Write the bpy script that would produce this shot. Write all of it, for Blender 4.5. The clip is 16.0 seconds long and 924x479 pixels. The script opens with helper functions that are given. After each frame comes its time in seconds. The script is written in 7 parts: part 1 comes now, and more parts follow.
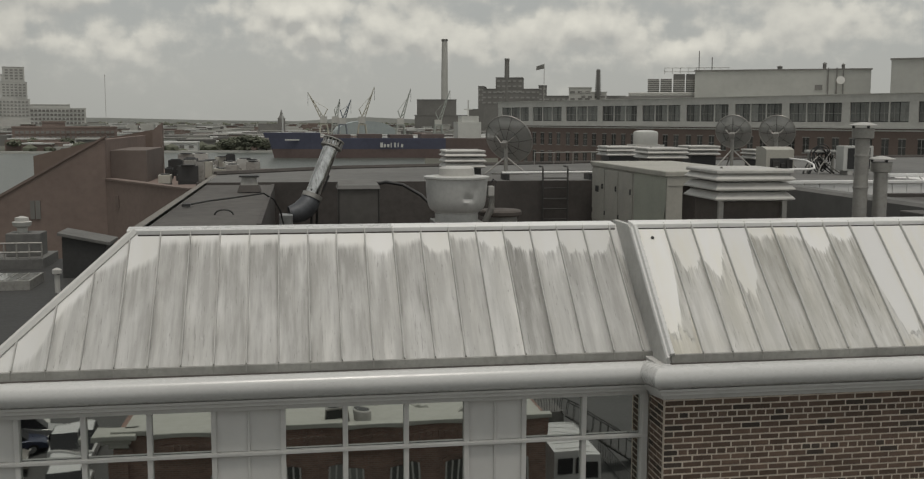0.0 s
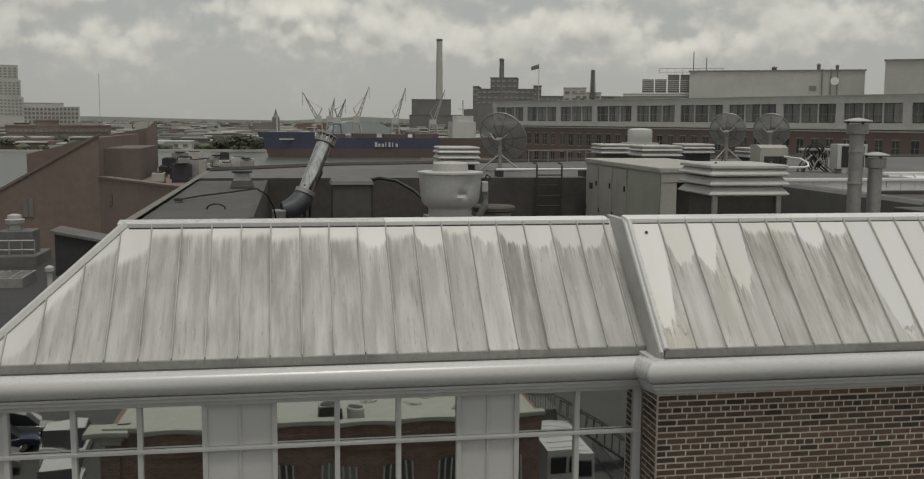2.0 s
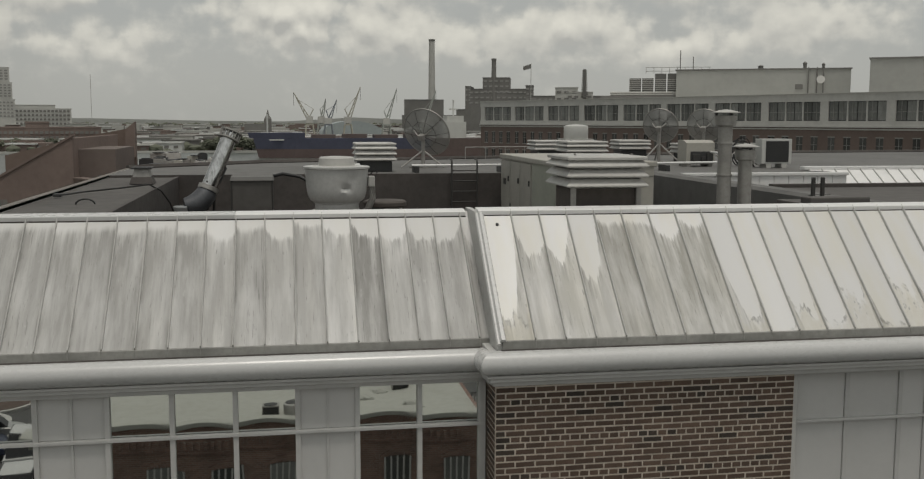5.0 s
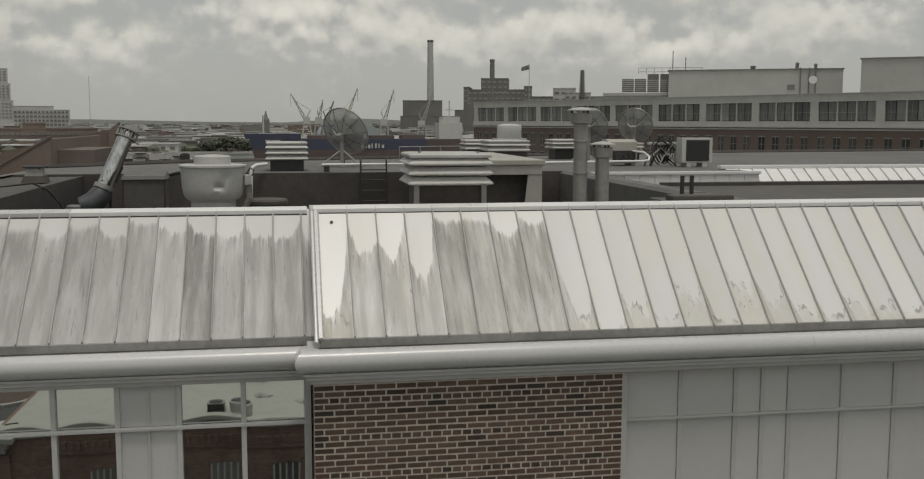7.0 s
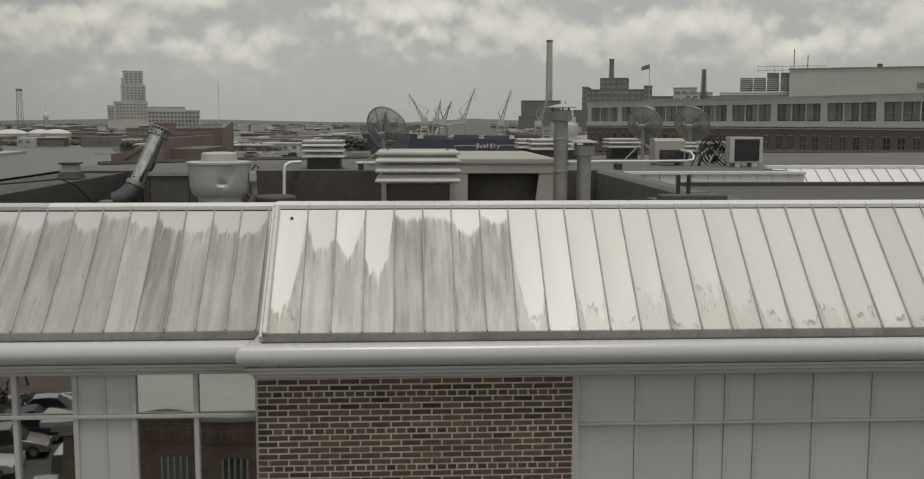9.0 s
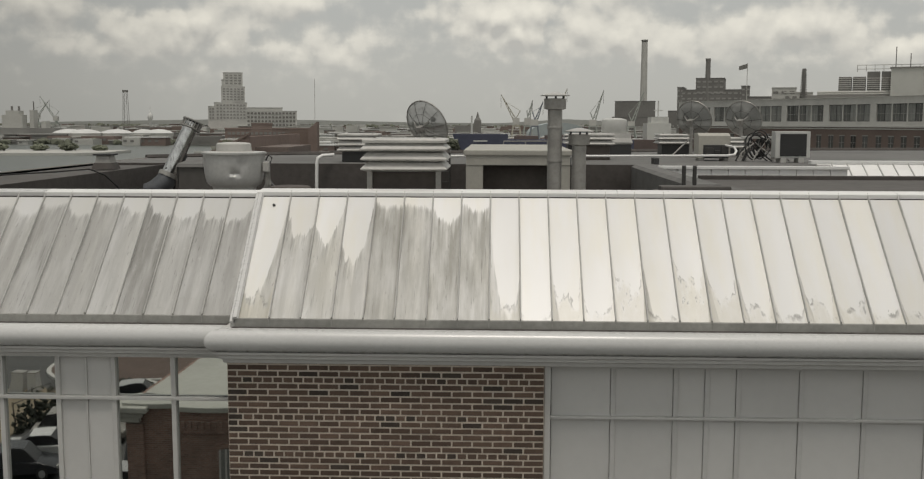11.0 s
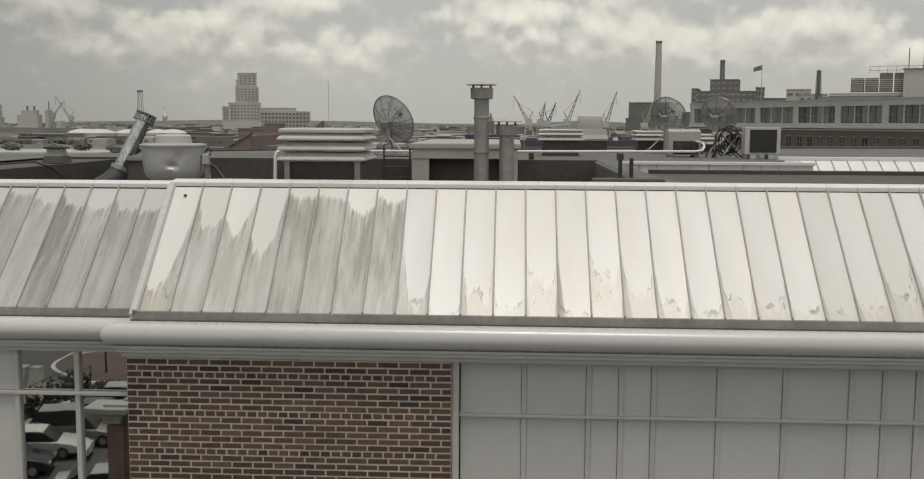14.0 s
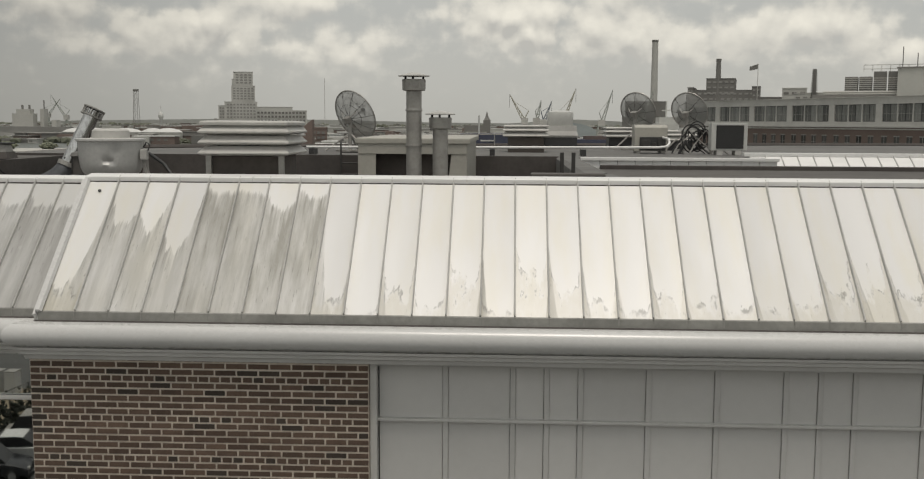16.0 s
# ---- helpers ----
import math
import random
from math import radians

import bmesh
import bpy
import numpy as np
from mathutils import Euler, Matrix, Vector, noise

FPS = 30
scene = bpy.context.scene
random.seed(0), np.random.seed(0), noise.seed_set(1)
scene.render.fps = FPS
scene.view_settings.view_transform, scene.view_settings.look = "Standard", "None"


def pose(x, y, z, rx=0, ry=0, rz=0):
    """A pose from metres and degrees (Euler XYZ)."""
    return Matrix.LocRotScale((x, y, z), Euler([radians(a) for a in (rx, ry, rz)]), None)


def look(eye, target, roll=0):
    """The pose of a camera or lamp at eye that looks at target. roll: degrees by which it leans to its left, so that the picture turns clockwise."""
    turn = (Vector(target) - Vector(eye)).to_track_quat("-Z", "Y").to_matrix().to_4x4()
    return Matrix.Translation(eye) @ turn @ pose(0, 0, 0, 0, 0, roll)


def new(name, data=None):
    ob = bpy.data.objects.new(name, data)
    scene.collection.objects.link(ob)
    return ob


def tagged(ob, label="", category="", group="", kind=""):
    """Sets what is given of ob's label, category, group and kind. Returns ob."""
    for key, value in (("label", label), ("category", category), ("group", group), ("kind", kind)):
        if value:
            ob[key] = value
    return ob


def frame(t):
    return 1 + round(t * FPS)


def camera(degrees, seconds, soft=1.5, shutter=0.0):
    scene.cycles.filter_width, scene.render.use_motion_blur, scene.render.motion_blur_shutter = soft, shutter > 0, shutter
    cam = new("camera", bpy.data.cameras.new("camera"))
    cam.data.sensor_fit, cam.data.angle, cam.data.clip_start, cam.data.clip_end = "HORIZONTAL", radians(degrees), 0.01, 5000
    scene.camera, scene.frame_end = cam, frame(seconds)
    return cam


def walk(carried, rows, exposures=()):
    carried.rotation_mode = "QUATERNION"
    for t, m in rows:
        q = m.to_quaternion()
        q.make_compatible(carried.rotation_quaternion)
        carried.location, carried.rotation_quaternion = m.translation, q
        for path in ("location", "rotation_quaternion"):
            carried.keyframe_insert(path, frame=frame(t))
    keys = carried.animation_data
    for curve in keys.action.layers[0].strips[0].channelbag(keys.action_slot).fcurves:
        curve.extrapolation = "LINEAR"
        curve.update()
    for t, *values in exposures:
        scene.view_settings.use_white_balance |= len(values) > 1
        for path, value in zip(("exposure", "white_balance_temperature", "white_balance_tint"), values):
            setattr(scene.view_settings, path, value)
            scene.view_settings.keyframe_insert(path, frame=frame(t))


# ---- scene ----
cam = camera(48.9, 16.0, soft=1.2)
PATH = [
    (0, (-3.66, -9.63, 17.31), (-3.342, -7.669, 17.078), 0.2),
    (0.5, (-3.676, -9.583, 17.295), (-3.306, -7.632, 17.063), 0.6),
    (1, (-3.691, -9.546, 17.262), (-3.338, -7.591, 17.031), 0.7),
    (1.5, (-3.679, -9.556, 17.256), (-3.356, -7.595, 17.025), 0.3),
    (2, (-3.64, -9.588, 17.24), (-3.311, -7.629, 17.008), 0.4),
    (2.5, (-3.548, -9.617, 17.227), (-3.217, -7.658, 16.994), 0.3),
    (3, (-3.398, -9.604, 17.214), (-3.064, -7.646, 16.982), 0.4),
    (5.5, (-1.602, -9.902, 17.143), (-1.262, -7.945, 16.912), 0.1),
    (6, (-1.137, -9.999, 17.13), (-0.798, -8.041, 16.9), 0.1),
    (6.5, (-0.665, -10.055, 17.124), (-0.326, -8.097, 16.894), 0.1),
    (7, (-0.235, -10.078, 17.123), (0.105, -8.12, 16.893), 0.1),
    (7.5, (0.214, -10.123, 17.114), (0.555, -8.166, 16.884), 0.1),
    (8, (0.656, -10.21, 17.102), (0.875, -8.235, 16.873), 0.1),
    (8.5, (1.104, -10.212, 17.089), (1.24, -8.23, 16.861), 0.1),
    (9, (1.526, -10.196, 17.091), (1.636, -8.212, 16.861), 0.1),
    (11.5, (3.004, -10.086, 16.904), (2.915, -8.101, 16.676), 0.2),
    (12, (3.219, -10.091, 16.872), (3.132, -8.106, 16.645), 0.3),
    (12.5, (3.4, -10.108, 16.84), (3.31, -8.123, 16.612), 0.2),
    (13, (3.547, -10.073, 16.837), (3.456, -8.089, 16.609), 0.3),
    (13.5, (3.657, -9.921, 16.832), (3.561, -7.937, 16.604), 0.3),
    (14, (3.823, -9.731, 16.818), (3.725, -7.747, 16.591), 0.3),
    (14.5, (4.054, -9.538, 16.818), (3.955, -7.554, 16.59), 0.1),
    (15, (4.322, -9.429, 16.804), (4.224, -7.445, 16.576), 0.4),
    (15.5, (4.502, -9.293, 16.786), (4.406, -7.308, 16.558), 0.4),
    (16, (4.547, -9.271, 16.75), (4.455, -7.286, 16.521), 0.3),
]
walk(cam, [(t, look(eye, target, roll)) for t, eye, target, roll in PATH],
     exposures=[(0.0, -0.17, 6500, 11), (7.5, -0.17, 6500, 11), (9.0, -0.15, 6500, 11), (11.5, 0.03, 6600, 12), (16.0, 0.07, 6620, 12)])

# ---------------------------------------------------------------- light and sky
SUN_EL, SUN_AZ = 74.0, 172.0          # degrees; azimuth from +y towards +x
world = bpy.data.worlds.new("world")
scene.world = world
world.use_nodes = True
wt = world.node_tree
wt.nodes.clear()


def wn(kind, **kw):
    n = wt.nodes.new(kind)
    for k, v in kw.items():
        n.inputs[k].default_value = v
    return n


sky = wn("ShaderNodeTexSky")
sky.sky_type = "NISHITA"
sky.sun_disc = False
sky.sun_elevation, sky.sun_rotation = radians(SUN_EL), radians(SUN_AZ)
sky.dust_density, sky.air_density = 3.0, 1.2
grey = wn("ShaderNodeHueSaturation", Saturation=0.22, Value=0.105)
wt.links.new(sky.outputs[0], grey.inputs["Color"])
wco = wn("ShaderNodeTexCoord")
wsep = wn("ShaderNodeSeparateXYZ")
wt.links.new(wco.outputs["Generated"], wsep.inputs[0])


def wmath(op, a, c, clamp=False):
    n = wn("ShaderNodeMath")
    n.operation, n.use_clamp = op, clamp
    for i, v in ((0, a), (1, c)):
        if hasattr(v, "links"):
            wt.links.new(v, n.inputs[i])
        else:
            n.inputs[i].default_value = v
    return n.outputs[0]


def wstep(value, lo, hi, out0=0.0, out1=1.0):
    n = wn("ShaderNodeMapRange")
    n.interpolation_type = "SMOOTHSTEP"
    wt.links.new(value, n.inputs["Value"])
    for key, v in (("From Min", lo), ("From Max", hi), ("To Min", out0), ("To Max", out1)):
        n.inputs[key].default_value = v
    return n.outputs[0]


def wmix(fac, a, c):
    n = wn("ShaderNodeMix")
    n.data_type = "RGBA"
    for i, v in ((0, fac), (6, a), (7, c)):
        if hasattr(v, "links"):
            wt.links.new(v, n.inputs[i])
        else:
            n.inputs[i].default_value = v if i == 0 else (*v, 1)
    return n.outputs[2]


# bearing and height above the horizon, in degrees
bearing = wmath("MULTIPLY", wmath("ARCTAN2", wsep.outputs["X"], wsep.outputs["Y"]), 57.2958)
height = wmath("MULTIPLY", wmath("ARCSINE", wsep.outputs["Z"], 0.0), 57.2958)
# cloud banks: bearing, height, half width, half height, weight
BANKS = ((-1.6, 5.7, 2.2, 0.8, 1.0), (1.4, 5.2, 1.9, 0.9, 1.0), (4.2, 5.7, 1.7, 0.9, 0.8), (7.2, 4.6, 1.5, 0.7, 1.0), (9.2, 3.7, 2.2, 0.6, 0.6),
         (15.2, 5.2, 3.0, 0.7, 1.0), (21.0, 4.0, 3.4, 0.8, 0.8), (28.5, 5.3, 3.0, 0.8, 0.9), (-9.0, 4.0, 2.4, 0.7, 0.8), (-15.5, 4.6, 2.0, 0.9, 0.9),
         (-18.5, 5.0, 2.0, 0.9, 0.9), (-24.5, 6.1, 2.0, 0.8, 0.9), (-22.5, 4.0, 2.2, 0.6, 0.5), (-11.5, 6.6, 2.6, 0.5, 0.9), (22.5, 7.4, 4.0, 0.6, 0.7), (9.0, 7.4, 3.0, 0.6, 0.8))


def cloud(lift):
    """Cloud density lift degrees higher up: cumulus banks with billowed edges in a broken layer."""
    co = wn("ShaderNodeCombineXYZ")
    wt.links.new(bearing, co.inputs[0])
    wt.links.new(wmath("ADD", height, lift), co.inputs[1])
    warp = wn("ShaderNodeTexNoise", Scale=0.42, Detail=3.5, Roughness=0.5)
    wt.links.new(co.outputs[0], warp.inputs["Vector"])
    push = wn("ShaderNodeVectorMath")
    push.operation = "MULTIPLY_ADD"
    wt.links.new(warp.outputs["Color"], push.inputs[0])
    push.inputs[1].default_value, push.inputs[2].default_value = (2.6, 1.3, 0.0), (-1.3, -0.65, 0.0)
    at_ = wn("ShaderNodeVectorMath")
    at_.operation = "ADD"
    wt.links.new(co.outputs[0], at_.inputs[0])
    wt.links.new(push.outputs[0], at_.inputs[1])
    total = None
    for u, v, su, sv, k in BANKS:
        q = wn("ShaderNodeVectorMath")
        q.operation = "MULTIPLY_ADD"
        wt.links.new(at_.outputs[0], q.inputs[0])
        q.inputs[1].default_value, q.inputs[2].default_value = (0.75 / su, 0.75 / sv, 0), (-0.75 * u / su, -0.75 * v / sv, 0)
        d = wn("ShaderNodeVectorMath")
        d.operation = "DOT_PRODUCT"
        wt.links.new(q.outputs[0], d.inputs[0])
        wt.links.new(q.outputs[0], d.inputs[1])
        w = wmath("MULTIPLY", wmath("POWER", 0.3679, d.outputs["Value"]), k)
        total = w if total is None else wmath("ADD", total, w)
    mv = wn("ShaderNodeMapping", Scale=(0.42, 1.0, 1.0), Location=(3.0, 7.0, 0.0))
    wt.links.new(co.outputs[0], mv.inputs["Vector"])
    layer = wn("ShaderNodeTexNoise", Scale=0.40, Detail=4.0, Roughness=0.5)
    wt.links.new(mv.outputs[0], layer.inputs["Vector"])
    puff = wn("ShaderNodeTexNoise", Scale=0.85, Detail=7.0, Roughness=0.55)
    wt.links.new(co.outputs[0], puff.inputs["Vector"])
    lobe = wn("ShaderNodeTexVoronoi", Scale=0.62, Detail=1.2, Roughness=0.5)
    lobe.feature = "SMOOTH_F1"
    lobe.inputs["Smoothness"].default_value = 0.4
    soft = wn("ShaderNodeTexNoise", Scale=1.3, Detail=3.0, Roughness=0.55)
    wt.links.new(co.outputs[0], soft.inputs["Vector"])
    bend = wn("ShaderNodeVectorMath")
    bend.operation = "MULTIPLY_ADD"
    wt.links.new(soft.outputs["Color"], bend.inputs[0])
    bend.inputs[1].default_value = (0.5, 0.5, 0.0)
    wt.links.new(co.outputs[0], bend.inputs[2])
    wt.links.new(bend.outputs[0], lobe.inputs["Vector"])
    total = wmath("MULTIPLY", total, wmath("SUBTRACT", 1.45, lobe.outputs["Distance"]))
    q = wmath("ADD", wmath("MULTIPLY", total, 0.72), wmath("MULTIPLY", layer.outputs["Fac"], 0.75))
    return wmath("ADD", q, wmath("MULTIPLY", wmath("SUBTRACT", puff.outputs["Fac"], 0.5), 0.50))


dens_a, dens_b = cloud(0.0), cloud(0.7)
cover = wmath("MULTIPLY", wstep(dens_a, 0.36, 0.68), wstep(height, 0.5, 4.0, 0.15, 0.92))
lit = wmath("ADD", wmath("MULTIPLY", wmath("SUBTRACT", dens_a, dens_b), 1.1), 0.44, True)
tone = wmix(lit, (0.42, 0.421, 0.39), (0.73, 0.715, 0.628))
gap = wmix(wstep(height, 1.0, 6.5), (0.450, 0.457, 0.420), (0.395, 0.410, 0.385))
clear = wmix(0.8, grey.outputs[0], gap)
clouded = wmix(cover, clear, tone)
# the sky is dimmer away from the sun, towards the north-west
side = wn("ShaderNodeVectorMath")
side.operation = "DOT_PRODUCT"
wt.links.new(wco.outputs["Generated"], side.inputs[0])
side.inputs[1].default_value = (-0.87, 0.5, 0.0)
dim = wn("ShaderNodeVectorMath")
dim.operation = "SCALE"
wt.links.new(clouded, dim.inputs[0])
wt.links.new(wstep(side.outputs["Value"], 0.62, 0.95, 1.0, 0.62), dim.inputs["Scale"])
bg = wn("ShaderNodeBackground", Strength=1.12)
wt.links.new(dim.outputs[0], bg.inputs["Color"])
wo = wn("ShaderNodeOutputWorld")
wt.links.new(bg.outputs[0], wo.inputs["Surface"])

sun = new("sun", bpy.data.lights.new("sun", "SUN"))
sun.data.energy, sun.data.angle, sun.data.color = 1.45, radians(14), (1.0, 0.95, 0.86)
sun.matrix_world = look((0, 0, 60), (-math.sin(radians(SUN_AZ)) * math.cos(radians(SUN_EL)) * 10, -math.cos(radians(SUN_AZ)) * math.cos(radians(SUN_EL)) * 10, 60 - 10 * math.sin(radians(SUN_EL))))


# ---------------------------------------------------------------- materials
def nodes_of(name):
    m = bpy.data.materials.new(name)
    m.use_nodes = True
    t = m.node_tree
    return m, t, t.nodes["Principled BSDF"]


def add(t, kind, **kw):
    n = t.nodes.new(kind)
    for k, v in kw.items():
        n.inputs[k].default_value = v
    return n


def mixrgb(t, fac, a, b, blend="MIX"):
    n = t.nodes.new("ShaderNodeMix")
    n.data_type, n.blend_type = "RGBA", blend
    for i, v in ((0, fac), (6, a), (7, b)):
        if hasattr(v, "links"):
            t.links.new(v, n.inputs[i])
        else:
            n.inputs[i].default_value = v if i == 0 else (*v, 1)
    return n.outputs[2]


def maths(t, op, a, b=0.0, clamp=False):
    n = t.nodes.new("ShaderNodeMath")
    n.operation, n.use_clamp = op, clamp
    for i, v in ((0, a), (1, b)):
        if hasattr(v, "links"):
            t.links.new(v, n.inputs[i])
        else:
            n.inputs[i].default_value = v
    return n.outputs[0]


def noise_at(t, coord, scale, stretch=(1, 1, 1), detail=4.0, w=None, rough=0.55):
    mp = add(t, "ShaderNodeMapping", Scale=stretch)
    t.links.new(coord, mp.inputs["Vector"])
    n = add(t, "ShaderNodeTexNoise", Scale=scale, Detail=detail, Roughness=rough)
    if w is not None:
        n.noise_dimensions = "4D"
        t.links.new(w, n.inputs["W"])
    t.links.new(mp.outputs[0], n.inputs["Vector"])
    return n.outputs["Fac"]


def step(t, value, lo, hi):
    n = t.nodes.new("ShaderNodeMapRange")
    n.interpolation_type = "SMOOTHSTEP"
    t.links.new(value, n.inputs["Value"])
    n.inputs["From Min"].default_value, n.inputs["From Max"].default_value = lo, hi
    return n.outputs[0]


def plain(name, base, rough=0.6, metal=0.0, dirt=(0.5, 0.5, 0.5), amount=0.35, big=1.3, fine=14.0, bump=0.25, each=0.0, stretch=(1, 1, 1), spec=0.5):
    """A surface with stains at one scale, grain at another, and a tone that differs a little from piece to piece."""
    m, t, p = nodes_of(name)
    co = t.nodes.new("ShaderNodeTexCoord").outputs["Object"]
    info = t.nodes.new("ShaderNodeObjectInfo").outputs["Random"]
    wv = maths(t, "MULTIPLY", info, 37.0)
    a = step(t, noise_at(t, co, big, stretch, 5.0, wv), 0.42, 0.72)
    b = noise_at(t, co, fine, stretch, 6.0, wv)
    dark = tuple(c * d for c, d in zip(base, dirt))
    col = mixrgb(t, maths(t, "MULTIPLY", a, amount), base, dark)
    col = mixrgb(t, maths(t, "MULTIPLY", step(t, b, 0.35, 0.75), amount * 0.6), col, dark)
    if each:
        k = maths(t, "ADD", maths(t, "MULTIPLY", info, 2 * each), 1.0 - each)
        mul = t.nodes.new("ShaderNodeCombineColor")
        for i in range(3):
            t.links.new(k, mul.inputs[i])
        col = mixrgb(t, 1.0, col, mul.outputs[0], "MULTIPLY")
    t.links.new(col, p.inputs["Base Color"])
    r = maths(t, "ADD", maths(t, "MULTIPLY", b, 0.22), rough - 0.11)
    t.links.new(r, p.inputs["Roughness"])
    p.inputs["Metallic"].default_value = metal
    p.inputs["Specular IOR Level"].default_value = spec
    if bump:
        bp = add(t, "ShaderNodeBump", Strength=bump, Distance=0.01)
        t.links.new(b, bp.inputs["Height"])
        t.links.new(bp.outputs[0], p.inputs["Normal"])
    return m


def roof_paint(name, light, cream, film_tone, dark_tone):
    """White-painted standing-seam sheet; x runs across the sheet, y up the slope. Each sheet carries the shape of its own
    grey film: how high it reaches at both edges and in the middle, how ragged and how dense it is, and the crust at its foot."""
    m, t, p = nodes_of(name)
    co = t.nodes.new("ShaderNodeTexCoord").outputs["Object"]
    info = t.nodes.new("ShaderNodeObjectInfo").outputs["Random"]
    wv = maths(t, "MULTIPLY", info, 53.0)

    def own(key):
        n = t.nodes.new("ShaderNodeAttribute")
        n.attribute_type, n.attribute_name = "OBJECT", key
        return n.outputs["Fac"]

    sep = t.nodes.new("ShaderNodeSeparateXYZ")
    t.links.new(co, sep.inputs[0])
    v = sep.outputs["Y"]
    u = maths(t, "DIVIDE", sep.outputs["X"], 0.314, True)
    ragged, mid, film_amount, foot = own("ragged"), own("film_mid"), own("film"), own("foot")
    lw = maths(t, "POWER", maths(t, "SUBTRACT", 1.0, u), 3.0)
    rw = maths(t, "POWER", u, 3.5)
    lim = maths(t, "ADD", mid, maths(t, "ADD", maths(t, "MULTIPLY", maths(t, "SUBTRACT", own("film_left"), mid), lw), maths(t, "MULTIPLY", maths(t, "SUBTRACT", own("film_right"), mid), rw)))
    tongue = noise_at(t, co, 1.0, (62, 0.8, 1), 5.0, wv, 0.62)
    coarse = noise_at(t, co, 1.0, (15, 0.35, 1), 3.0, wv, 0.6)
    swing = maths(t, "ADD", maths(t, "MULTIPLY", maths(t, "SUBTRACT", tongue, 0.5), 1.5), maths(t, "MULTIPLY", maths(t, "SUBTRACT", coarse, 0.5), 2.0))
    lim = maths(t, "ADD", lim, maths(t, "MULTIPLY", swing, ragged))
    gap = maths(t, "SUBTRACT", lim, v)
    film = t.nodes.new("ShaderNodeMapRange")
    film.interpolation_type = "SMOOTHSTEP"
    t.links.new(gap, film.inputs["Value"])
    film.inputs["From Min"].default_value = -0.012
    t.links.new(maths(t, "MAXIMUM", maths(t, "SUBTRACT", 0.13, maths(t, "MULTIPLY", ragged, 0.5)), 0.02), film.inputs["From Max"])
    film = film.outputs[0]
    broad = noise_at(t, co, 1.0, (8, 1.1, 1), 5.0, wv, 0.6)
    wash = noise_at(t, co, 1.0, (24, 0.9, 1), 7.0, wv, 0.68)
    blot = noise_at(t, co, 1.0, (20, 8, 1), 5.0, wv, 0.65)
    warm = step(t, noise_at(t, co, 1.0, (4, 0.9, 1), 4.0, wv), 0.38, 0.72)
    pale = mixrgb(t, maths(t, "MULTIPLY", warm, 0.65), light, cream)
    thin = maths(t, "ADD", maths(t, "MULTIPLY", gap, 4.0), maths(t, "MULTIPLY", maths(t, "SUBTRACT", wash, 0.42), 5.0), True)
    film = maths(t, "MULTIPLY", film, maths(t, "ADD", 0.55, maths(t, "MULTIPLY", thin, 0.45)))
    body = maths(t, "ADD", 0.72, maths(t, "MULTIPLY", maths(t, "SUBTRACT", broad, 0.5), 2.0))
    body = maths(t, "ADD", body, maths(t, "MULTIPLY", maths(t, "SUBTRACT", wash, 0.5), 0.75))
    body = maths(t, "ADD", body, maths(t, "MULTIPLY", step(t, gap, 0.0, 0.35), 0.10), True)
    body = maths(t, "MULTIPLY", body, maths(t, "SUBTRACT", 1.0, maths(t, "MULTIPLY", step(t, gap, 0.35, 1.5), 0.10)))
    dens = maths(t, "MULTIPLY", maths(t, "MULTIPLY", film, film_amount), body, True)
    col = mixrgb(t, dens, pale, film_tone)
    # dark runs, thick at the ragged upper edge and along the seams
    near = maths(t, "ABSOLUTE", maths(t, "SUBTRACT", u, 0.5))
    rim = maths(t, "MULTIPLY", step(t, gap, -0.005, 0.02), maths(t, "SUBTRACT", 1.0, step(t, gap, 0.04, 0.32)))
    rim = maths(t, "MULTIPLY", maths(t, "MULTIPLY", rim, step(t, wash, 0.45, 0.62)), maths(t, "MULTIPLY", ragged, 3.0, True))
    col = mixrgb(t, maths(t, "MULTIPLY", rim, 0.7), col, dark_tone)
    runs = maths(t, "MULTIPLY", step(t, noise_at(t, co, 1.0, (40, 1.8, 1), 5.0, wv, 0.65), 0.60, 0.68), maths(t, "MULTIPLY", film, film_amount))
    col = mixrgb(t, maths(t, "MULTIPLY", runs, 0.55), col, dark_tone)
    speck = maths(t, "MULTIPLY", step(t, noise_at(t, co, 1.0, (70, 6, 1), 4.0, wv, 0.6), 0.63, 0.68), maths(t, "MULTIPLY", film, 0.5))
    col = mixrgb(t, speck, col, dark_tone)
    bare = maths(t, "MULTIPLY", step(t, blot, 0.60, 0.74), maths(t, "MULTIPLY", film, 0.30))
    col = mixrgb(t, bare, col, pale)
    side_n = noise_at(t, co, 1.0, (8, 1.3, 1), 5.0, wv, 0.62)
    side = maths(t, "MULTIPLY", step(t, near, 0.36, 0.49), step(t, side_n, 0.44, 0.66))
    col = mixrgb(t, maths(t, "MULTIPLY", side, maths(t, "ADD", maths(t, "MULTIPLY", film, 0.45), 0.08)), col, dark_tone)
    # cream crust near the eave, its upper edge drawn in broken dark lines
    patch = noise_at(t, co, 1.0, (10, 3.0, 1), 5.0, wv, 0.6)
    fine = noise_at(t, co, 1.0, (50, 9, 1), 4.0, wv, 0.6)
    rise = maths(t, "MULTIPLY", foot, maths(t, "ADD", 0.35, maths(t, "MULTIPLY", maths(t, "SUBTRACT", patch, 0.4), 2.2)))
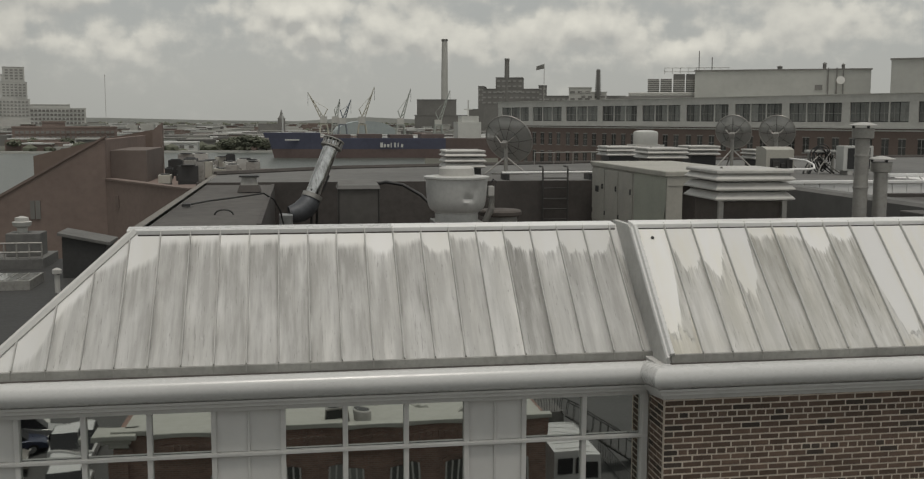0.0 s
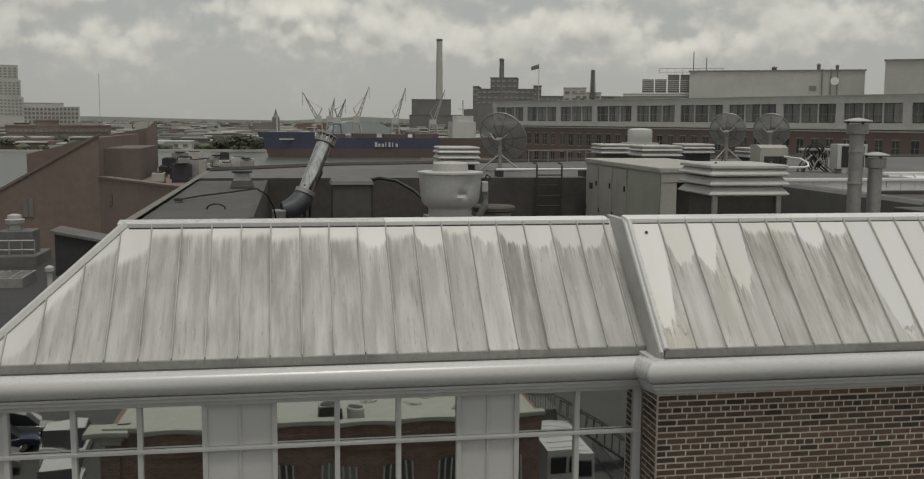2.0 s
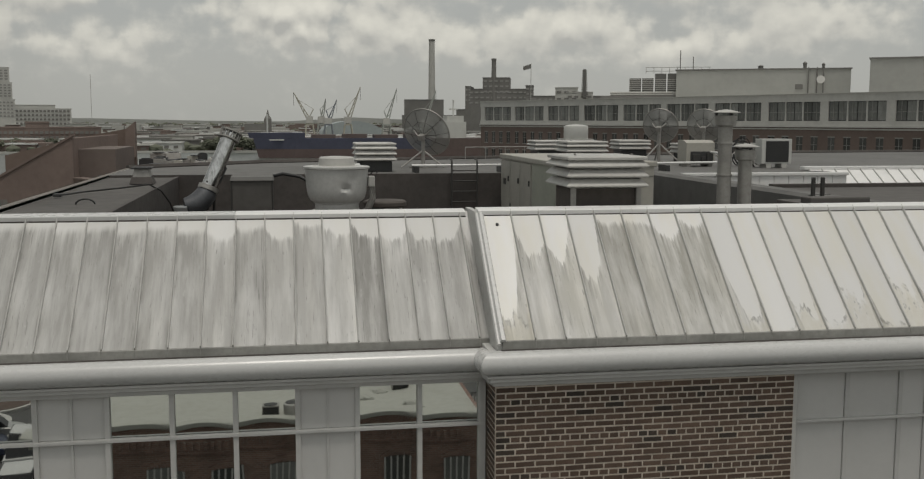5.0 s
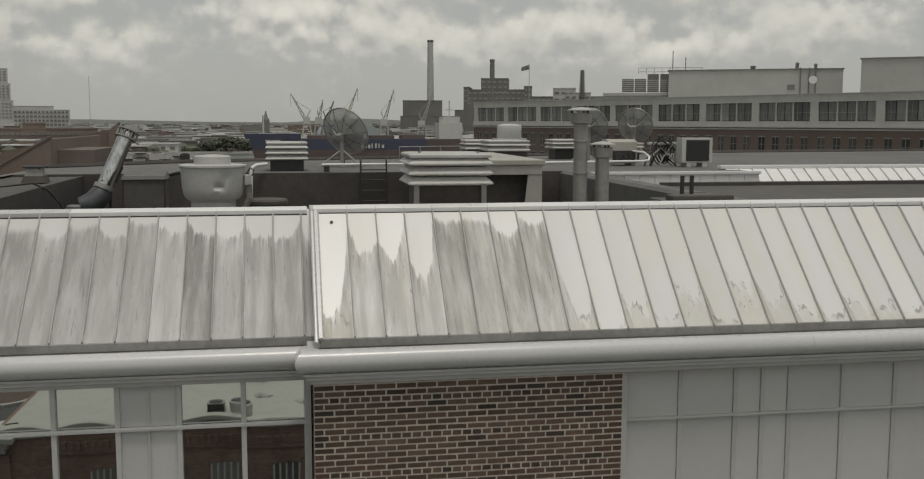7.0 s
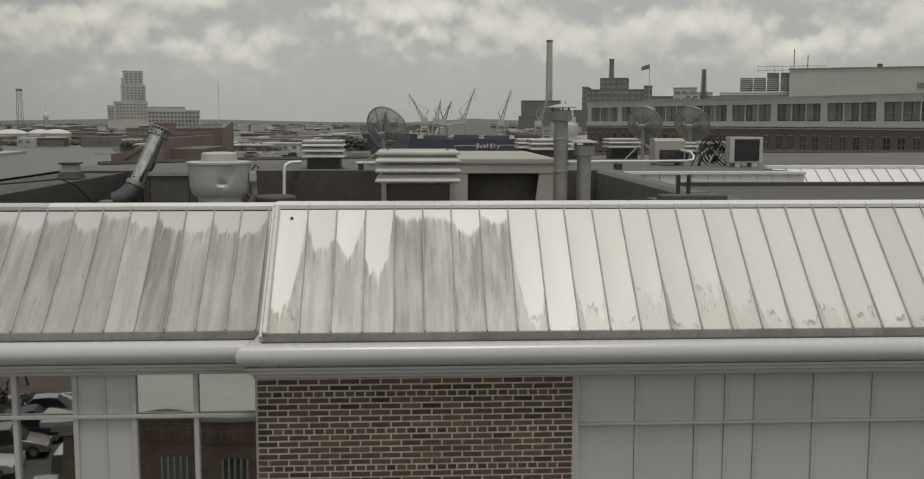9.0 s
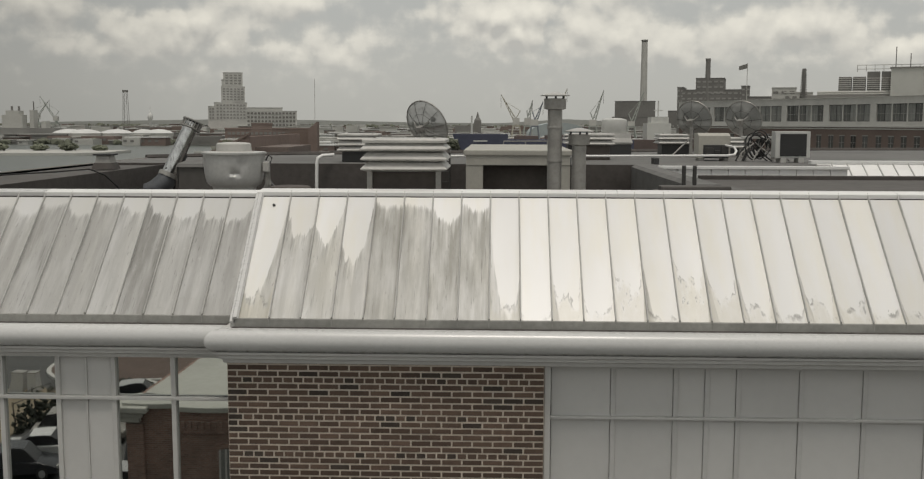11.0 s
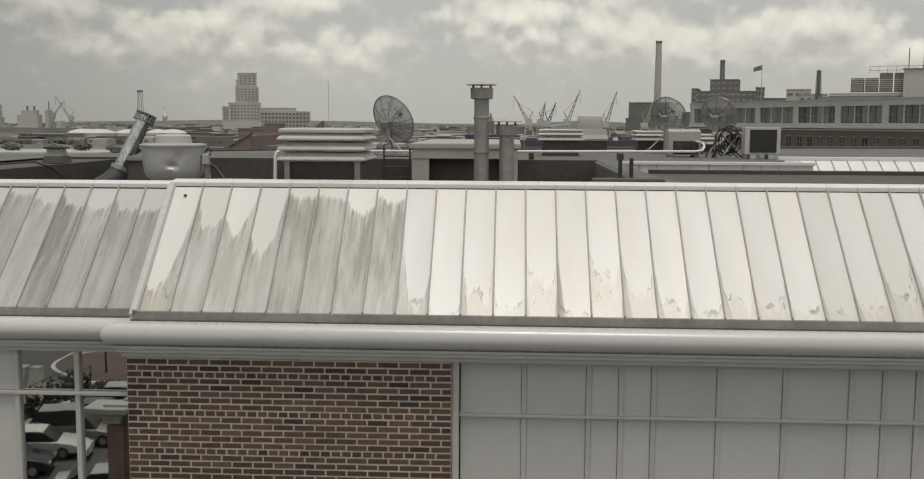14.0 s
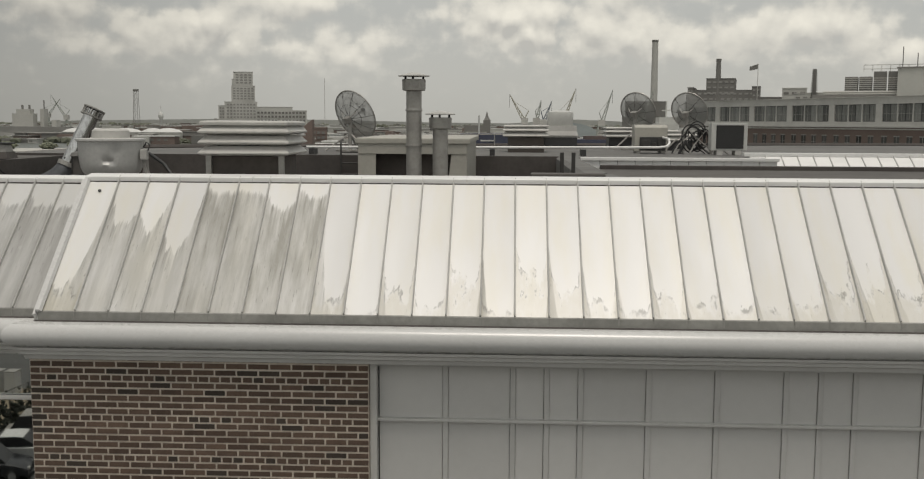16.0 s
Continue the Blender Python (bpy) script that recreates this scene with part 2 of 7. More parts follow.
    rise = maths(t, "ADD", rise, maths(t, "MULTIPLY", maths(t, "POWER", maths(t, "MULTIPLY", near, 2.0), 7.0), maths(t, "MULTIPLY", foot, 1.0)))
    rise = maths(t, "ADD", rise, maths(t, "MULTIPLY", maths(t, "SUBTRACT", fine, 0.5), 0.14))
    crust = maths(t, "SUBTRACT", rise, v)
    has = step(t, foot, 0.02, 0.12)
    low = maths(t, "MULTIPLY", step(t, crust, -0.02, 0.16), maths(t, "MULTIPLY", has, maths(t, "ADD", 0.10, maths(t, "MULTIPLY", blot, 0.55))))
    col = mixrgb(t, low, col, tuple(c * k for c, k in zip(cream, (0.70, 0.68, 0.62))))
    line = maths(t, "MULTIPLY", step(t, crust, -0.012, 0.006), maths(t, "SUBTRACT", 1.0, step(t, crust, 0.01, 0.085)))
    line = maths(t, "MULTIPLY", maths(t, "MULTIPLY", line, has), step(t, noise_at(t, co, 1.0, (9, 6, 1), 4.0, wv), 0.45, 0.60))
    col = mixrgb(t, maths(t, "MULTIPLY", line, 0.62), col, tuple(c * 0.8 for c in dark_tone))
    dots = maths(t, "MULTIPLY", maths(t, "MULTIPLY", step(t, fine, 0.62, 0.70), step(t, crust, 0.0, 0.10)), maths(t, "MULTIPLY", has, 0.35))
    col = mixrgb(t, dots, col, dark_tone)
    k = maths(t, "ADD", maths(t, "MULTIPLY", info, 0.14), 0.93)
    mul = t.nodes.new("ShaderNodeCombineColor")
    for i in range(3):
        t.links.new(k, mul.inputs[i])
    col = mixrgb(t, 1.0, col, mul.outputs[0], "MULTIPLY")
    t.links.new(col, p.inputs["Base Color"])
    t.links.new(maths(t, "ADD", maths(t, "MULTIPLY", dens, 0.3), 0.33), p.inputs["Roughness"])
    p.inputs["Specular IOR Level"].default_value = 0.6
    wave = noise_at(t, co, 1.0, (3, 1.2, 1), 2.0, wv)
    bp = add(t, "ShaderNodeBump", Strength=0.25, Distance=0.02)
    t.links.new(wave, bp.inputs["Height"])
    t.links.new(bp.outputs[0], p.inputs["Normal"])
    return m


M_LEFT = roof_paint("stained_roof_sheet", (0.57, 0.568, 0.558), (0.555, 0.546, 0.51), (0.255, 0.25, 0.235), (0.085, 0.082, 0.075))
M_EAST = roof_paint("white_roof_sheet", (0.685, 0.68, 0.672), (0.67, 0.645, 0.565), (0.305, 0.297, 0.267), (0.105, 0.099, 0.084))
M_CAP = plain("white_coping_metal", (0.80, 0.795, 0.78), 0.38, amount=0.14, big=3.0, fine=30, stretch=(0.3, 1, 1), bump=0.05)
M_SEAM = plain("seam_metal", (0.53, 0.525, 0.505), 0.5, amount=0.4, bump=0.05)
M_FASCIA = plain("grimy_fascia", (0.31, 0.307, 0.285), 0.6, amount=0.7, big=2.2, fine=16, bump=0.1)
M_GUTTER = plain("grey_white_cornice", (0.59, 0.588, 0.578), 0.28, amount=0.2, big=1.1, fine=25, stretch=(0.4, 1, 1), bump=0.03)
M_TRIM = plain("painted_trim", (0.56, 0.553, 0.535), 0.5, amount=0.2, bump=0.04)
M_PANEL = plain("grey_spandrel_panel", (0.60, 0.592, 0.575), 0.36, amount=0.10, big=0.9, fine=9, bump=0.02, each=0.03)
M_BRICK = plain("brown_brick", (0.120, 0.080, 0.059), 0.85, amount=0.5, big=9, fine=60, bump=0.5, each=0.3)
M_BRICKD = plain("dark_brick", (0.056, 0.043, 0.034), 0.85, amount=0.5, big=9, fine=60, bump=0.5, each=0.3)
M_MORTAR = plain("mortar", (0.60, 0.53, 0.45), 0.95, amount=0.4, big=6, fine=50, bump=0.6)
M_MEMB = plain("dark_roof_membrane", (0.105, 0.098, 0.091), 0.8, amount=0.6, big=0.5, fine=5, bump=0.3)
M_MEMB2 = plain("grey_roof_membrane", (0.155, 0.152, 0.145), 0.8, amount=0.55, big=0.4, fine=4, bump=0.3)
# roof membrane; also colours the solid shadow-line strips under copings and eaves
M_BLACK = plain("black_membrane_and_shade", (0.082, 0.072, 0.066), 0.7, amount=0.7, big=0.9, fine=9, bump=0.3)
M_GALV = plain("galvanised_steel", (0.52, 0.53, 0.53), 0.35, 0.85, amount=0.45, big=4, fine=22, bump=0.08)
M_GALVD = plain("weathered_galvanised", (0.38, 0.368, 0.345), 0.5, 0.5, amount=0.5, big=4, fine=22, bump=0.1)
M_SHINY = plain("bright_steel", (0.72, 0.72, 0.71), 0.2, 1.0, amount=0.55, dirt=(0.3, 0.29, 0.27), big=14, fine=30, bump=0.15, stretch=(1, 1, 0.3))
M_ALU = plain("spun_aluminium", (0.62, 0.615, 0.595), 0.42, 0.2, amount=0.35, big=3, fine=25, bump=0.05)
M_VENT = plain("pale_painted_metal", (0.50, 0.49, 0.465), 0.45, amount=0.3, big=2, fine=20, bump=0.05)
M_HVAC = plain("beige_grey_casing", (0.42, 0.405, 0.36), 0.5, amount=0.3, big=2, fine=18, bump=0.05)
M_WHITE = plain("white_casing", (0.54, 0.54, 0.515), 0.45, amount=0.2, bump=0.03)
M_DARK = plain("dark_grille", (0.042, 0.042, 0.042), 0.5, amount=0.3, bump=0.1)
M_RUBBER = plain("black_cable_rubber", (0.018, 0.018, 0.018), 0.5, amount=0.2, bump=0.0)
M_MESH = plain("grey_dish_mesh", (0.42, 0.42, 0.405), 0.6, 0.2, amount=0.4, fine=60, bump=0.2)
_t = M_MESH.node_tree
_mx, _tr = add(_t, "ShaderNodeMixShader", Fac=0.35), _t.nodes.new("ShaderNodeBsdfTransparent")
_t.links.new(_t.nodes["Principled BSDF"].outputs[0], _mx.inputs[1])
_t.links.new(_tr.outputs[0], _mx.inputs[2])
_t.links.new(_mx.outputs[0], _t.nodes["Material Output"].inputs["Surface"])
M_IRON = plain("dark_iron", (0.06, 0.058, 0.055), 0.6, 0.3, amount=0.3, bump=0.1)
M_RUST = plain("rusty_brown_metal", (0.10, 0.085, 0.075), 0.75, amount=0.5, bump=0.2)
M_STONE = plain("pale_concrete", (0.54, 0.532, 0.505), 0.8, amount=0.3, big=0.3, fine=2, bump=0.1)
M_FARBRICK = plain("far_red_brick", (0.185, 0.14, 0.122), 0.9, amount=0.35, big=0.15, fine=2.2, bump=0.0, each=0.06)
M_EDGE = plain("weathered_edge_metal", (0.20, 0.185, 0.165), 0.7, amount=0.4, big=1.5, fine=12, bump=0.1)
M_PAVB = plain("pavilion_brick", (0.225, 0.172, 0.150), 0.9, amount=0.35, big=0.15, fine=2.2, bump=0.0)
M_FARBRICK2 = plain("far_brown_brick", (0.20, 0.155, 0.135), 0.9, amount=0.35, big=0.12, fine=2.0, bump=0.0)
# hill and mid masonry: base colours paled to include the distance haze
M_HILL = plain("hazed_hill", (0.40, 0.405, 0.385), 0.95, amount=0.3, big=0.004, fine=0.05, bump=0.0)
M_HAZYM = plain("hazed_mid_masonry", (0.30, 0.295, 0.28), 0.9, amount=0.2, big=0.05, fine=0.5, bump=0.0)
M_WINDOW = plain("far_window_glass", (0.20, 0.205, 0.195), 0.12, amount=0.5, big=0.6, fine=2, bump=0.0, each=0.5)
M_LOWGLASS = plain("dark_window_glass", (0.07, 0.07, 0.068), 0.15, amount=0.5, big=0.6, fine=2, bump=0.0, each=0.6)
M_FRAME = plain("far_window_frame", (0.30, 0.295, 0.28), 0.7, amount=0.2, bump=0.0)
M_GROUND = plain("distant_ground", (0.13, 0.13, 0.105), 0.95, amount=0.6, big=0.012, fine=0.15, bump=0.0)
M_ASPHALT = plain("asphalt", (0.085, 0.085, 0.083), 0.85, amount=0.4, big=0.25, fine=6, bump=0.2)
# leaf green lightened and greyed, with the haze over the far shore painted in
M_LEAF = plain("hazed_foliage", (0.15, 0.16, 0.115), 0.8, amount=0.6, big=0.3, fine=3, bump=0.0, each=0.3)
M_BARK = plain("bark", (0.09, 0.075, 0.06), 0.9, amount=0.4)
M_BLUE = plain("blue_hull_paint", (0.078, 0.083, 0.125), 0.6, amount=0.35, big=0.06, fine=0.6, bump=0.0)
M_RED = plain("red_boot_paint", (0.145, 0.105, 0.097), 0.65, amount=0.4, big=0.06, fine=0.6, bump=0.0)
M_HULLB = plain("rusty_hull_paint", (0.14, 0.106, 0.097), 0.65, amount=0.4, big=0.06, fine=0.6, bump=0.0)
M_SHIPW = plain("ship_white_paint", (0.58, 0.58, 0.55), 0.55, amount=0.25, big=0.2, fine=2, bump=0.0)
M_CRANE = plain("crane_grey_paint", (0.32, 0.34, 0.31), 0.6, amount=0.3, big=0.3, fine=2, bump=0.0)
M_CRANEY = plain("crane_cream_paint", (0.40, 0.385, 0.32), 0.6, amount=0.3, big=0.3, fine=2, bump=0.0)
M_CRANEB = plain("crane_blue_paint", (0.17, 0.19, 0.21), 0.6, amount=0.3, big=0.3, fine=2, bump=0.0)
# the two HAZY greys have air haze mixed into their base colour
M_HAZY = plain("hazed_grey_masonry", (0.46, 0.455, 0.425), 0.9, amount=0.25, big=0.05, fine=0.5, bump=0.0)
M_HAZYD = plain("hazed_dark_masonry", (0.195, 0.190, 0.178), 0.9, amount=0.3, big=0.05, fine=0.5, bump=0.0)
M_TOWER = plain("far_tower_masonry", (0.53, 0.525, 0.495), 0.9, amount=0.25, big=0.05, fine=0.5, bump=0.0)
M_TANK = plain("white_tank_paint", (0.62, 0.62, 0.60), 0.5, amount=0.2, big=0.1, fine=1, bump=0.0)
M_ROOFW = plain("white_roof_coating", (0.43, 0.43, 0.39), 0.7, amount=0.25, big=0.4, fine=4, bump=0.05)
M_SLATE = plain("dark_slate", (0.042, 0.041, 0.040), 0.7, amount=0.4, big=0.6, fine=6, bump=0.3)
M_SAND = plain("brown_yard", (0.25, 0.21, 0.15), 0.95, amount=0.4, big=0.4, fine=4, bump=0.2)
M_PAVER = plain("red_brown_paving", (0.115, 0.082, 0.068), 0.9, amount=0.3, big=0.5, fine=5, bump=0.1)
M_PLASTIC = plain("dark_window_interior", (0.03, 0.03, 0.032), 0.4, amount=0.2, bump=0.0)


def glass_coated():
    m, t, p = nodes_of("reflective_coated_glass")
    p.inputs["Base Color"].default_value = (0.62, 0.64, 0.62, 1)
    p.inputs["Metallic"].default_value = 1.0
    co = t.nodes.new("ShaderNodeTexCoord").outputs["Object"]
    d = noise_at(t, co, 3.0, (1, 1, 1), 4.0)
    r = maths(t, "MULTIPLY", step(t, d, 0.45, 0.9), 0.03)
    t.links.new(maths(t, "ADD", r, 0.012), p.inputs["Roughness"])
    return m


def water_mat():
    m, t, p = nodes_of("harbour_water")
    p.inputs["Base Color"].default_value = (0.085, 0.095, 0.085, 1)
    p.inputs["Roughness"].default_value = 0.3
    p.inputs["Specular IOR Level"].default_value = 0.3
    co = t.nodes.new("ShaderNodeTexCoord").outputs["Object"]
    n = noise_at(t, co, 0.35, (1, 1.6, 1), 6.0)
    bp = add(t, "ShaderNodeBump", Strength=0.5, Distance=0.6)
    t.links.new(n, bp.inputs["Height"])
    t.links.new(bp.outputs[0], p.inputs["Normal"])
    return m


M_GLASS = glass_coated()
M_WATER = water_mat()


def brick_wall_mat(name, c1, c2, joint, grime):
    m, t, p = nodes_of(name)
    co = t.nodes.new("ShaderNodeTexCoord").outputs["Object"]
    sep = t.nodes.new("ShaderNodeSeparateXYZ")
    t.links.new(co, sep.inputs[0])
    com = t.nodes.new("ShaderNodeCombineXYZ")
    t.links.new(maths(t, "ADD", sep.outputs["X"], sep.outputs["Y"]), com.inputs[0])
    t.links.new(sep.outputs["Z"], com.inputs[1])
    br_ = add(t, "ShaderNodeTexBrick", Scale=1.0)
    br_.inputs["Color1"].default_value = (*c1, 1)
    br_.inputs["Color2"].default_value = (*c2, 1)
    br_.inputs["Mortar"].default_value = (*joint, 1)
    br_.inputs["Mortar Size"].default_value = 0.008
    br_.inputs["Brick Width"].default_value, br_.inputs["Row Height"].default_value = 0.205, 0.068
    t.links.new(com.outputs[0], br_.inputs["Vector"])
    stain = noise_at(t, co, 0.8, (1, 1, 1), 6.0)
    col = mixrgb(t, maths(t, "MULTIPLY", step(t, stain, 0.4, 0.75), 0.55), br_.outputs["Color"], grime)
    t.links.new(col, p.inputs["Base Color"])
    p.inputs["Roughness"].default_value = 0.9
    return m


M_WALLB = brick_wall_mat("old_red_brickwork", (0.30, 0.185, 0.15), (0.20, 0.13, 0.11), (0.30, 0.255, 0.215), (0.10, 0.075, 0.065))
M_WALLA = brick_wall_mat("brown_brickwork", (0.13, 0.088, 0.069), (0.075, 0.054, 0.044), (0.44, 0.38, 0.33), (0.07, 0.05, 0.042))


# ---------------------------------------------------------------- mesh helpers
def box(bm, x0, x1, y0, y1, z0, z1, bevel=0.0):
    x0, x1, y0, y1, z0, z1 = min(x0, x1), max(x0, x1), min(y0, y1), max(y0, y1), min(z0, z1), max(z0, z1)
    v = [bm.verts.new(c) for c in ((x0, y0, z0), (x1, y0, z0), (x1, y1, z0), (x0, y1, z0), (x0, y0, z1), (x1, y0, z1), (x1, y1, z1), (x0, y1, z1))]
    fs = [bm.faces.new([v[i] for i in q]) for q in ((3, 2, 1, 0), (4, 5, 6, 7), (0, 1, 5, 4), (1, 2, 6, 5), (2, 3, 7, 6), (3, 0, 4, 7))]
    if bevel:
        bmesh.ops.bevel(bm, geom=list({e for f in fs for e in f.edges}), offset=bevel, segments=2, affect="EDGES", profile=0.6)
    return bm


_ico = bmesh.new()
bmesh.ops.create_icosphere(_ico, subdivisions=1, radius=1.0)
_ico.verts.index_update()
ICO_V = [v.co.copy() for v in _ico.verts]
ICO_F = [[v.index for v in f.verts] for f in _ico.faces]
_ico.free()


def clump(bm, c, sx, sy, sz, rng, rough):
    """A ragged little mass of leaves."""
    vs = [bm.verts.new((c[0] + p.x * sx + rng.uniform(-rough, rough), c[1] + p.y * sy + rng.uniform(-rough, rough), c[2] + p.z * sz + rng.uniform(-rough, rough))) for p in ICO_V]
    for q in ICO_F:
        bm.faces.new([vs[i] for i in q])


def lathe(bm, profile, n=32, centre=(0, 0, 0)):
    """Turns (radius, height) pairs about the z axis."""
    rings = []
    for r, z in profile:
        rings.append([bm.verts.new((centre[0] + r * math.cos(2 * math.pi * i / n), centre[1] + r * math.sin(2 * math.pi * i / n), centre[2] + z)) for i in range(n)])
    for a, b in zip(rings, rings[1:]):
        for i in range(n):
            bm.faces.new((a[i], a[(i + 1) % n], b[(i + 1) % n], b[i]))
    bm.faces.new(rings[0][::-1])
    bm.faces.new(rings[-1])
    return bm


def tube(bm, pts, r, n=8):
    pts = [Vector(p) for p in pts]
    rings = []
    for i, p in enumerate(pts):
        d = (pts[min(i + 1, len(pts) - 1)] - pts[max(i - 1, 0)]).normalized()
        u = d.cross(Vector((0, 0, 1)))
        u = u.normalized() if u.length > 1e-3 else Vector((1, 0, 0))
        w = d.cross(u)
        rr = r[i] if isinstance(r, (list, tuple)) else r
        rings.append([bm.verts.new(p + rr * (u * math.cos(2 * math.pi * k / n) + w * math.sin(2 * math.pi * k / n))) for k in range(n)])
    for a, b in zip(rings, rings[1:]):
        for k in range(n):
            bm.faces.new((a[k], a[(k + 1) % n], b[(k + 1) % n], b[k]))
    bm.faces.new(rings[0][::-1])
    bm.faces.new(rings[-1])
    return bm


def prism(bm, poly, axis, a, b):
    """Extrudes a closed outline along an axis: for 'x' the outline is (y, z), for 'y' (x, z), for 'z' (x, y)."""
    def at(p, q):
        return {"x": (q, p[0], p[1]), "y": (p[0], q, p[1]), "z": (p[0], p[1], q)}[axis]
    va = [bm.verts.new(at(p, a)) for p in poly]
    vb = [bm.verts.new(at(p, b)) for p in poly]
    n = len(poly)
    for i in range(n):
        bm.faces.new((va[i], va[(i + 1) % n], vb[(i + 1) % n], vb[i]))
    bm.faces.new(va[::-1])
    bm.faces.new(vb)
    bmesh.ops.recalc_face_normals(bm, faces=bm.faces)
    return bm


def loft(bm, sections):
    """Joins closed outlines of equal length one after another and caps both ends."""
    rings = [[bm.verts.new(p) for p in s] for s in sections]
    n = len(rings[0])
    for a, b in zip(rings, rings[1:]):
        for k in range(n):
            bm.faces.new((a[k], a[(k + 1) % n], b[(k + 1) % n], b[k]))
    bm.faces.new(rings[0][::-1])
    bm.faces.new(rings[-1])
    bmesh.ops.recalc_face_normals(bm, faces=bm.faces)
    return bm


def mesh_of(name, bm, material, smooth=False):
    me = bpy.data.meshes.new(name)
    bm.to_mesh(me)
    bm.free()
    me.materials.append(material)
    if smooth:
        me.shade_smooth()
        me.set_sharp_from_angle(angle=radians(38))
    return me


def part(name, bm, material, parent, label="", smooth=False):
    ob = new(name, mesh_of(name, bm, material, smooth))
    ob.parent = parent
    if label:
        ob["label"] = label
    return ob


def piece(name, me, parent, m):
    ob = new(name, me)
    ob.parent = parent
    ob.matrix_basis = m
    return ob


def thing(name, label, category, m=None, group="", kind=""):
    ob = new(name)
    ob.empty_display_size = 0.2
    if m is not None:
        ob.matrix_basis = m
    return tagged(ob, label, category, group, kind)


def B():
    return bmesh.new()


def solid(name, bm, material, label, category, kind="structure", smooth=False):
    return tagged(new(name, mesh_of(name, bm, material, smooth)), label, category, "", kind)


# ---------------------------------------------------------------- ground and water
bm = B()
box(bm, -4500, 4500, -4500, 4900, -6, 0)
solid("ground", bm, M_GROUND, "flat grey-green land reaching to the horizon", "ground")
bm = B()
prism(bm, [(-900, 120), (-30, 120), (-6, 132), (30, 260), (60, 500), (200, 560), (-20, 548), (-50, 548), (-150, 531), (-200, 700), (-330, 760), (-900, 700)], "z", -0.5, 0.06)
solid("water", bm, M_WATER, "calm grey-green harbour water", "water")
bm = B()
box(bm, -60, 70, -75, 0.4, -0.3, 0.05)
solid("road", bm, M_ASPHALT, "grey asphalt street and parking lot", "road")

# ---------------------------------------------------------------- the building with the metal roof
PITCH_L = (0.50, 14.893, 1.83, 16.115)     # eave y, z and ridge y, z of the set-back roof
PITCH_R = (0.08, 14.948, 1.35, 16.168)     # the same of the projecting roof
X_W, X_E = -6.72, 24.0

bm = B()
prism(bm, [(-6.6, 0.72), (X_E, 0.72), (X_E, 24.0), (13, 22.4), (-2.5, 16.2), (-5.6, 13.4), (-6.6, 13.4)], "z", 0.0, 14.4)
solid("wall_body", bm, M_WALLA, "brown brick bulk of the building", "wall")
bm = B()
prism(bm, [(-5.6, 2.2), (X_E, 2.2), (X_E, 24.0), (13, 22.4), (-2.5, 16.2), (-5.6, 13.4)], "z", 14.4, 15.2)
solid("floor_sunken_roof", bm, M_MEMB, "dark membrane floor of the sunken roof", "roof")
bm = B()
box(bm, -6.72, 0.0, 0.47, 0.72, 0.0, 12.42)
box(bm, 3.25, X_E, 0.20, 0.72, 0.0, 12.3)
solid("wall_lower", bm, M_WALLA, "brown brick wall under the windows", "wall")


def at0(x, y, z):
    return pose(x, y, z)


def slope_frame(x, pitch):
    y0, z0, y1, z1 = pitch
    up = Vector((0, y1 - y0, z1 - z0)).normalized()
    nrm = Vector((1, 0, 0)).cross(up)
    m = Matrix((Vector((1, 0, 0)), up, nrm)).transposed().to_4x4()
    m.translation = (x, y0, z0)
    return m, math.hypot(y1 - y0, z1 - z0)


def sheet(width, lo, hi0, hi1):
    """One roof sheet in its own plane, slightly dished, its top edge from hi0 to hi1."""
    b = B()
    nx, ny = 4, 6
    grid = []
    for j in range(ny + 1):
        row = []
        for i in range(nx + 1):
            u = i / nx
            top = hi0 + (hi1 - hi0) * u
            v = lo + (top - lo) * j / ny
            row.append(b.verts.new((u * width, v, -0.004 * math.sin(math.pi * u) * math.sin(math.pi * j / ny))))
        grid.append(row)
    for j in range(ny):
        for i in range(nx):
            b.faces.new((grid[j][i], grid[j][i + 1], grid[j + 1][i + 1], grid[j + 1][i]))
    ext = bmesh.ops.extrude_face_region(b, geom=list(b.faces))
    for v in ext["geom"]:
        if isinstance(v, bmesh.types.BMVert):
            v.co.z -= 0.012
    bmesh.ops.recalc_face_normals(b, faces=b.faces)
    return b


def seam_mesh(length):
    b = B()
    prism(b, [(-0.009, 0.0), (-0.006, 0.026), (0.0, 0.031), (0.006, 0.026), (0.009, 0.0)], "y", 0.0, length)
    return mesh_of("seam", b, M_SEAM)


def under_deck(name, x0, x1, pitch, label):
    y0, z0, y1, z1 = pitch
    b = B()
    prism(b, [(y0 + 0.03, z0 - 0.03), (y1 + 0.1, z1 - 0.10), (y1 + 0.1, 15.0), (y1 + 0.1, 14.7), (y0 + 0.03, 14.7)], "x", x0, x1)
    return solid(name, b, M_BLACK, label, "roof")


# set-back roof with a hip at its west end
roof_l = thing("metal_roof_west", "white standing-seam metal roof, stained grey, with a hipped end", "roof", kind="structure")
fr, LEN_L = slope_frame(0, PITCH_L)
HIP_X0, HIP_X1 = -6.73, -5.40           # hip foot and hip head
W_L = 0.317
seam_long = seam_mesh(LEN_L - 0.02)
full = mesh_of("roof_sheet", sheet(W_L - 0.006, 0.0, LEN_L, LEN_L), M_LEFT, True)


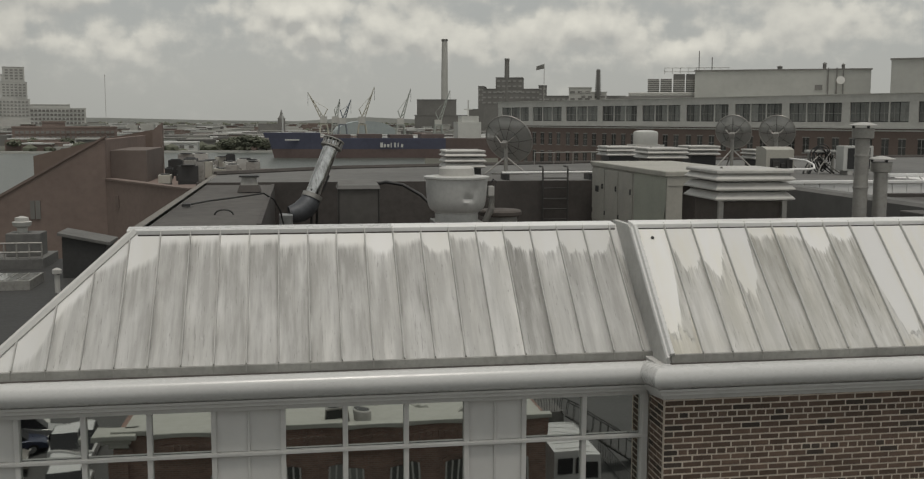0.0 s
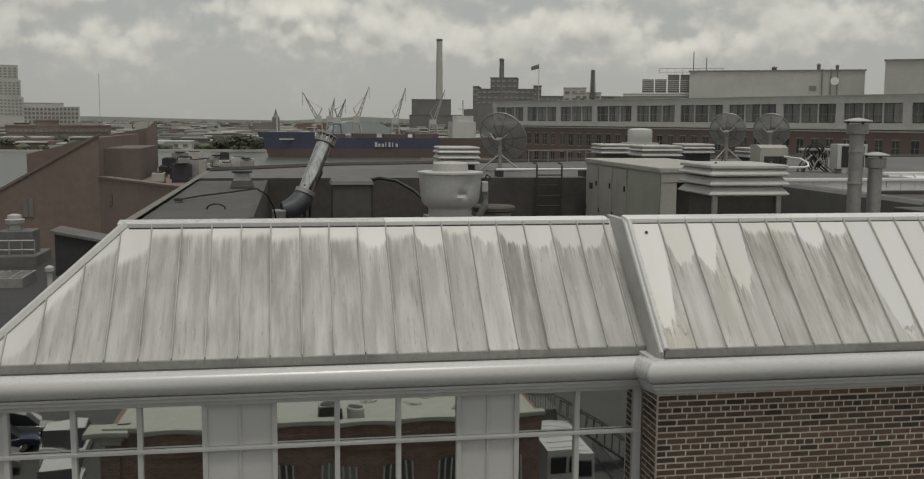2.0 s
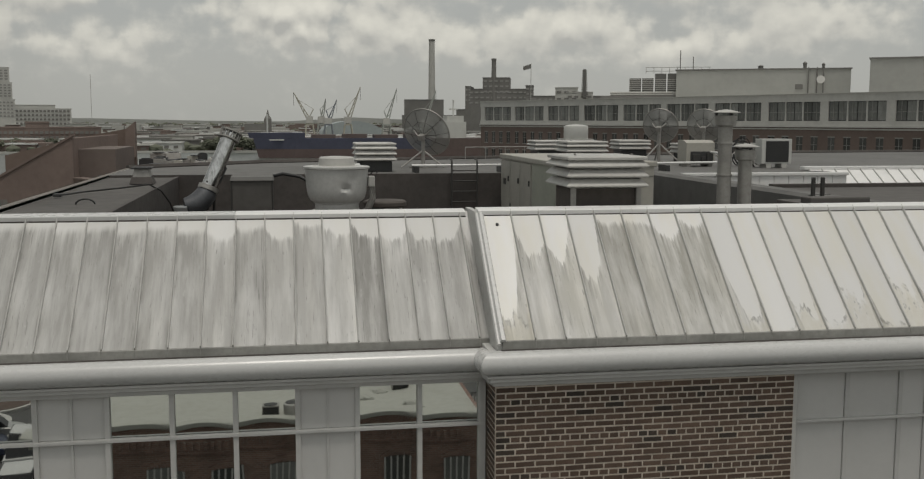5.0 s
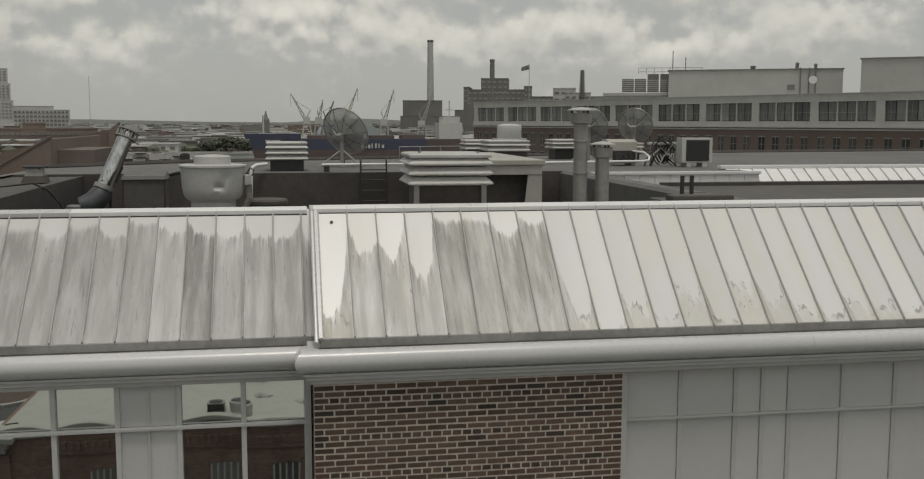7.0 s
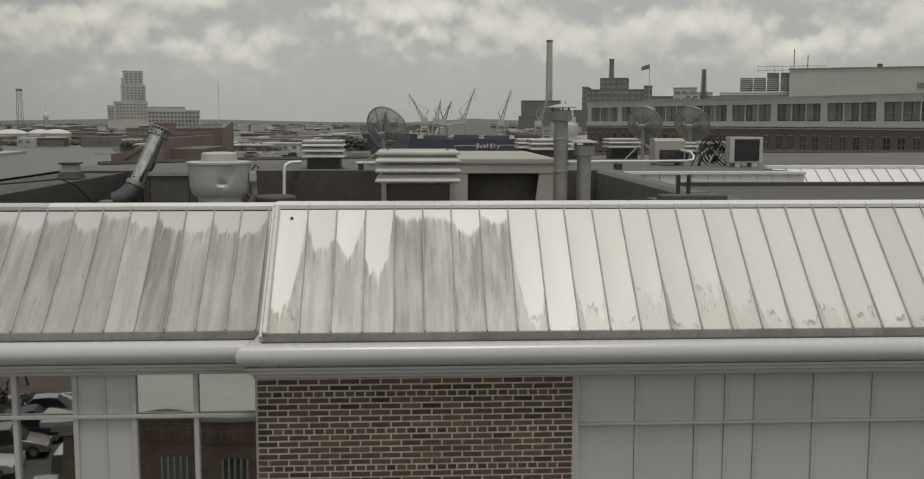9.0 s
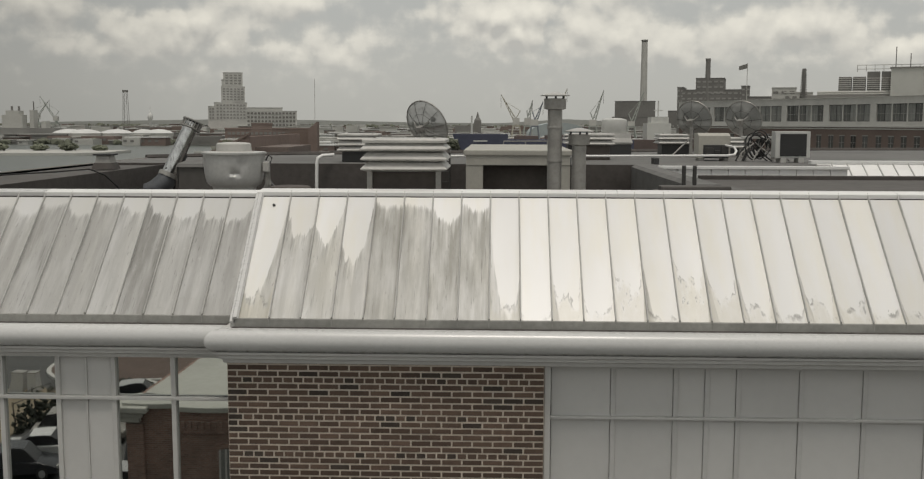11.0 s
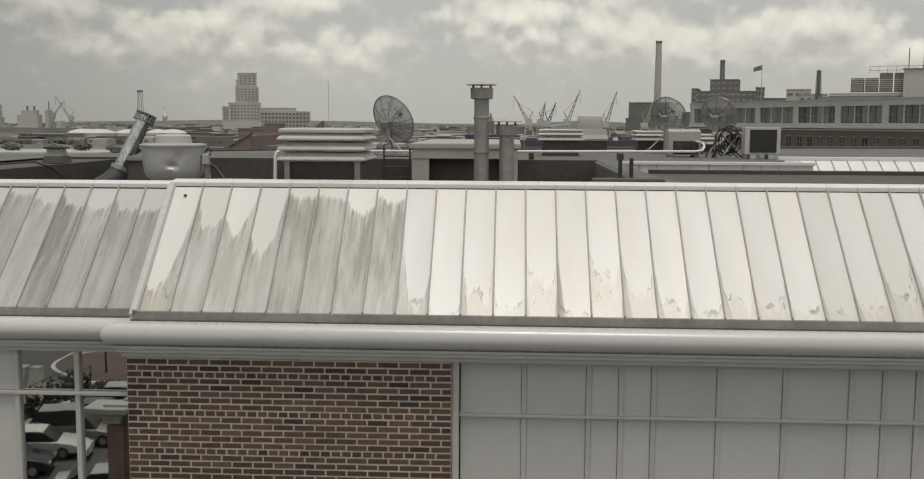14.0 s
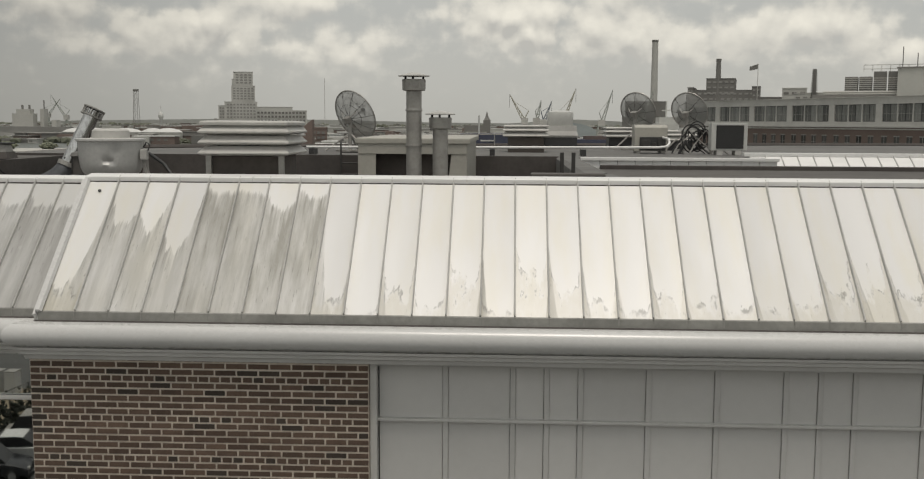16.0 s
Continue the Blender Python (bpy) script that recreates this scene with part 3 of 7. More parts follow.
def stained(ob, left, mid, right, ragged, film, foot=0.0):
    """How high the film reaches on a sheet at its left edge, middle and right edge, its raggedness, density and foot crust."""
    for key, value in (("film_left", left), ("film_mid", mid), ("film_right", right), ("ragged", ragged), ("film", film), ("foot", foot)):
        ob[key] = float(value)
    return ob


# film on the sheets, from the valley westwards; further west it is smooth and faint
FILM_W = ((1.35, 1.38, 1.60, 0.15, 0.8), (1.62, 1.34, 1.44, 0.17, 0.8), (1.50, 1.32, 1.55, 0.16, 0.75), (1.66, 1.40, 1.44, 0.16, 1.05), (1.60, 1.50, 1.52, 0.14, 0.65),
          (1.66, 1.60, 1.66, 0.10, 0.75), (1.58, 1.40, 1.46, 0.12, 0.7), (1.62, 1.58, 1.68, 0.07, 0.88), (1.58, 1.42, 1.52, 0.08, 0.85))
FILM_HIP = ((0.05, 0.05, 0.1, 0.05, 0.3), (0.1, 0.15, 0.7, 0.05, 0.6), (0.6, 0.9, 1.15, 0.05, 0.75), (1.25, 1.35, 1.5, 0.04, 0.85))
rw = random.Random(31)
xs = [-0.07 - W_L * k for k in range(22)]
for k, x in enumerate(xs):
    x0 = x - W_L

    def head(q):
        return max(0.02, min(LEN_L, LEN_L * (q - HIP_X0) / (HIP_X1 - HIP_X0)))
    if x <= HIP_X0 + 0.05:
        break
    m, _ = slope_frame(max(x0, HIP_X0) + 0.003, PITCH_L)
    if head(x0) >= LEN_L:
        if k < len(FILM_W):
            stained(piece("roof_sheet", full, roof_l, m), *FILM_W[k])
        else:
            top = rw.uniform(1.58, 1.68)
            stained(piece("roof_sheet", full, roof_l, m), top - rw.uniform(0.0, 0.06), top, top + 0.02, 0.035, rw.uniform(0.85, 1.1))
    else:
        a = max(x0, HIP_X0)
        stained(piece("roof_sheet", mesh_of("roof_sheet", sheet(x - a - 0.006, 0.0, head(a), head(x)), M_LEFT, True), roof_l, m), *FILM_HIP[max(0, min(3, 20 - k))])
    ms, _ = slope_frame(x, PITCH_L)
    piece("seam", seam_long if head(x) >= LEN_L else seam_mesh(head(x) - 0.05), roof_l, ms)
m, _ = slope_frame(-0.067, PITCH_L)
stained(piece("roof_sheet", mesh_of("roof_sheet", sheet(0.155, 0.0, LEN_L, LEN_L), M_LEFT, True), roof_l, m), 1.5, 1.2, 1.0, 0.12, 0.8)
b = B()
prism(b, [(0.50, 14.893), (0.47, 14.888), (0.46, 14.772), (0.50, 14.765)], "x", -6.76, 0.06)
part("fascia", b, M_FASCIA, roof_l, "grimy grey eave strip")
b = B()
tube(b, [(HIP_X0 - 0.02, 0.47, 14.86), (HIP_X1 - 0.02, 1.82, 16.095)], 0.05, 6)
part("hip_cap", b, M_TRIM, roof_l, "white hip flashing")
for x0, x1 in ((-5.5, -2.62), (-2.615, 0.0)):
    b = B()
    prism(b, [(1.775, 16.066), (1.775, 16.108), (1.785, 16.117), (1.95, 16.138), (1.95, 16.07)], "x", x0, x1)
    part("coping", b, M_CAP if x0 > -3 else M_GUTTER, roof_l, "white sheet-metal coping")
b = B()
loft(b, [[(HIP_X0, 0.5, 14.89), (HIP_X1, 1.83, 16.105), (HIP_X1, 1.83, 14.9), (HIP_X0 + 0.1, 0.6, 14.75)], [(HIP_X0, 13.4, 14.89), (HIP_X1, 13.4, 16.105), (HIP_X1, 13.4, 14.9), (HIP_X0 + 0.1, 13.4, 14.75)]])
stained(part("west_slope", b, M_LEFT, roof_l), 0, 0, 0, 0.05, 0.5)
b = B()
box(b, -5.50, -5.40, 1.96, 13.5, 16.05, 16.112, 0.012)
part("west_coping", b, M_EDGE, roof_l, "weathered grey edge metal")
# solid dark strip that draws the shadow line below the coping
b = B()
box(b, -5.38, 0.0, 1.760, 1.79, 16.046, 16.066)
part("shadow_gap", b, M_BLACK, roof_l, "dark strip standing in for the shadow under the coping")
# black strip put in as the shadow between eave strip and roll
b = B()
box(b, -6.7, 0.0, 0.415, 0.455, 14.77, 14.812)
part("drip_gap", b, M_BLACK, roof_l, "black strip standing in for the shadow under the eave strip")
under_deck("roof_deck_west", -5.4, 0.02, PITCH_L, "dark boarding under the metal roof")

joint = B()
box(joint, -0.005, 0.005, -0.004, 0.012, -0.115, 0.004)
joint_me = mesh_of("fascia_joint", joint, M_FASCIA)
for x in xs[:21]:
    piece("fascia_joint", joint_me, roof_l, at0(x, 0.468, 14.888))

# projecting roof
roof_r = thing("metal_roof_east", "white standing-seam metal roof, streaked grey near one end", "roof", kind="structure")
_, LEN_R = slope_frame(0, PITCH_R)
W_R = 0.3215
seam_long = seam_mesh(LEN_R - 0.02)
# film on the first sheets from the verge, then the crust at the foot of the clean ones
FILM_E = ((0.30, 0.22, 1.45, 0.16, 0.75, 0.45), (1.50, 1.02, 1.30, 0.20, 0.68), (1.25, 0.88, 1.62, 0.20, 0.72), (0.95, 0.62, 1.62, 0.24, 0.62), (1.62, 1.53, 1.58, 0.10, 0.95),
          (1.58, 1.56, 1.48, 0.12, 0.85), (1.55, 1.30, 1.42, 0.16, 1.05), (1.62, 1.46, 1.58, 0.14, 0.95), (1.30, -0.15, 0.55, 0.22, 0.5, 0.3))
FOOT_E = (0.08, 0.5, 0.22, 0.62, 0.12, 0.72, 0.6, 0.3, 0.14, 0.42, 0.34, 0.2, 0.22, 0.36, 0.6, 0.75, 0.55)
east_me = mesh_of("roof_sheet", sheet(W_R - 0.006, 0.0, LEN_R, LEN_R), M_EAST, True)
m, _ = slope_frame(0.10, PITCH_R)
stained(piece("roof_sheet", mesh_of("roof_sheet", sheet(0.325, 0.0, LEN_R, LEN_R), M_EAST, True), roof_r, m), *FILM_E[0])
for k in range(73):
    x = 0.43 + W_R * k
    m, _ = slope_frame(x + 0.003, PITCH_R)
    ob = piece("roof_sheet", east_me, roof_r, m)
    if k + 1 < len(FILM_E):
        stained(ob, *FILM_E[k + 1])
    else:
        foot = FOOT_E[k - 8] if k - 8 < len(FOOT_E) else rw.uniform(0.2, 0.7)
        stained(ob, rw.uniform(-0.3, 0.7) + 0.02 * k, -0.7, rw.uniform(-0.5, 0.5), 0.15, 0.5, foot)
    m, _ = slope_frame(x, PITCH_R)
    piece("seam", seam_long, roof_r, m)
    piece("fascia_joint", joint_me, roof_r, at0(x, 0.048, 14.942))
b = B()
prism(b, [(0.08, 14.948), (0.05, 14.943), (0.04, 14.835), (0.08, 14.825)], "x", 0.08, X_E)
part("fascia", b, M_FASCIA, roof_r, "grimy grey eave strip")
b = B()
tube(b, [(0.085, 0.05, 14.945), (0.085, 1.30, 16.13)], 0.034, 6)
tube(b, [(0.045, 0.05, 14.91), (0.045, 1.31, 16.12)], 0.024, 6)
part("verge_flashing", b, M_GUTTER, roof_r, "white verge flashing")
b = B()
prism(b, [(0.07, 14.72), (0.07, 14.90), (1.37, 16.15), (1.95, 16.15), (0.62, 14.80), (0.62, 14.72)], "x", 0.03, 0.09)
part("cheek", b, M_SEAM, roof_r, "grey metal cheek between the two roofs")
b = B()
box(b, -0.05, 0.032, 0.10, 0.50, 14.70, 14.845, 0.01)
part("valley_flashing", b, M_TRIM, roof_r, "grey flashing closing the valley foot")
for x0, x1 in ((0.06, 1.85), (1.855, 4.10), (4.105, 7.2), (7.205, 10.3), (10.305, 13.4), (13.405, 18.0), (18.005, X_E)):
    b = B()
    prism(b, [(1.295, 16.116), (1.295, 16.158), (1.305, 16.167), (1.48, 16.188), (1.48, 16.12)], "x", x0, x1)
    part("coping", b, M_CAP, roof_r, "white sheet-metal coping")
# shadow line under the east coping, built as a dark strip
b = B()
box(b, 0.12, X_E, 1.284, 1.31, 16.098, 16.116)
part("shadow_gap", b, M_BLACK, roof_r, "dark strip standing in for the shadow under the coping")
# shadow under the east eave strip, built as a black bar
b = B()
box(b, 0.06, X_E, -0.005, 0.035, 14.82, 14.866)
part("drip_gap", b, M_BLACK, roof_r, "black strip standing in for the shadow under the eave strip")
under_deck("roof_deck_east", 0.09, X_E, PITCH_R, "dark boarding under the metal roof")


b = B()
lathe(b, [(0.018, 0.0), (0.018, 0.012), (0.008, 0.018)], 10)
m, _ = slope_frame(0.255, PITCH_R)
pt = part("stray_bolt", b, M_DARK, roof_r, "dark stray bolt")
pt.matrix_basis = m @ Matrix.Translation((0, 1.54, 0.0))

# cornices: a half-round roll over stepped mouldings
def cornice(name, x0, x1, yf, zc, label, back=None):
    """Runs the profile along x; with back given it turns a mitred corner at x0 and runs back to that y."""
    r = 0.118
    ob = thing(name, label, "cornice", kind="structure")
    arc = [(0.06 + r * math.sin(math.pi * i / 16), zc + r * math.cos(math.pi * i / 16)) for i in range(17)]
    roll = [(-0.14, zc + r - 0.015)] + arc + [(-0.14, zc - r)]
    mould = [(-0.14, zc - 0.119), (0.10, zc - 0.119), (0.10, zc - 0.145), (0.07, zc - 0.157), (0.07, zc - 0.190), (0.035, zc - 0.204), (0.025, zc - 0.243), (-0.14, zc - 0.243)]
    for nm, prof, mat, lab, soft in (("roll", roll, M_GUTTER, "half-round grey-white roll", True), ("moulding", mould, M_TRIM, "stepped painted moulding", False)):
        runs = [[(x1, yf - d, z) for d, z in prof], [(x0 if back is None else x0 - d, yf - d, z) for d, z in prof]]
        if back is not None:
            runs.append([(x0 - d, back, z - 0.055) for d, z in prof])
        b = B()
        loft(b, runs)
        part(nm, b, mat, ob, lab, soft)
    return ob


c_l = cornice("cornice_west", -6.95, -0.06, 0.43, 14.69, "grey-white half-round cornice over stepped mouldings")
c_r = cornice("cornice_east", 0.0, X_E, 0.0, 14.745, "grey-white half-round cornice returning at the brick pier", 0.42)
for xj in (5.33, 8.6):
    b = B()
    arc = [(-0.06 - 0.121 * math.sin(math.pi * i / 16), 14.745 + 0.121 * math.cos(math.pi * i / 16)) for i in range(17)]
    prism(b, arc, "x", xj, xj + 0.012)
    part("joint_cover", b, M_GUTTER, c_r, "", True)
b = B()
box(b, -6.7, 0.0, 0.56, 0.75, 12.4, 14.8)
box(b, 0.06, 3.25, 0.25, 0.75, 12.0, 14.8)
box(b, 3.25, X_E, 0.25, 0.75, 12.0, 14.9)
solid("wall_core", b, M_PLASTIC, "dark structure behind the glazing", "wall")

# glazing of the set-back wall: panes of three between paired panels
front_w = thing("window_wall_west", "pale-framed window wall of mirror glass and grey panels", "window wall", kind="structure")
wins = [(-6.38, -4.52), (-3.84, -1.97), (-1.36, -0.06)]
edges = []
Z_TOP, Z_MID, Z_BOT = 14.475, 13.985, 12.45


def pane_mesh(w, h, bow):
    b = B()
    n = 10
    g = [[b.verts.new((w * i / n, -bow * math.sin(math.pi * i / n) * math.sin(math.pi * j / n), h * j / n)) for i in range(n + 1)] for j in range(n + 1)]
    for j in range(n):
        for i in range(n):
            b.faces.new((g[j][i], g[j][i + 1], g[j + 1][i + 1], g[j + 1][i]))
    box(b, 0, w, 0.004, 0.012, 0, h)
    return mesh_of("pane", b, M_GLASS, True)


rnd = random.Random(5)
for x0, x1 in wins:
    n = 3 if x1 - x0 > 1.5 else 2
    w = (x1 - x0) / n
    for i in range(n):
        for za, zb in ((Z_BOT, Z_MID - 0.02), (Z_MID + 0.02, Z_TOP)):
            pm = pane_mesh(w - 0.045, zb - za, 0.0002 + 0.0004 * rnd.random())
            piece("pane", pm, front_w, pose(x0 + i * w + 0.0225, 0.505, za, rnd.uniform(-0.10, 0.10), 0, rnd.uniform(-0.12, 0.12)))
    for i in range(n + 1):
        b = B()
        xx = x0 + i * w
        box(b, xx - 0.026, xx + 0.026, 0.455, 0.53, Z_BOT, Z_TOP, 0.005)
        part("mullion", b, M_TRIM, front_w)
for x0, x1 in ((-6.72, -6.38), (-4.52, -3.84), (-1.97, -1.36)):
    n = max(1, round((x1 - x0) / 0.34))
    w = (x1 - x0) / n
    for i in range(n):
        for za, zb in ((Z_BOT, Z_MID - 0.02), (Z_MID + 0.02, Z_TOP)):
            b = B()
            box(b, x0 + i * w + 0.008, x0 + (i + 1) * w - 0.008, 0.488, 0.53, za, zb, 0.006)
            part("panel", b, M_PANEL, front_w)
    for i in range(1, n):
        b = B()
        box(b, x0 + i * w - 0.012, x0 + i * w + 0.012, 0.468, 0.53, Z_BOT, Z_TOP, 0.004)
        part("mullion", b, M_TRIM, front_w)
b = B()
box(b, -6.75, -0.02, 0.438, 0.50, Z_MID - 0.018, Z_MID + 0.018, 0.006)
part("transom", b, M_TRIM, front_w)
b = B()
box(b, -6.75, -0.02, 0.45, 0.56, Z_TOP - 0.005, 14.56)
part("head_rail", b, M_TRIM, front_w)
b = B()
box(b, -6.75, -0.02, 0.40, 0.56, 12.40, 12.46, 0.008)
part("sill", b, M_TRIM, front_w)
b = B()
box(b, -0.075, -0.012, 0.44, 0.53, 12.42, 14.50, 0.004)
part("corner_post", b, M_TRIM, front_w)

# panelled bay of the projecting wall
front_e = thing("panel_wall_east", "grey metal panels in slim grey framing", "panel wall", kind="structure")
xv = [3.30, 3.96]
pat = [0.64, 0.32, 0.32, 0.64, 0.64]
k = 0
while xv[-1] < X_E - 1:
    xv.append(xv[-1] + pat[k % 5])
    k += 1
ZM = 13.93
for a, c in zip(xv, xv[1:]):
    for za, zb in ((12.35, ZM - 0.012), (ZM + 0.012, 14.455)):
        b = B()
        box(b, a + 0.0275, c - 0.027, 0.170, 0.21, za, zb, 0.005)
        part("panel", b, M_PANEL, front_e)
    b = B()
    box(b, c - 0.024, c + 0.026, 0.152, 0.22, 12.3, 14.46, 0.005)
    part("mullion", b, M_TRIM, front_e)
b = B()
box(b, 3.27, X_E, 0.115, 0.20, ZM - 0.014, ZM + 0.014, 0.005)
part("transom", b, M_TRIM, front_e)
b = B()
box(b, 3.27, X_E, 0.10, 0.30, 14.455, 14.56)
part("head_rail", b, M_TRIM, front_e)
b = B()
box(b, 3.252, 3.315, 0.05, 0.22, 12.3, 14.52, 0.004)
part("corner_post", b, M_TRIM, front_e)

# ---------------------------------------------------------------- roof decks, well and court
b = B()
box(b, -5.42, -4.13, 1.93, 10.6, 15.0, 16.055)
solid("roof_deck_side", b, M_MEMB, "dark grey membrane roof strip", "roof")
b = B()
box(b, -4.13, 5.55, 1.93, 2.75, 15.0, 16.06)
box(b, 0.1, 5.55, 1.46, 1.93, 15.0, 16.06)
box(b, 5.55, X_E, 1.46, 6.0, 15.0, 16.07)
solid("roof_deck_front", b, M_MEMB, "dark membrane strip behind the coping", "roof")
for nm, ex in (("north", (-5.6, 5.55, 10.6, 10.72, 15.2, 16.10)), ("west", (-4.16, -4.10, 2.8, 10.6, 15.2, 16.07)), ("south", (-4.1, 5.5, 2.7, 2.76, 15.2, 16.05))):
    b = B()
    box(b, *ex)
    solid("wall_well_" + nm, b, M_BLACK, "black membrane upstand round the sunken roof", "wall")
b = B()
prism(b, [(-5.42, 10.7), (5.8, 10.7), (5.8, 9.75), (9.45, 9.75), (9.45, 10.8), (X_E, 10.8), (X_E, 24.0), (13, 22.4), (-2.5, 16.2), (-5.42, 13.4)], "z", 15.1, 16.10)
solid("roof_deck_upper", b, M_MEMB2, "grey weathered membrane roof carrying the plant", "roof")
b = B()
for p, q in (((-5.45, 13.4), (-2.5, 16.2)), ((-2.5, 16.2), (13, 22.4)), ((13, 22.4), (X_E, 24.0))):
    tube(b, [(*p, 16.12), (*q, 16.12)], 0.07, 6)
solid("trim_roof_edge", b, M_BLACK, "dark metal edge of the upper roof", "trim")
b = B()
prism(b, [(5.45, 15.2), (5.45, 16.06), (5.52, 16.11), (5.80, 16.11), (5.86, 16.06), (5.86, 15.2)], "y", 3.9, 10.7)
loft(b, [[(5.45, 3.9, 15.9), (5.86, 3.9, 15.9), (5.86, 3.9, 16.10), (5.45, 3.9, 16.10)], [(5.75, 2.3, 15.9), (6.1, 2.3, 15.9), (6.1, 2.3, 16.075), (5.75, 2.3, 16.075)]])
solid("wall_curb", b, M_MEMB2, "grey membrane-wrapped curb beside the sunken roof", "wall")
b = B()
box(b, 5.9, X_E, 5.9, 6.05, 15.9, 16.13, 0.01)
solid("trim_court", b, M_BLACK, "dark metal edge of the small roof court", "trim")

# inner metal roof of the court
court = thing("court_roof", "white ribbed metal roof around a small court", "roof", kind="structure")
for k in range(11):
    b = B()
    box(b, 5.9 + 0.325 * k, 5.9 + 0.325 * (k + 1) - 0.012, 9.69, 9.75, 15.3, 16.06)
    part("panel", b, M_CAP, court)
b = B()
box(b, 5.86, 9.5, 9.66, 9.82, 16.06, 16.12, 0.008)
part("coping", b, M_CAP, court)
pc = (9.72, 15.45, 10.82, 16.14)
_, lc = slope_frame(0, pc)
cm = mesh_of("roof_sheet", sheet(0.30, 0.0, lc, lc), M_CAP, True)
cs = seam_mesh(lc - 0.02)
for k in range(46):
    m, _ = slope_frame(9.2 + 0.306 * k, pc)
    piece("roof_sheet", cm, court, m)
    piece("seam", cs, court, m)
b = B()
box(b, 9.1, X_E, 10.78, 10.98, 16.12, 16.19, 0.008)
part("coping", b, M_CAP, court)


# ---------------------------------------------------------------- brick pier
pier = thing("wall_pier", "brown brick pier laid with a header course every sixth row", "wall", kind="structure")
b = B()
box(b, 0.004, 3.246, 0.004, 0.30, 11.0, 14.60)
box(b, 0.004, 0.30, 0.302, 0.56, 11.0, 14.60)
part("mortar_bed", b, M_MORTAR, pier, "pale grey-brown mortar")
COURSE, MOD = 0.0652, 3.25 / 15.5
J = 0.0172
br = random.Random(3)


def brick_mesh(w, d, material):
    b = B()
    box(b, 0, w, 0, d, 0, COURSE - J, 0.0)
    for v in b.verts:
        v.co.x += br.uniform(-0.0015, 0.0015)
        v.co.z += br.uniform(-0.0012, 0.0012)
        v.co.y += br.uniform(-0.0008, 0.0008)
    return mesh_of("brick", b, material)


kinds_b = {}
SIZES = {"s": MOD, "t": MOD * 0.75, "h": MOD / 2}
for nm, w in SIZES.items():
    kinds_b[nm] = [brick_mesh(w - J, 0.05, M_BRICK) for _ in range(3)] + [brick_mesh(w - J, 0.05, M_BRICKD)]
rest = B()
for k in range(40):
    z = 14.549 - COURSE * (k + 1)
    header = k % 6 == 3
    cells = []
    if header:
        cells = [("t", 0.0)] + [("h", MOD * (0.75 + 0.5 * i)) for i in range(28)] + [("t", MOD * 14.75)]
    elif k % 2:
        cells = [("s", MOD * i) for i in range(15)] + [("h", MOD * 15)]
    else:
        cells = [("h", 0.0)] + [("s", MOD * (i + 0.5)) for i in range(15)]
    for nm, x in cells:
        if k < 18:
            me = br.choice(kinds_b[nm][:3]) if br.random() > (0.24 if header else 0.11) else kinds_b[nm][3]
            piece("brick", me, pier, pose(x + J / 2, br.uniform(-0.002, 0.002), z + J / 2))
        else:
            box(rest, x + J / 2, x + SIZES[nm] - J / 2, 0, 0.05, z + J / 2, z + COURSE - J / 2)
    # return side of the pier
    ys = [(0.0, 0.101), (0.101, 0.304), (0.304, 0.446)] if k % 2 else [(0.0, 0.203), (0.203, 0.406), (0.406, 0.446)]
    for y0, y1 in ys:
        if y0 == 0:
            y0 = 0.052 - J / 2
        if k < 18:
            b = B()
            box(b, 0, 0.05, 0, y1 - y0 - J, 0, COURSE - J)
            piece("brick", mesh_of("brick", b, M_BRICKD if br.random() < 0.2 else M_BRICK), pier, pose(br.uniform(-0.001, 0.001), y0 + J / 2, z + J / 2))
        else:
            box(rest, 0, 0.05, y0 + J / 2, y1 - J / 2, z + J / 2, z + COURSE - J / 2)
st = part("lower_bricks", rest, M_BRICK, pier)
st["kind"] = "stuff"
b = B()
box(b, 0.0, 3.25, 0.0, 0.4, 0.0, 11.0)
part("lower_pier", b, M_WALLA, pier)


# ---------------------------------------------------------------- plant on the roof
def at(x, y, z, rz=0.0):
    return pose(x, y, z, 0, 0, rz)


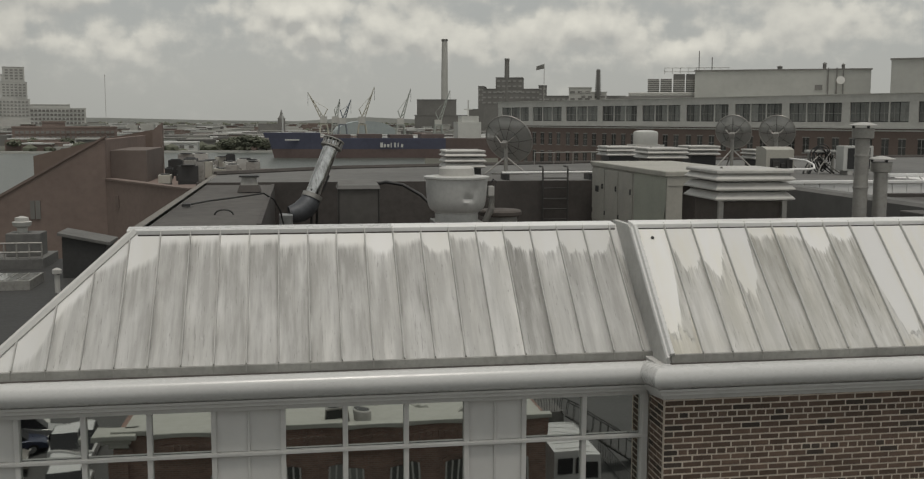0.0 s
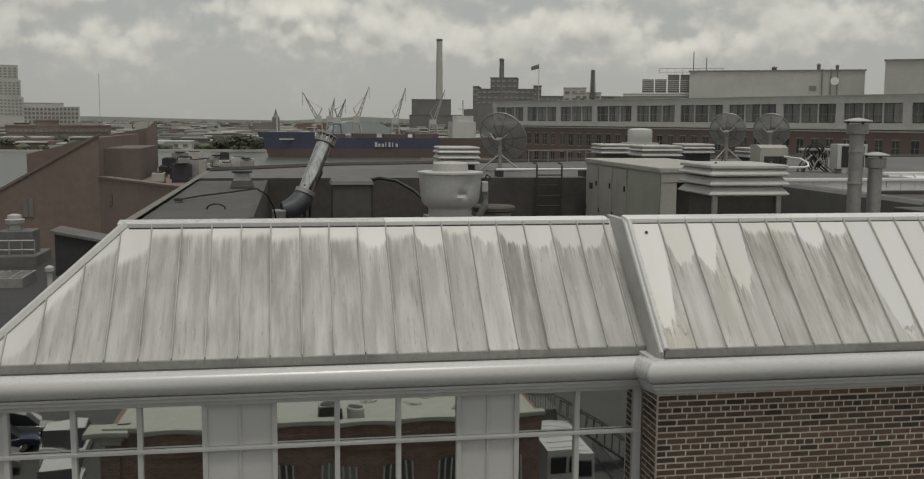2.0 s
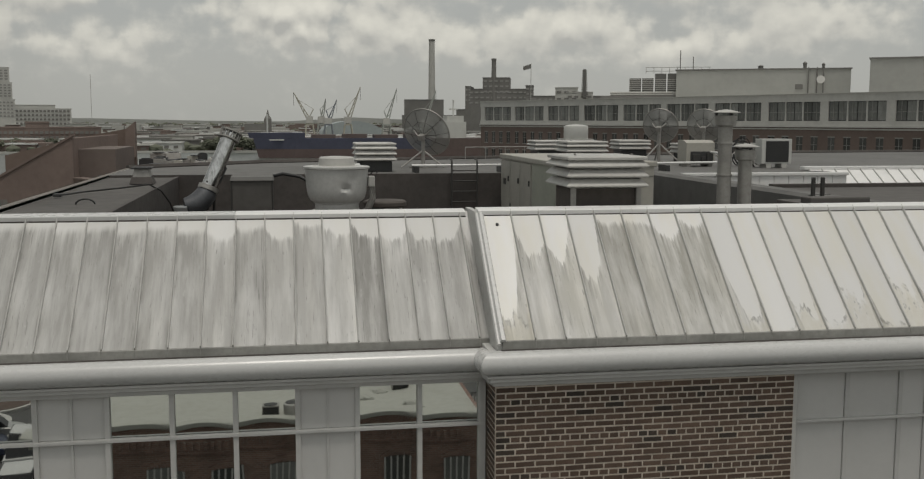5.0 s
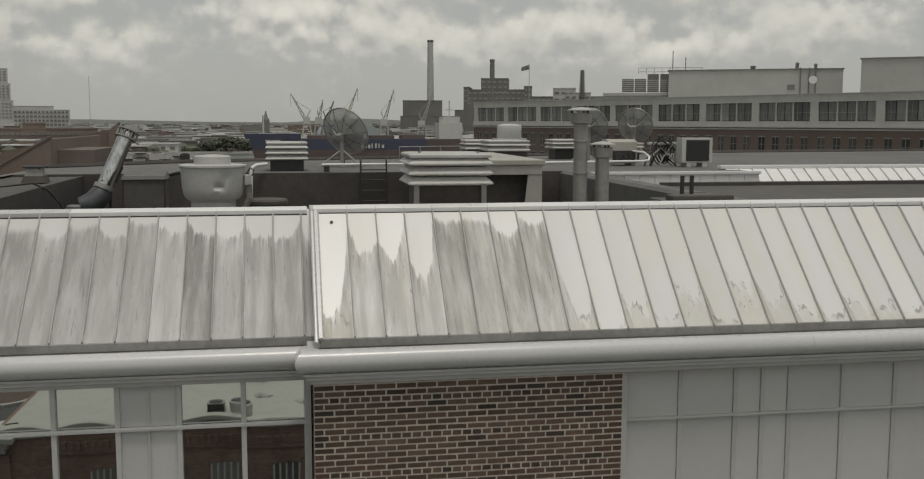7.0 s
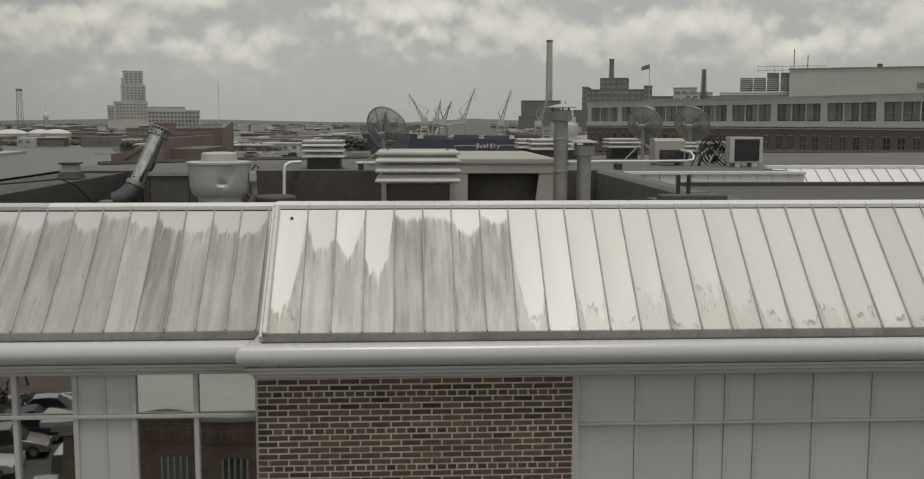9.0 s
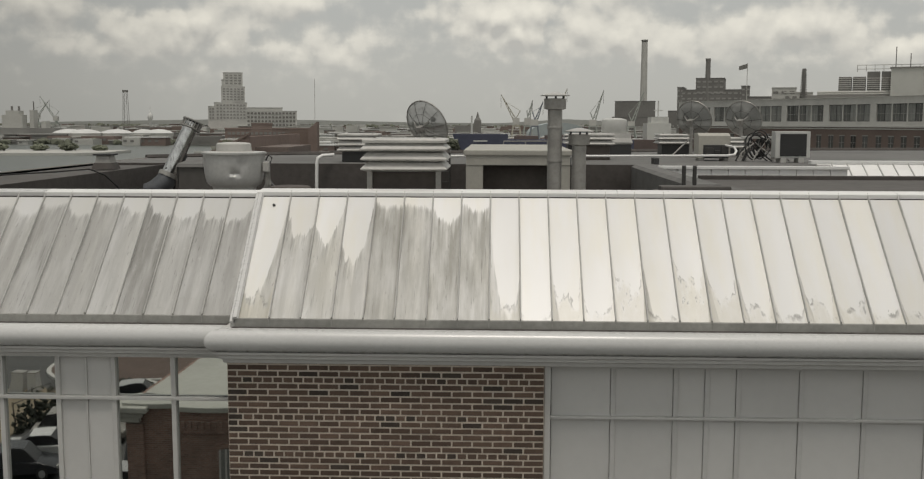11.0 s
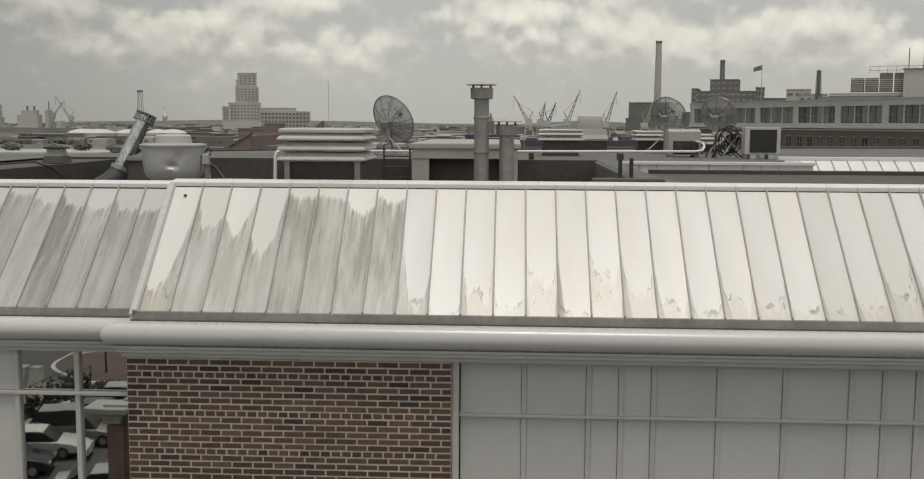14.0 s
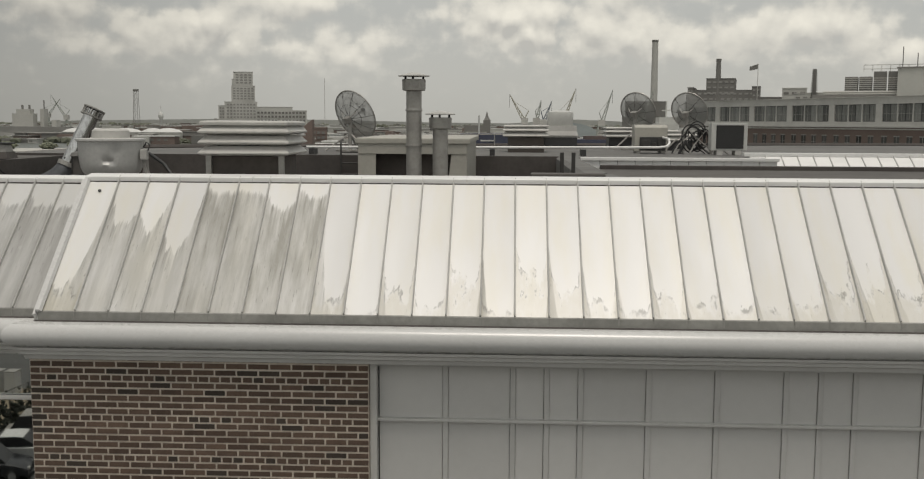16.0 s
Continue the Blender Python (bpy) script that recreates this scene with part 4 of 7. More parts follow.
def louvre_vent(size, tiers, legs, label, m, flat_top=True):
    """A square roof ventilator: stacked sloping louvre hoods over a square throat."""
    h = size / 2
    ob = thing("roof_ventilator", label, "roof ventilator", m, "louvred roof ventilators")
    b = B()
    box(b, -h * 0.78, h * 0.78, -h * 0.78, h * 0.78, 0.0, legs, 0.01)
    part("curb", b, M_RUST if legs > 0.3 else M_DARK, ob, "dark square curb")
    b = B()
    box(b, -h * 0.66, h * 0.66, -h * 0.66, h * 0.66, legs, legs + 0.115 * tiers)
    part("throat", b, M_DARK, ob)
    for i in range(tiers):
        z = legs + 0.115 * i
        o = h * (1.0 - 0.0 * i)
        n = h * 0.80
        b = B()
        ring = lambda s, zz: [(-s, -s, zz), (s, -s, zz), (s, s, zz), (-s, s, zz)]
        loft(b, [ring(h * 0.82, z + 0.004), ring(o * 0.975, z + 0.022), ring(o, z + 0.027), ring(o, z + 0.041), ring(o * 0.985, z + 0.047), ring(h * 0.885, z + 0.100), ring(h * 0.86, z + 0.112)])
        part("louvre_hood", b, M_VENT, ob)
    b = B()
    z = legs + 0.115 * tiers
    loft(b, [[(-s, -s, q), (s, -s, q), (s, s, q), (-s, s, q)] for s, q in ((h * 0.90, z - 0.012), (h * 0.965, z - 0.006), (h * 0.965, z + 0.022), (h * 0.94, z + 0.036), (h * 0.80, z + 0.043))])
    part("lid", b, M_VENT, ob, "flat pale metal lid")
    for sx in (-1, 1):
        b = B()
        lathe(b, [(0.016, 0), (0.016, 0.02)], 8, (sx * h * 0.7, -h * 0.6, z + 0.044))
        part("lid_bolt", b, M_GALVD, ob)
    return ob


v = louvre_vent(1.00, 3, 0.31, "pale louvred roof ventilator on a dark curb behind the coping", at(1.67, 2.12, 16.06))
for sx in (-1, 1):
    b = B()
    box(b, sx * 0.40 - 0.03, sx * 0.40 + 0.03, -0.44, -0.40, 0.0, 0.33)
    part("leg", b, M_GALVD, v)
louvre_vent(0.88, 3, 0.22, "pale louvred roof ventilator with a black curb", at(-0.20, 11.7, 16.10))
louvre_vent(0.95, 2, 0.28, "pale louvred roof ventilator on the upper roof", at(4.95, 17.0, 16.10))
louvre_vent(1.02, 2, 0.33, "pale louvred roof ventilator on the upper roof", at(4.9, 13.6, 16.10))
louvre_vent(0.92, 2, 0.28, "pale louvred roof ventilator on the upper roof", at(7.45, 17.5, 16.10))
louvre_vent(0.90, 2, 0.22, "pale low louvred ventilator beside the cables", at(8.6, 15.9, 16.10))

drum = thing("drum_ventilator", "white round drum ventilator on a flared square hood", "roof ventilator", at(5.85, 17.4, 16.10))
b = B()
box(b, -0.42, 0.42, -0.42, 0.42, 0.0, 0.28, 0.01)
part("curb", b, M_DARK, drum)
b = B()
loft(b, [[(-s, -s, z), (s, -s, z), (s, s, z), (-s, s, z)] for s, z in ((0.43, 0.28), (0.45, 0.33), (0.41, 0.44), (0.40, 0.58))])
part("hood", b, M_VENT, drum)
b = B()
lathe(b, [(0.32, 0.56), (0.335, 0.58), (0.335, 0.90), (0.325, 0.93), (0.20, 0.965), (0.05, 0.975)], 36)
part("drum", b, M_WHITE, drum, "white cylindrical drum", True)

# upblast kitchen fan
fan = thing("upblast_fan", "dented spun-aluminium upblast fan with a round cap", "exhaust fan", at(-1.30, 5.45, 15.2))
b = B()
box(b, -0.36, 0.36, -0.36, 0.36, 0.0, 0.62, 0.012)
part("curb", b, M_GALVD, fan)
b = B()
lathe(b, [(0.325, 0.40), (0.325, 0.735), (0.338, 0.745), (0.338, 0.756), (0.372, 0.772), (0.398, 0.795), (0.418, 0.83), (0.432, 0.87), (0.442, 0.92), (0.448, 0.97), (0.453, 1.02), (0.458, 1.08), (0.462, 1.14), (0.465, 1.20), (0.468, 1.245), (0.492, 1.258), (0.492, 1.285), (0.455, 1.29)], 96)
for v in b.verts:
    # two blunt dents with a creased edge
    a = math.atan2(v.co.y, v.co.x)
    for a0, z0, wa, wz, deep in ((-1.32, 0.98, 0.16, 0.035, 0.05), (-1.10, 1.10, 0.14, 0.08, 0.022), (-1.46, 0.93, 0.07, 0.025, -0.018), (-1.12, 0.95, 0.06, 0.022, 0.035), (-1.22, 1.03, 0.05, 0.02, -0.016), (-1.0, 1.0, 0.05, 0.05, -0.012)):
        k = math.exp(-((a - a0) / wa) ** 2 - ((v.co.z - z0) / wz) ** 2)
        v.co.x -= math.cos(a) * deep * k
        v.co.y -= math.sin(a) * deep * k
part("bowl", b, M_ALU, fan, "dented spun-aluminium bowl", True)
b = B()
lathe(b, [(0.40, 1.285), (0.27, 1.30), (0.265, 1.36), (0.262, 1.405), (0.235, 1.425), (0.10, 1.435), (0.02, 1.436)], 40)
part("cap", b, M_VENT, fan, "pale round motor cap", True)
b = B()
box(b, 0.46, 0.56, -0.12, 0.0, 0.98, 1.14, 0.02)
part("switch_box", b, M_VENT, fan)
b = B()
tube(b, [(0.50, -0.06, 1.16), (0.55, -0.06, 1.24), (0.60, -0.06, 1.2), (0.57, -0.06, 1.12)], 0.012)
part("lead", b, M_RUBBER, fan)
b = B()
tube(b, [(0.52, -0.06, 0.99), (0.53, -0.04, 0.8), (0.44, 0, 0.6), (0.40, 0.02, 0.3)], 0.05, 10)
part("conduit", b, M_GALVD, fan)
low = thing("round_curb_vent", "low round capped vent in the sunken roof", "roof vent", at(-0.54, 5.9, 15.2))
b = B()
lathe(b, [(0.27, 0.0), (0.27, 0.66)], 32)
part("stack", b, M_GALVD, low, "", True)
b = B()
lathe(b, [(0.31, 0.64), (0.335, 0.66), (0.335, 0.71), (0.31, 0.735), (0.05, 0.755)], 36)
part("cap", b, M_RUST, low, "brownish flat round cap", True)

# leaning flue with an elbow
flue = thing("leaning_flue", "leaning bright-steel flue on a grey elbow with a dark cap ring", "flue", at(-3.65, 8.55, 15.2))
axis = Vector((0.41, 0.28, 1.0)).normalized()
p0 = Vector((0.24, 0.18, 0.745))
b = B()
tube(b, [p0 + Vector(q) for q in ((-0.40, -0.14, -0.30), (-0.30, -0.12, -0.285), (-0.20, -0.08, -0.25), (-0.11, -0.05, -0.18), (-0.04, -0.02, -0.09), (0, 0, 0))], [0.15, 0.175, 0.19, 0.195, 0.185, 0.16], 24)
part("elbow", b, plain("blue_grey_duct_wrap", (0.11, 0.115, 0.125), 0.5, 0.3, amount=0.5, big=5, fine=25, bump=0.25), flue, "blue-grey wrapped elbow", True)
b = B()
tube(b, [p0 - axis * 0.03, p0 + axis * 0.05], 0.185, 24)
part("collar", b, M_GALVD, flue, "", True)
b = B()
tube(b, [p0 + axis * (0.04 + 0.1 * i) for i in range(10)] + [p0 + axis * 1.09], 0.138, 28)
part("pipe", b, M_SHINY, flue, "bright steel pipe", True)
b = B()
tube(b, [p0 + axis * 0.99, p0 + axis * 1.12], 0.115, 20)
part("cap_core", b, M_DARK, flue, "dark mouth behind the cap slats", True)
side_a = axis.cross(Vector((0, 0, 1))).normalized()
side_b = axis.cross(side_a)
for i in range(16):
    a = 2 * math.pi * i / 16
    o = p0 + (side_a * math.cos(a) + side_b * math.sin(a)) * 0.178
    b = B()
    tube(b, [o + axis * 0.985, o + axis * 1.12], 0.011, 5)
    part("cap_slat", b, M_GALVD, flue)
for q in (0.975, 1.115):
    b = B()
    tube(b, [p0 + axis * q, p0 + axis * (q + 0.022)], 0.195, 28)
    part("cap_ring", b, M_GALVD, flue, "", True)
b = B()
tube(b, [p0 + axis * 0.1 + Vector((0.14, 0.05, 0)), p0 + axis * 0.42 + Vector((0.15, 0.05, 0))], 0.03, 8)
part("bracket", b, M_DARK, flue)
for i, (dx, dy) in enumerate(((0.22, 0.1), (0.32, 0.25))):
    b = B()
    tube(b, [(dx, dy, 0.0), (dx + 0.02, dy, 0.9 + 0.1 * i)], 0.025, 8)
    part("stay", b, M_IRON, flue)
b = B()
box(b, -0.34, -0.10, -0.20, 0.08, 0.0, 0.47, 0.02)
part("duct_box", b, M_GALV, flue, "grey duct box")

cab = thing("duct_cabinet", "dark grey metal duct box standing in the sunken roof", "duct box", at(-2.62, 8.2, 15.2))
b = B()
box(b, -0.34, 0.34, -0.3, 0.3, 0.0, 0.94, 0.015)
part("body", b, M_MEMB, cab)
b = B()
loft(b, [[(-0.37, -0.33, 0.94), (0.37, -0.33, 0.94), (0.37, 0.33, 0.94), (-0.37, 0.33, 0.94)], [(-0.35, -0.30, 1.0), (0.35, -0.30, 1.0), (0.33, 0.33, 1.05), (-0.33, 0.33, 1.05)]])
part("lid", b, M_MEMB2, cab)
for sx in (-1, 1):
    b = B()
    tube(b, [(sx * 0.345, -0.305, 0.0), (sx * 0.345, -0.305, 0.96)], 0.014, 6)
    part("corner_trim", b, M_IRON, cab)

hose = thing("black_hose", "black flexible hose arching beside the duct box", "hose")
b = B()
tube(b, [(-2.4, 8.6, 16.14), (-2.1, 8.5, 16.22), (-1.8, 8.45, 16.17), (-1.5, 8.3, 16.0), (-1.25, 8.1, 15.75), (-1.1, 8.0, 15.4), (-1.05, 7.95, 15.2)], 0.03, 10)
part("hose", b, M_RUBBER, hose, "", True)

# small vent and wiring on the side strip
gv = thing("box_vent", "small grey box vent on a black base", "roof vent", at(-4.49, 8.48, 16.07))
b = B()
loft(b, [[(-0.20, -0.20, 0), (0.20, -0.20, 0), (0.20, 0.20, 0), (-0.20, 0.20, 0)], [(-0.16, -0.16, 0.12), (0.16, -0.16, 0.12), (0.16, 0.16, 0.12), (-0.16, 0.16, 0.12)]])
part("base", b, M_BLACK, gv, "black flashed base")
b = B()
loft(b, [[(-0.145, -0.145, 0.12), (0.145, -0.145, 0.12), (0.145, 0.145, 0.12), (-0.145, 0.145, 0.12)], [(-0.12, -0.12, 0.26), (0.12, -0.12, 0.26), (0.12, 0.12, 0.26), (-0.12, 0.12, 0.26)]])
part("hood", b, M_GALVD, gv, "grey tapered hood")
b = B()
box(b, -0.17, 0.17, -0.17, 0.17, 0.255, 0.285, 0.006)
part("lid", b, M_DARK, gv)

wire = thing("roof_wire", "thin dark wire running over the membrane", "cable")
b = B()
tube(b, [(-5.25, 5.4, 16.09), (-5.0, 6.0, 16.10), (-4.6, 6.6, 16.11), (-4.2, 7.0, 16.14), (-4.05, 7.3, 16.02), (-3.95, 7.6, 15.8), (-3.9, 8.0, 15.5)], 0.014, 6)
part("wire", b, M_RUBBER, wire)
b = B()
box(b, -5.30, -5.18, 5.3, 5.42, 16.075, 16.12, 0.01)
part("junction", b, M_DARK, wire)
b = B()
tube(b, [(-4.62 + 0.12 * math.cos(a), 4.0, 16.07 + 0.07 * math.sin(a)) for a in [math.pi * i / 8 for i in range(9)]], 0.012, 6)
part("loop", b, M_RUBBER, wire)

# big air handler with an intake hood towards the street
ah = thing("air_handler", "beige-grey air handling unit with panelled doors and a dark intake hood", "air handler", at(2.25, 7.70, 15.2))
b = B()
box(b, 0.0, 1.65, 0.0, 2.6, 0.10, 1.22, 0.012)
part("body", b, M_HVAC, ah)
b = B()
box(b, -0.04, 1.70, -1.64, 2.64, 1.22, 1.31, 0.018)
part("lid", b, M_HVAC, ah)
for j in range(3):
    b = B()
    box(b, -0.02, 0.0, 0.06 + 0.85 * j, 0.86 + 0.85 * j, 0.16, 1.19, 0.008)
    d = part("door", b, M_HVAC, ah)
    b = B()
    box(b, -0.045, -0.02, 0.12 + 0.85 * j, 0.15 + 0.85 * j, 0.80, 0.90, 0.006)
    part("latch", b, M_DARK, d)
    b = B()
    box(b, -0.04, -0.02, 0.80 + 0.85 * j, 0.83 + 0.85 * j, 0.30, 0.38, 0.006)
    part("hinge", b, M_DARK, d)
b = B()
box(b, -0.03, -0.018, 2.1, 2.3, 0.72, 0.84)
part("label_plate", b, M_DARK, ah, "small dark label plate")
b = B()
prism(b, [(0.0, 0.05), (0.0, 1.22), (-1.6, 1.22), (-1.6, 0.85), (-1.35, 0.05)], "x", 0.0, 0.03)
part("hood_side", b, plain("pale_green_casing", (0.40, 0.415, 0.35), 0.5, amount=0.25, big=2, fine=18, bump=0.05), ah, "pale greenish hood side")
b = B()
prism(b, [(0.0, 0.05), (0.0, 1.22), (-1.6, 1.22), (-1.6, 0.05)], "x", 1.62, 1.65)
part("hood_side", b, M_HVAC, ah)
b = B()
box(b, 0.0, 1.65, -1.62, -1.58, 1.07, 1.22, 0.006)
part("hood_rail", b, M_HVAC, ah)
b = B()
box(b, 0.0, 0.27, -1.61, -1.58, 0.05, 1.07)
part("hood_post", b, M_HVAC, ah)
b = B()
prism(b, [(1.42, 1.07), (1.65, 1.07), (1.65, 0.05), (1.30, 0.05)], "y", -1.61, -1.58)
part("hood_post", b, M_HVAC, ah)
b = B()
box(b, 0.03, 1.62, -1.38, -1.34, 0.06, 1.2)
part("intake_screen", b, M_RUST, ah, "dark brown intake screen")
for xq in (0.08, 1.47):
    b = B()
    box(b, xq, xq + 0.1, -1.5, 2.5, 0.0, 0.12)
    part("skid", b, M_DARK, ah)

# ladder up to the higher roof
ld = thing("roof_ladder", "dark iron ladder fixed to the black upstand", "ladder", at(1.52, 10.48, 15.2))
for sx in (-0.26, 0.26):
    b = B()
    tube(b, [(sx, 0.0, 0.0), (sx, 0.0, 1.14), (sx, 0.05, 1.19), (sx, 0.3, 1.19)], 0.018, 8)
    part("rail", b, M_IRON, ld)
for i in range(5):
    b = B()
    tube(b, [(-0.26, 0, 0.12 + 0.21 * i), (0.26, 0, 0.12 + 0.21 * i)], 0.013, 8)
    part("rung", b, M_IRON, ld)


# satellite dishes, seen from behind their ribbed mesh
def dish(name_label, r, m, azim, elev, mast, ribs=10):
    ob = thing("satellite_dish", name_label, "satellite dish", m, "mesh satellite dishes")
    tilt = Matrix.Translation((0, 0, mast)) @ Euler((radians(90 - elev), 0, radians(azim))).to_matrix().to_4x4()
    b = B()
    prof = [(r * q, 0.32 * r * q * q) for q in (0.06, 0.25, 0.45, 0.65, 0.82, 0.95, 1.0)]
    n = 40
    rings = [[b.verts.new((p * math.cos(2 * math.pi * i / n), p * math.sin(2 * math.pi * i / n), z)) for i in range(n)] for p, z in prof]
    for a, c in zip(rings, rings[1:]):
        for i in range(n):
            b.faces.new((a[i], a[(i + 1) % n], c[(i + 1) % n], c[i]))
    b.faces.new(rings[0][::-1])
    bmesh.ops.solidify(b, geom=list(b.faces), thickness=0.012)
    b.transform(tilt)
    refl = part("reflector", b, M_MESH, ob, "grey mesh reflector", True)
    for i in range(ribs):
        a = 2 * math.pi * i / ribs
        b = B()
        tube(b, [(p * math.cos(a), p * math.sin(a), z - 0.016) for p, z in prof], 0.005, 5)
        b.transform(tilt)
        part("rib", b, M_IRON, refl)
    for q in (0.55,):
        b = B()
        tube(b, [(r * q * math.cos(2 * math.pi * i / ribs), r * q * math.sin(2 * math.pi * i / ribs), 0.32 * r * q * q - 0.02) for i in range(ribs + 1)], 0.004, 5)
        b.transform(tilt)
        part("brace_ring", b, M_IRON, refl)
    for i in range(3):
        a = 2 * math.pi * i / 3 + 0.5
        b = B()
        tube(b, [(0.05 * math.cos(a), 0.05 * math.sin(a), -0.14), (0.45 * r * math.cos(a), 0.45 * r * math.sin(a), 0.04 * r)], 0.012, 6)
        b.transform(tilt)
        part("mount_arm", b, M_GALVD, ob)
    b = B()
    tube(b, [(r * math.cos(2 * math.pi * i / 40), r * math.sin(2 * math.pi * i / 40), 0.32 * r) for i in range(41)], 0.016, 6)
    b.transform(tilt)
    part("rim", b, M_GALVD, refl)
    b = B()
    box(b, -0.06, 0.06, -0.06, 0.06, -0.16, -0.02, 0.01)
    b.transform(tilt)
    part("hub", b, M_GALVD, ob, "square mounting bracket")
    b = B()
    tube(b, [(0, 0, 0), (0, 0, mast - 0.05)], 0.045, 12)
    part("mast", b, M_GALVD, ob)
    for a in (200, 320, 80):
        b = B()
        tube(b, [(0, 0, mast * 0.55), (0.55 * math.cos(radians(a)), 0.55 * math.sin(radians(a)), 0.02)], 0.02, 8)
        part("stay", b, M_GALVD, ob)
    b = B()
    box(b, -0.32, 0.32, -0.05, 0.05, 0.0, 0.04, 0.006)
    box(b, -0.05, 0.05, -0.32, 0.32, 0.0, 0.04, 0.006)
    part("foot", b, M_GALVD, ob)
    for a in (90, 210, 330):
        b = B()
        tube(b, [(0.8 * r * math.cos(radians(a)), 0.8 * r * math.sin(radians(a)), 0.22 * r), (0, 0, 0.78 * r)], 0.008, 5)
        b.transform(tilt)
        part("feed_strut", b, M_IRON, ob)
    b = B()
    lathe(b, [(0.04, 0.70 * r), (0.05, 0.82 * r)], 12)
    b.transform(tilt)
    part("feed", b, M_DARK, ob)
    return ob


dish("grey mesh satellite dish on a braced mast, turned aside", 0.57, at(1.03, 13.1, 16.10), 144, 24, 0.73)
dish("grey mesh satellite dish with star ribs beside its twin", 0.46, at(7.56, 15.54, 16.10), 146, 20, 0.90, 8)
dish("grey mesh satellite dish with star ribs beside its twin", 0.46, at(8.79, 15.56, 16.10), 146, 20, 0.90, 8)

# condenser, cabinet, cables, pipe
ac = thing("condenser_unit", "white air-conditioning condenser with a dark square grille", "condenser", at(8.70, 12.02, 16.10))
b = B()
box(b, 0.0, 0.74, 0.0, 0.34, 0.10, 0.67, 0.012)
part("casing", b, M_WHITE, ac)
b = B()
box(b, 0.10, 0.66, -0.012, 0.0, 0.14, 0.62, 0.004)
g = part("grille", b, M_DARK, ac, "dark square grille")
for i in range(9):
    b = B()
    box(b, 0.10, 0.66, -0.02, -0.012, 0.165 + 0.054 * i, 0.171 + 0.054 * i)
    part("grille_bar", b, M_IRON, g)
for x in (0.12, 0.50):
    b = B()
    box(b, x, x + 0.12, 0.0, 0.34, 0.0, 0.10, 0.006)
    part("foot", b, M_VENT, ac)

eq = thing("equipment_cabinet", "pale slant-topped equipment cabinet with an open black motor bay", "equipment cabinet", at(7.12, 12.9, 16.10))
b = B()
prism(b, [(0.0, 0.06), (0.0, 0.56), (0.20, 0.62), (0.55, 0.62), (0.55, 0.06)], "x", 0.12, 0.82)
part("casing", b, M_HVAC, eq)
b = B()
box(b, 0.22, 0.78, -0.03, 0.0, 0.07, 0.36, 0.01)
part("motor_bay", b, M_DARK, eq, "open black motor bay")
for x0, x1, z0, z1 in ((0.26, 0.44, 0.10, 0.30), (0.47, 0.58, 0.10, 0.24), (0.61, 0.74, 0.12, 0.33)):
    b = B()
    box(b, x0, x1, -0.07, -0.03, z0, z1, 0.015)
    part("motor", b, M_IRON, eq)
for q in (0.15, 0.69):
    b = B()
    box(b, q, q + 0.10, 0.02, 0.5, 0.0, 0.07)
    part("skid", b, M_GALVD, eq)

rail = thing("cable_rack", "white conduit rack loaded with coiled black cables", "cable rack", at(8.15, 12.6, 16.10))
b = B()
box(b, 0.0, 0.75, 0.1, 0.22, 0.50, 0.56, 0.008)
part("tray", b, M_WHITE, rail)
for q in (0.06, 0.66):
    b = B()
    box(b, q, q + 0.05, 0.12, 0.18, 0.0, 0.50)
    part("post", b, M_GALVD, rail)
rc = random.Random(11)
for i in range(9):
    cx, cz, rr = 0.22 + 0.05 * i * rc.uniform(0.6, 1.2), 0.34 + rc.uniform(-0.08, 0.06), rc.uniform(0.18, 0.30)
    b = B()
    tube(b, [(cx + rr * 0.62 * math.cos(a), -0.02 + 0.02 * i - 0.07 * math.sin(a * 2), max(0.02, cz + rr * math.sin(a))) for a in [2 * math.pi * q / 26 for q in range(25)]], 0.014, 6)
    part("cable", b, M_RUBBER, rail)
for i in range(5):
    b = B()
    x0, x1 = rc.uniform(-0.5, 0.2), rc.uniform(0.2, 0.9)
    tube(b, [(x0, -0.1, 0.02), (x0 + 0.1, -0.05, 0.2), ((x0 + x1) / 2, 0.0, rc.uniform(0.3, 0.55)), (x1, -0.05, 0.1), (x1 + 0.1, -0.1, 0.02)], 0.016, 6)
    part("cable", b, M_GALVD if i % 2 else M_RUBBER, rail)

pipe = thing("white_roof_pipe", "long white insulated pipe on low supports", "pipe")
b = B()
tube(b, [(0.5, 10.9, 16.25), (3.9, 10.9, 16.26), (7.55, 11.4, 16.27), (7.72, 11.5, 16.29), (7.80, 11.7, 16.36), (7.84, 12.1, 16.43), (7.84, 12.9, 16.45)], 0.024, 12)
part("run", b, M_CAP, pipe, "", True)
for x in (0.6, 2.4, 4.2, 6.0):
    b = B()
    box(b, x - 0.05, x + 0.05, 10.86, 11.3, 16.10, 16.23, 0.006)
    part("support", b, M_DARK, pipe)
sp = thing("small_roof_pipe", "thin white pipe bending over the upstand", "pipe")
b = B()
tube(b, [(-0.92, 10.35, 15.2), (-0.90, 10.35, 16.12), (-0.88, 10.36, 16.22), (-0.80, 10.42, 16.27), (-0.6, 10.6, 16.28)], 0.035, 10)
part("run", b, M_CAP, sp, "", True)


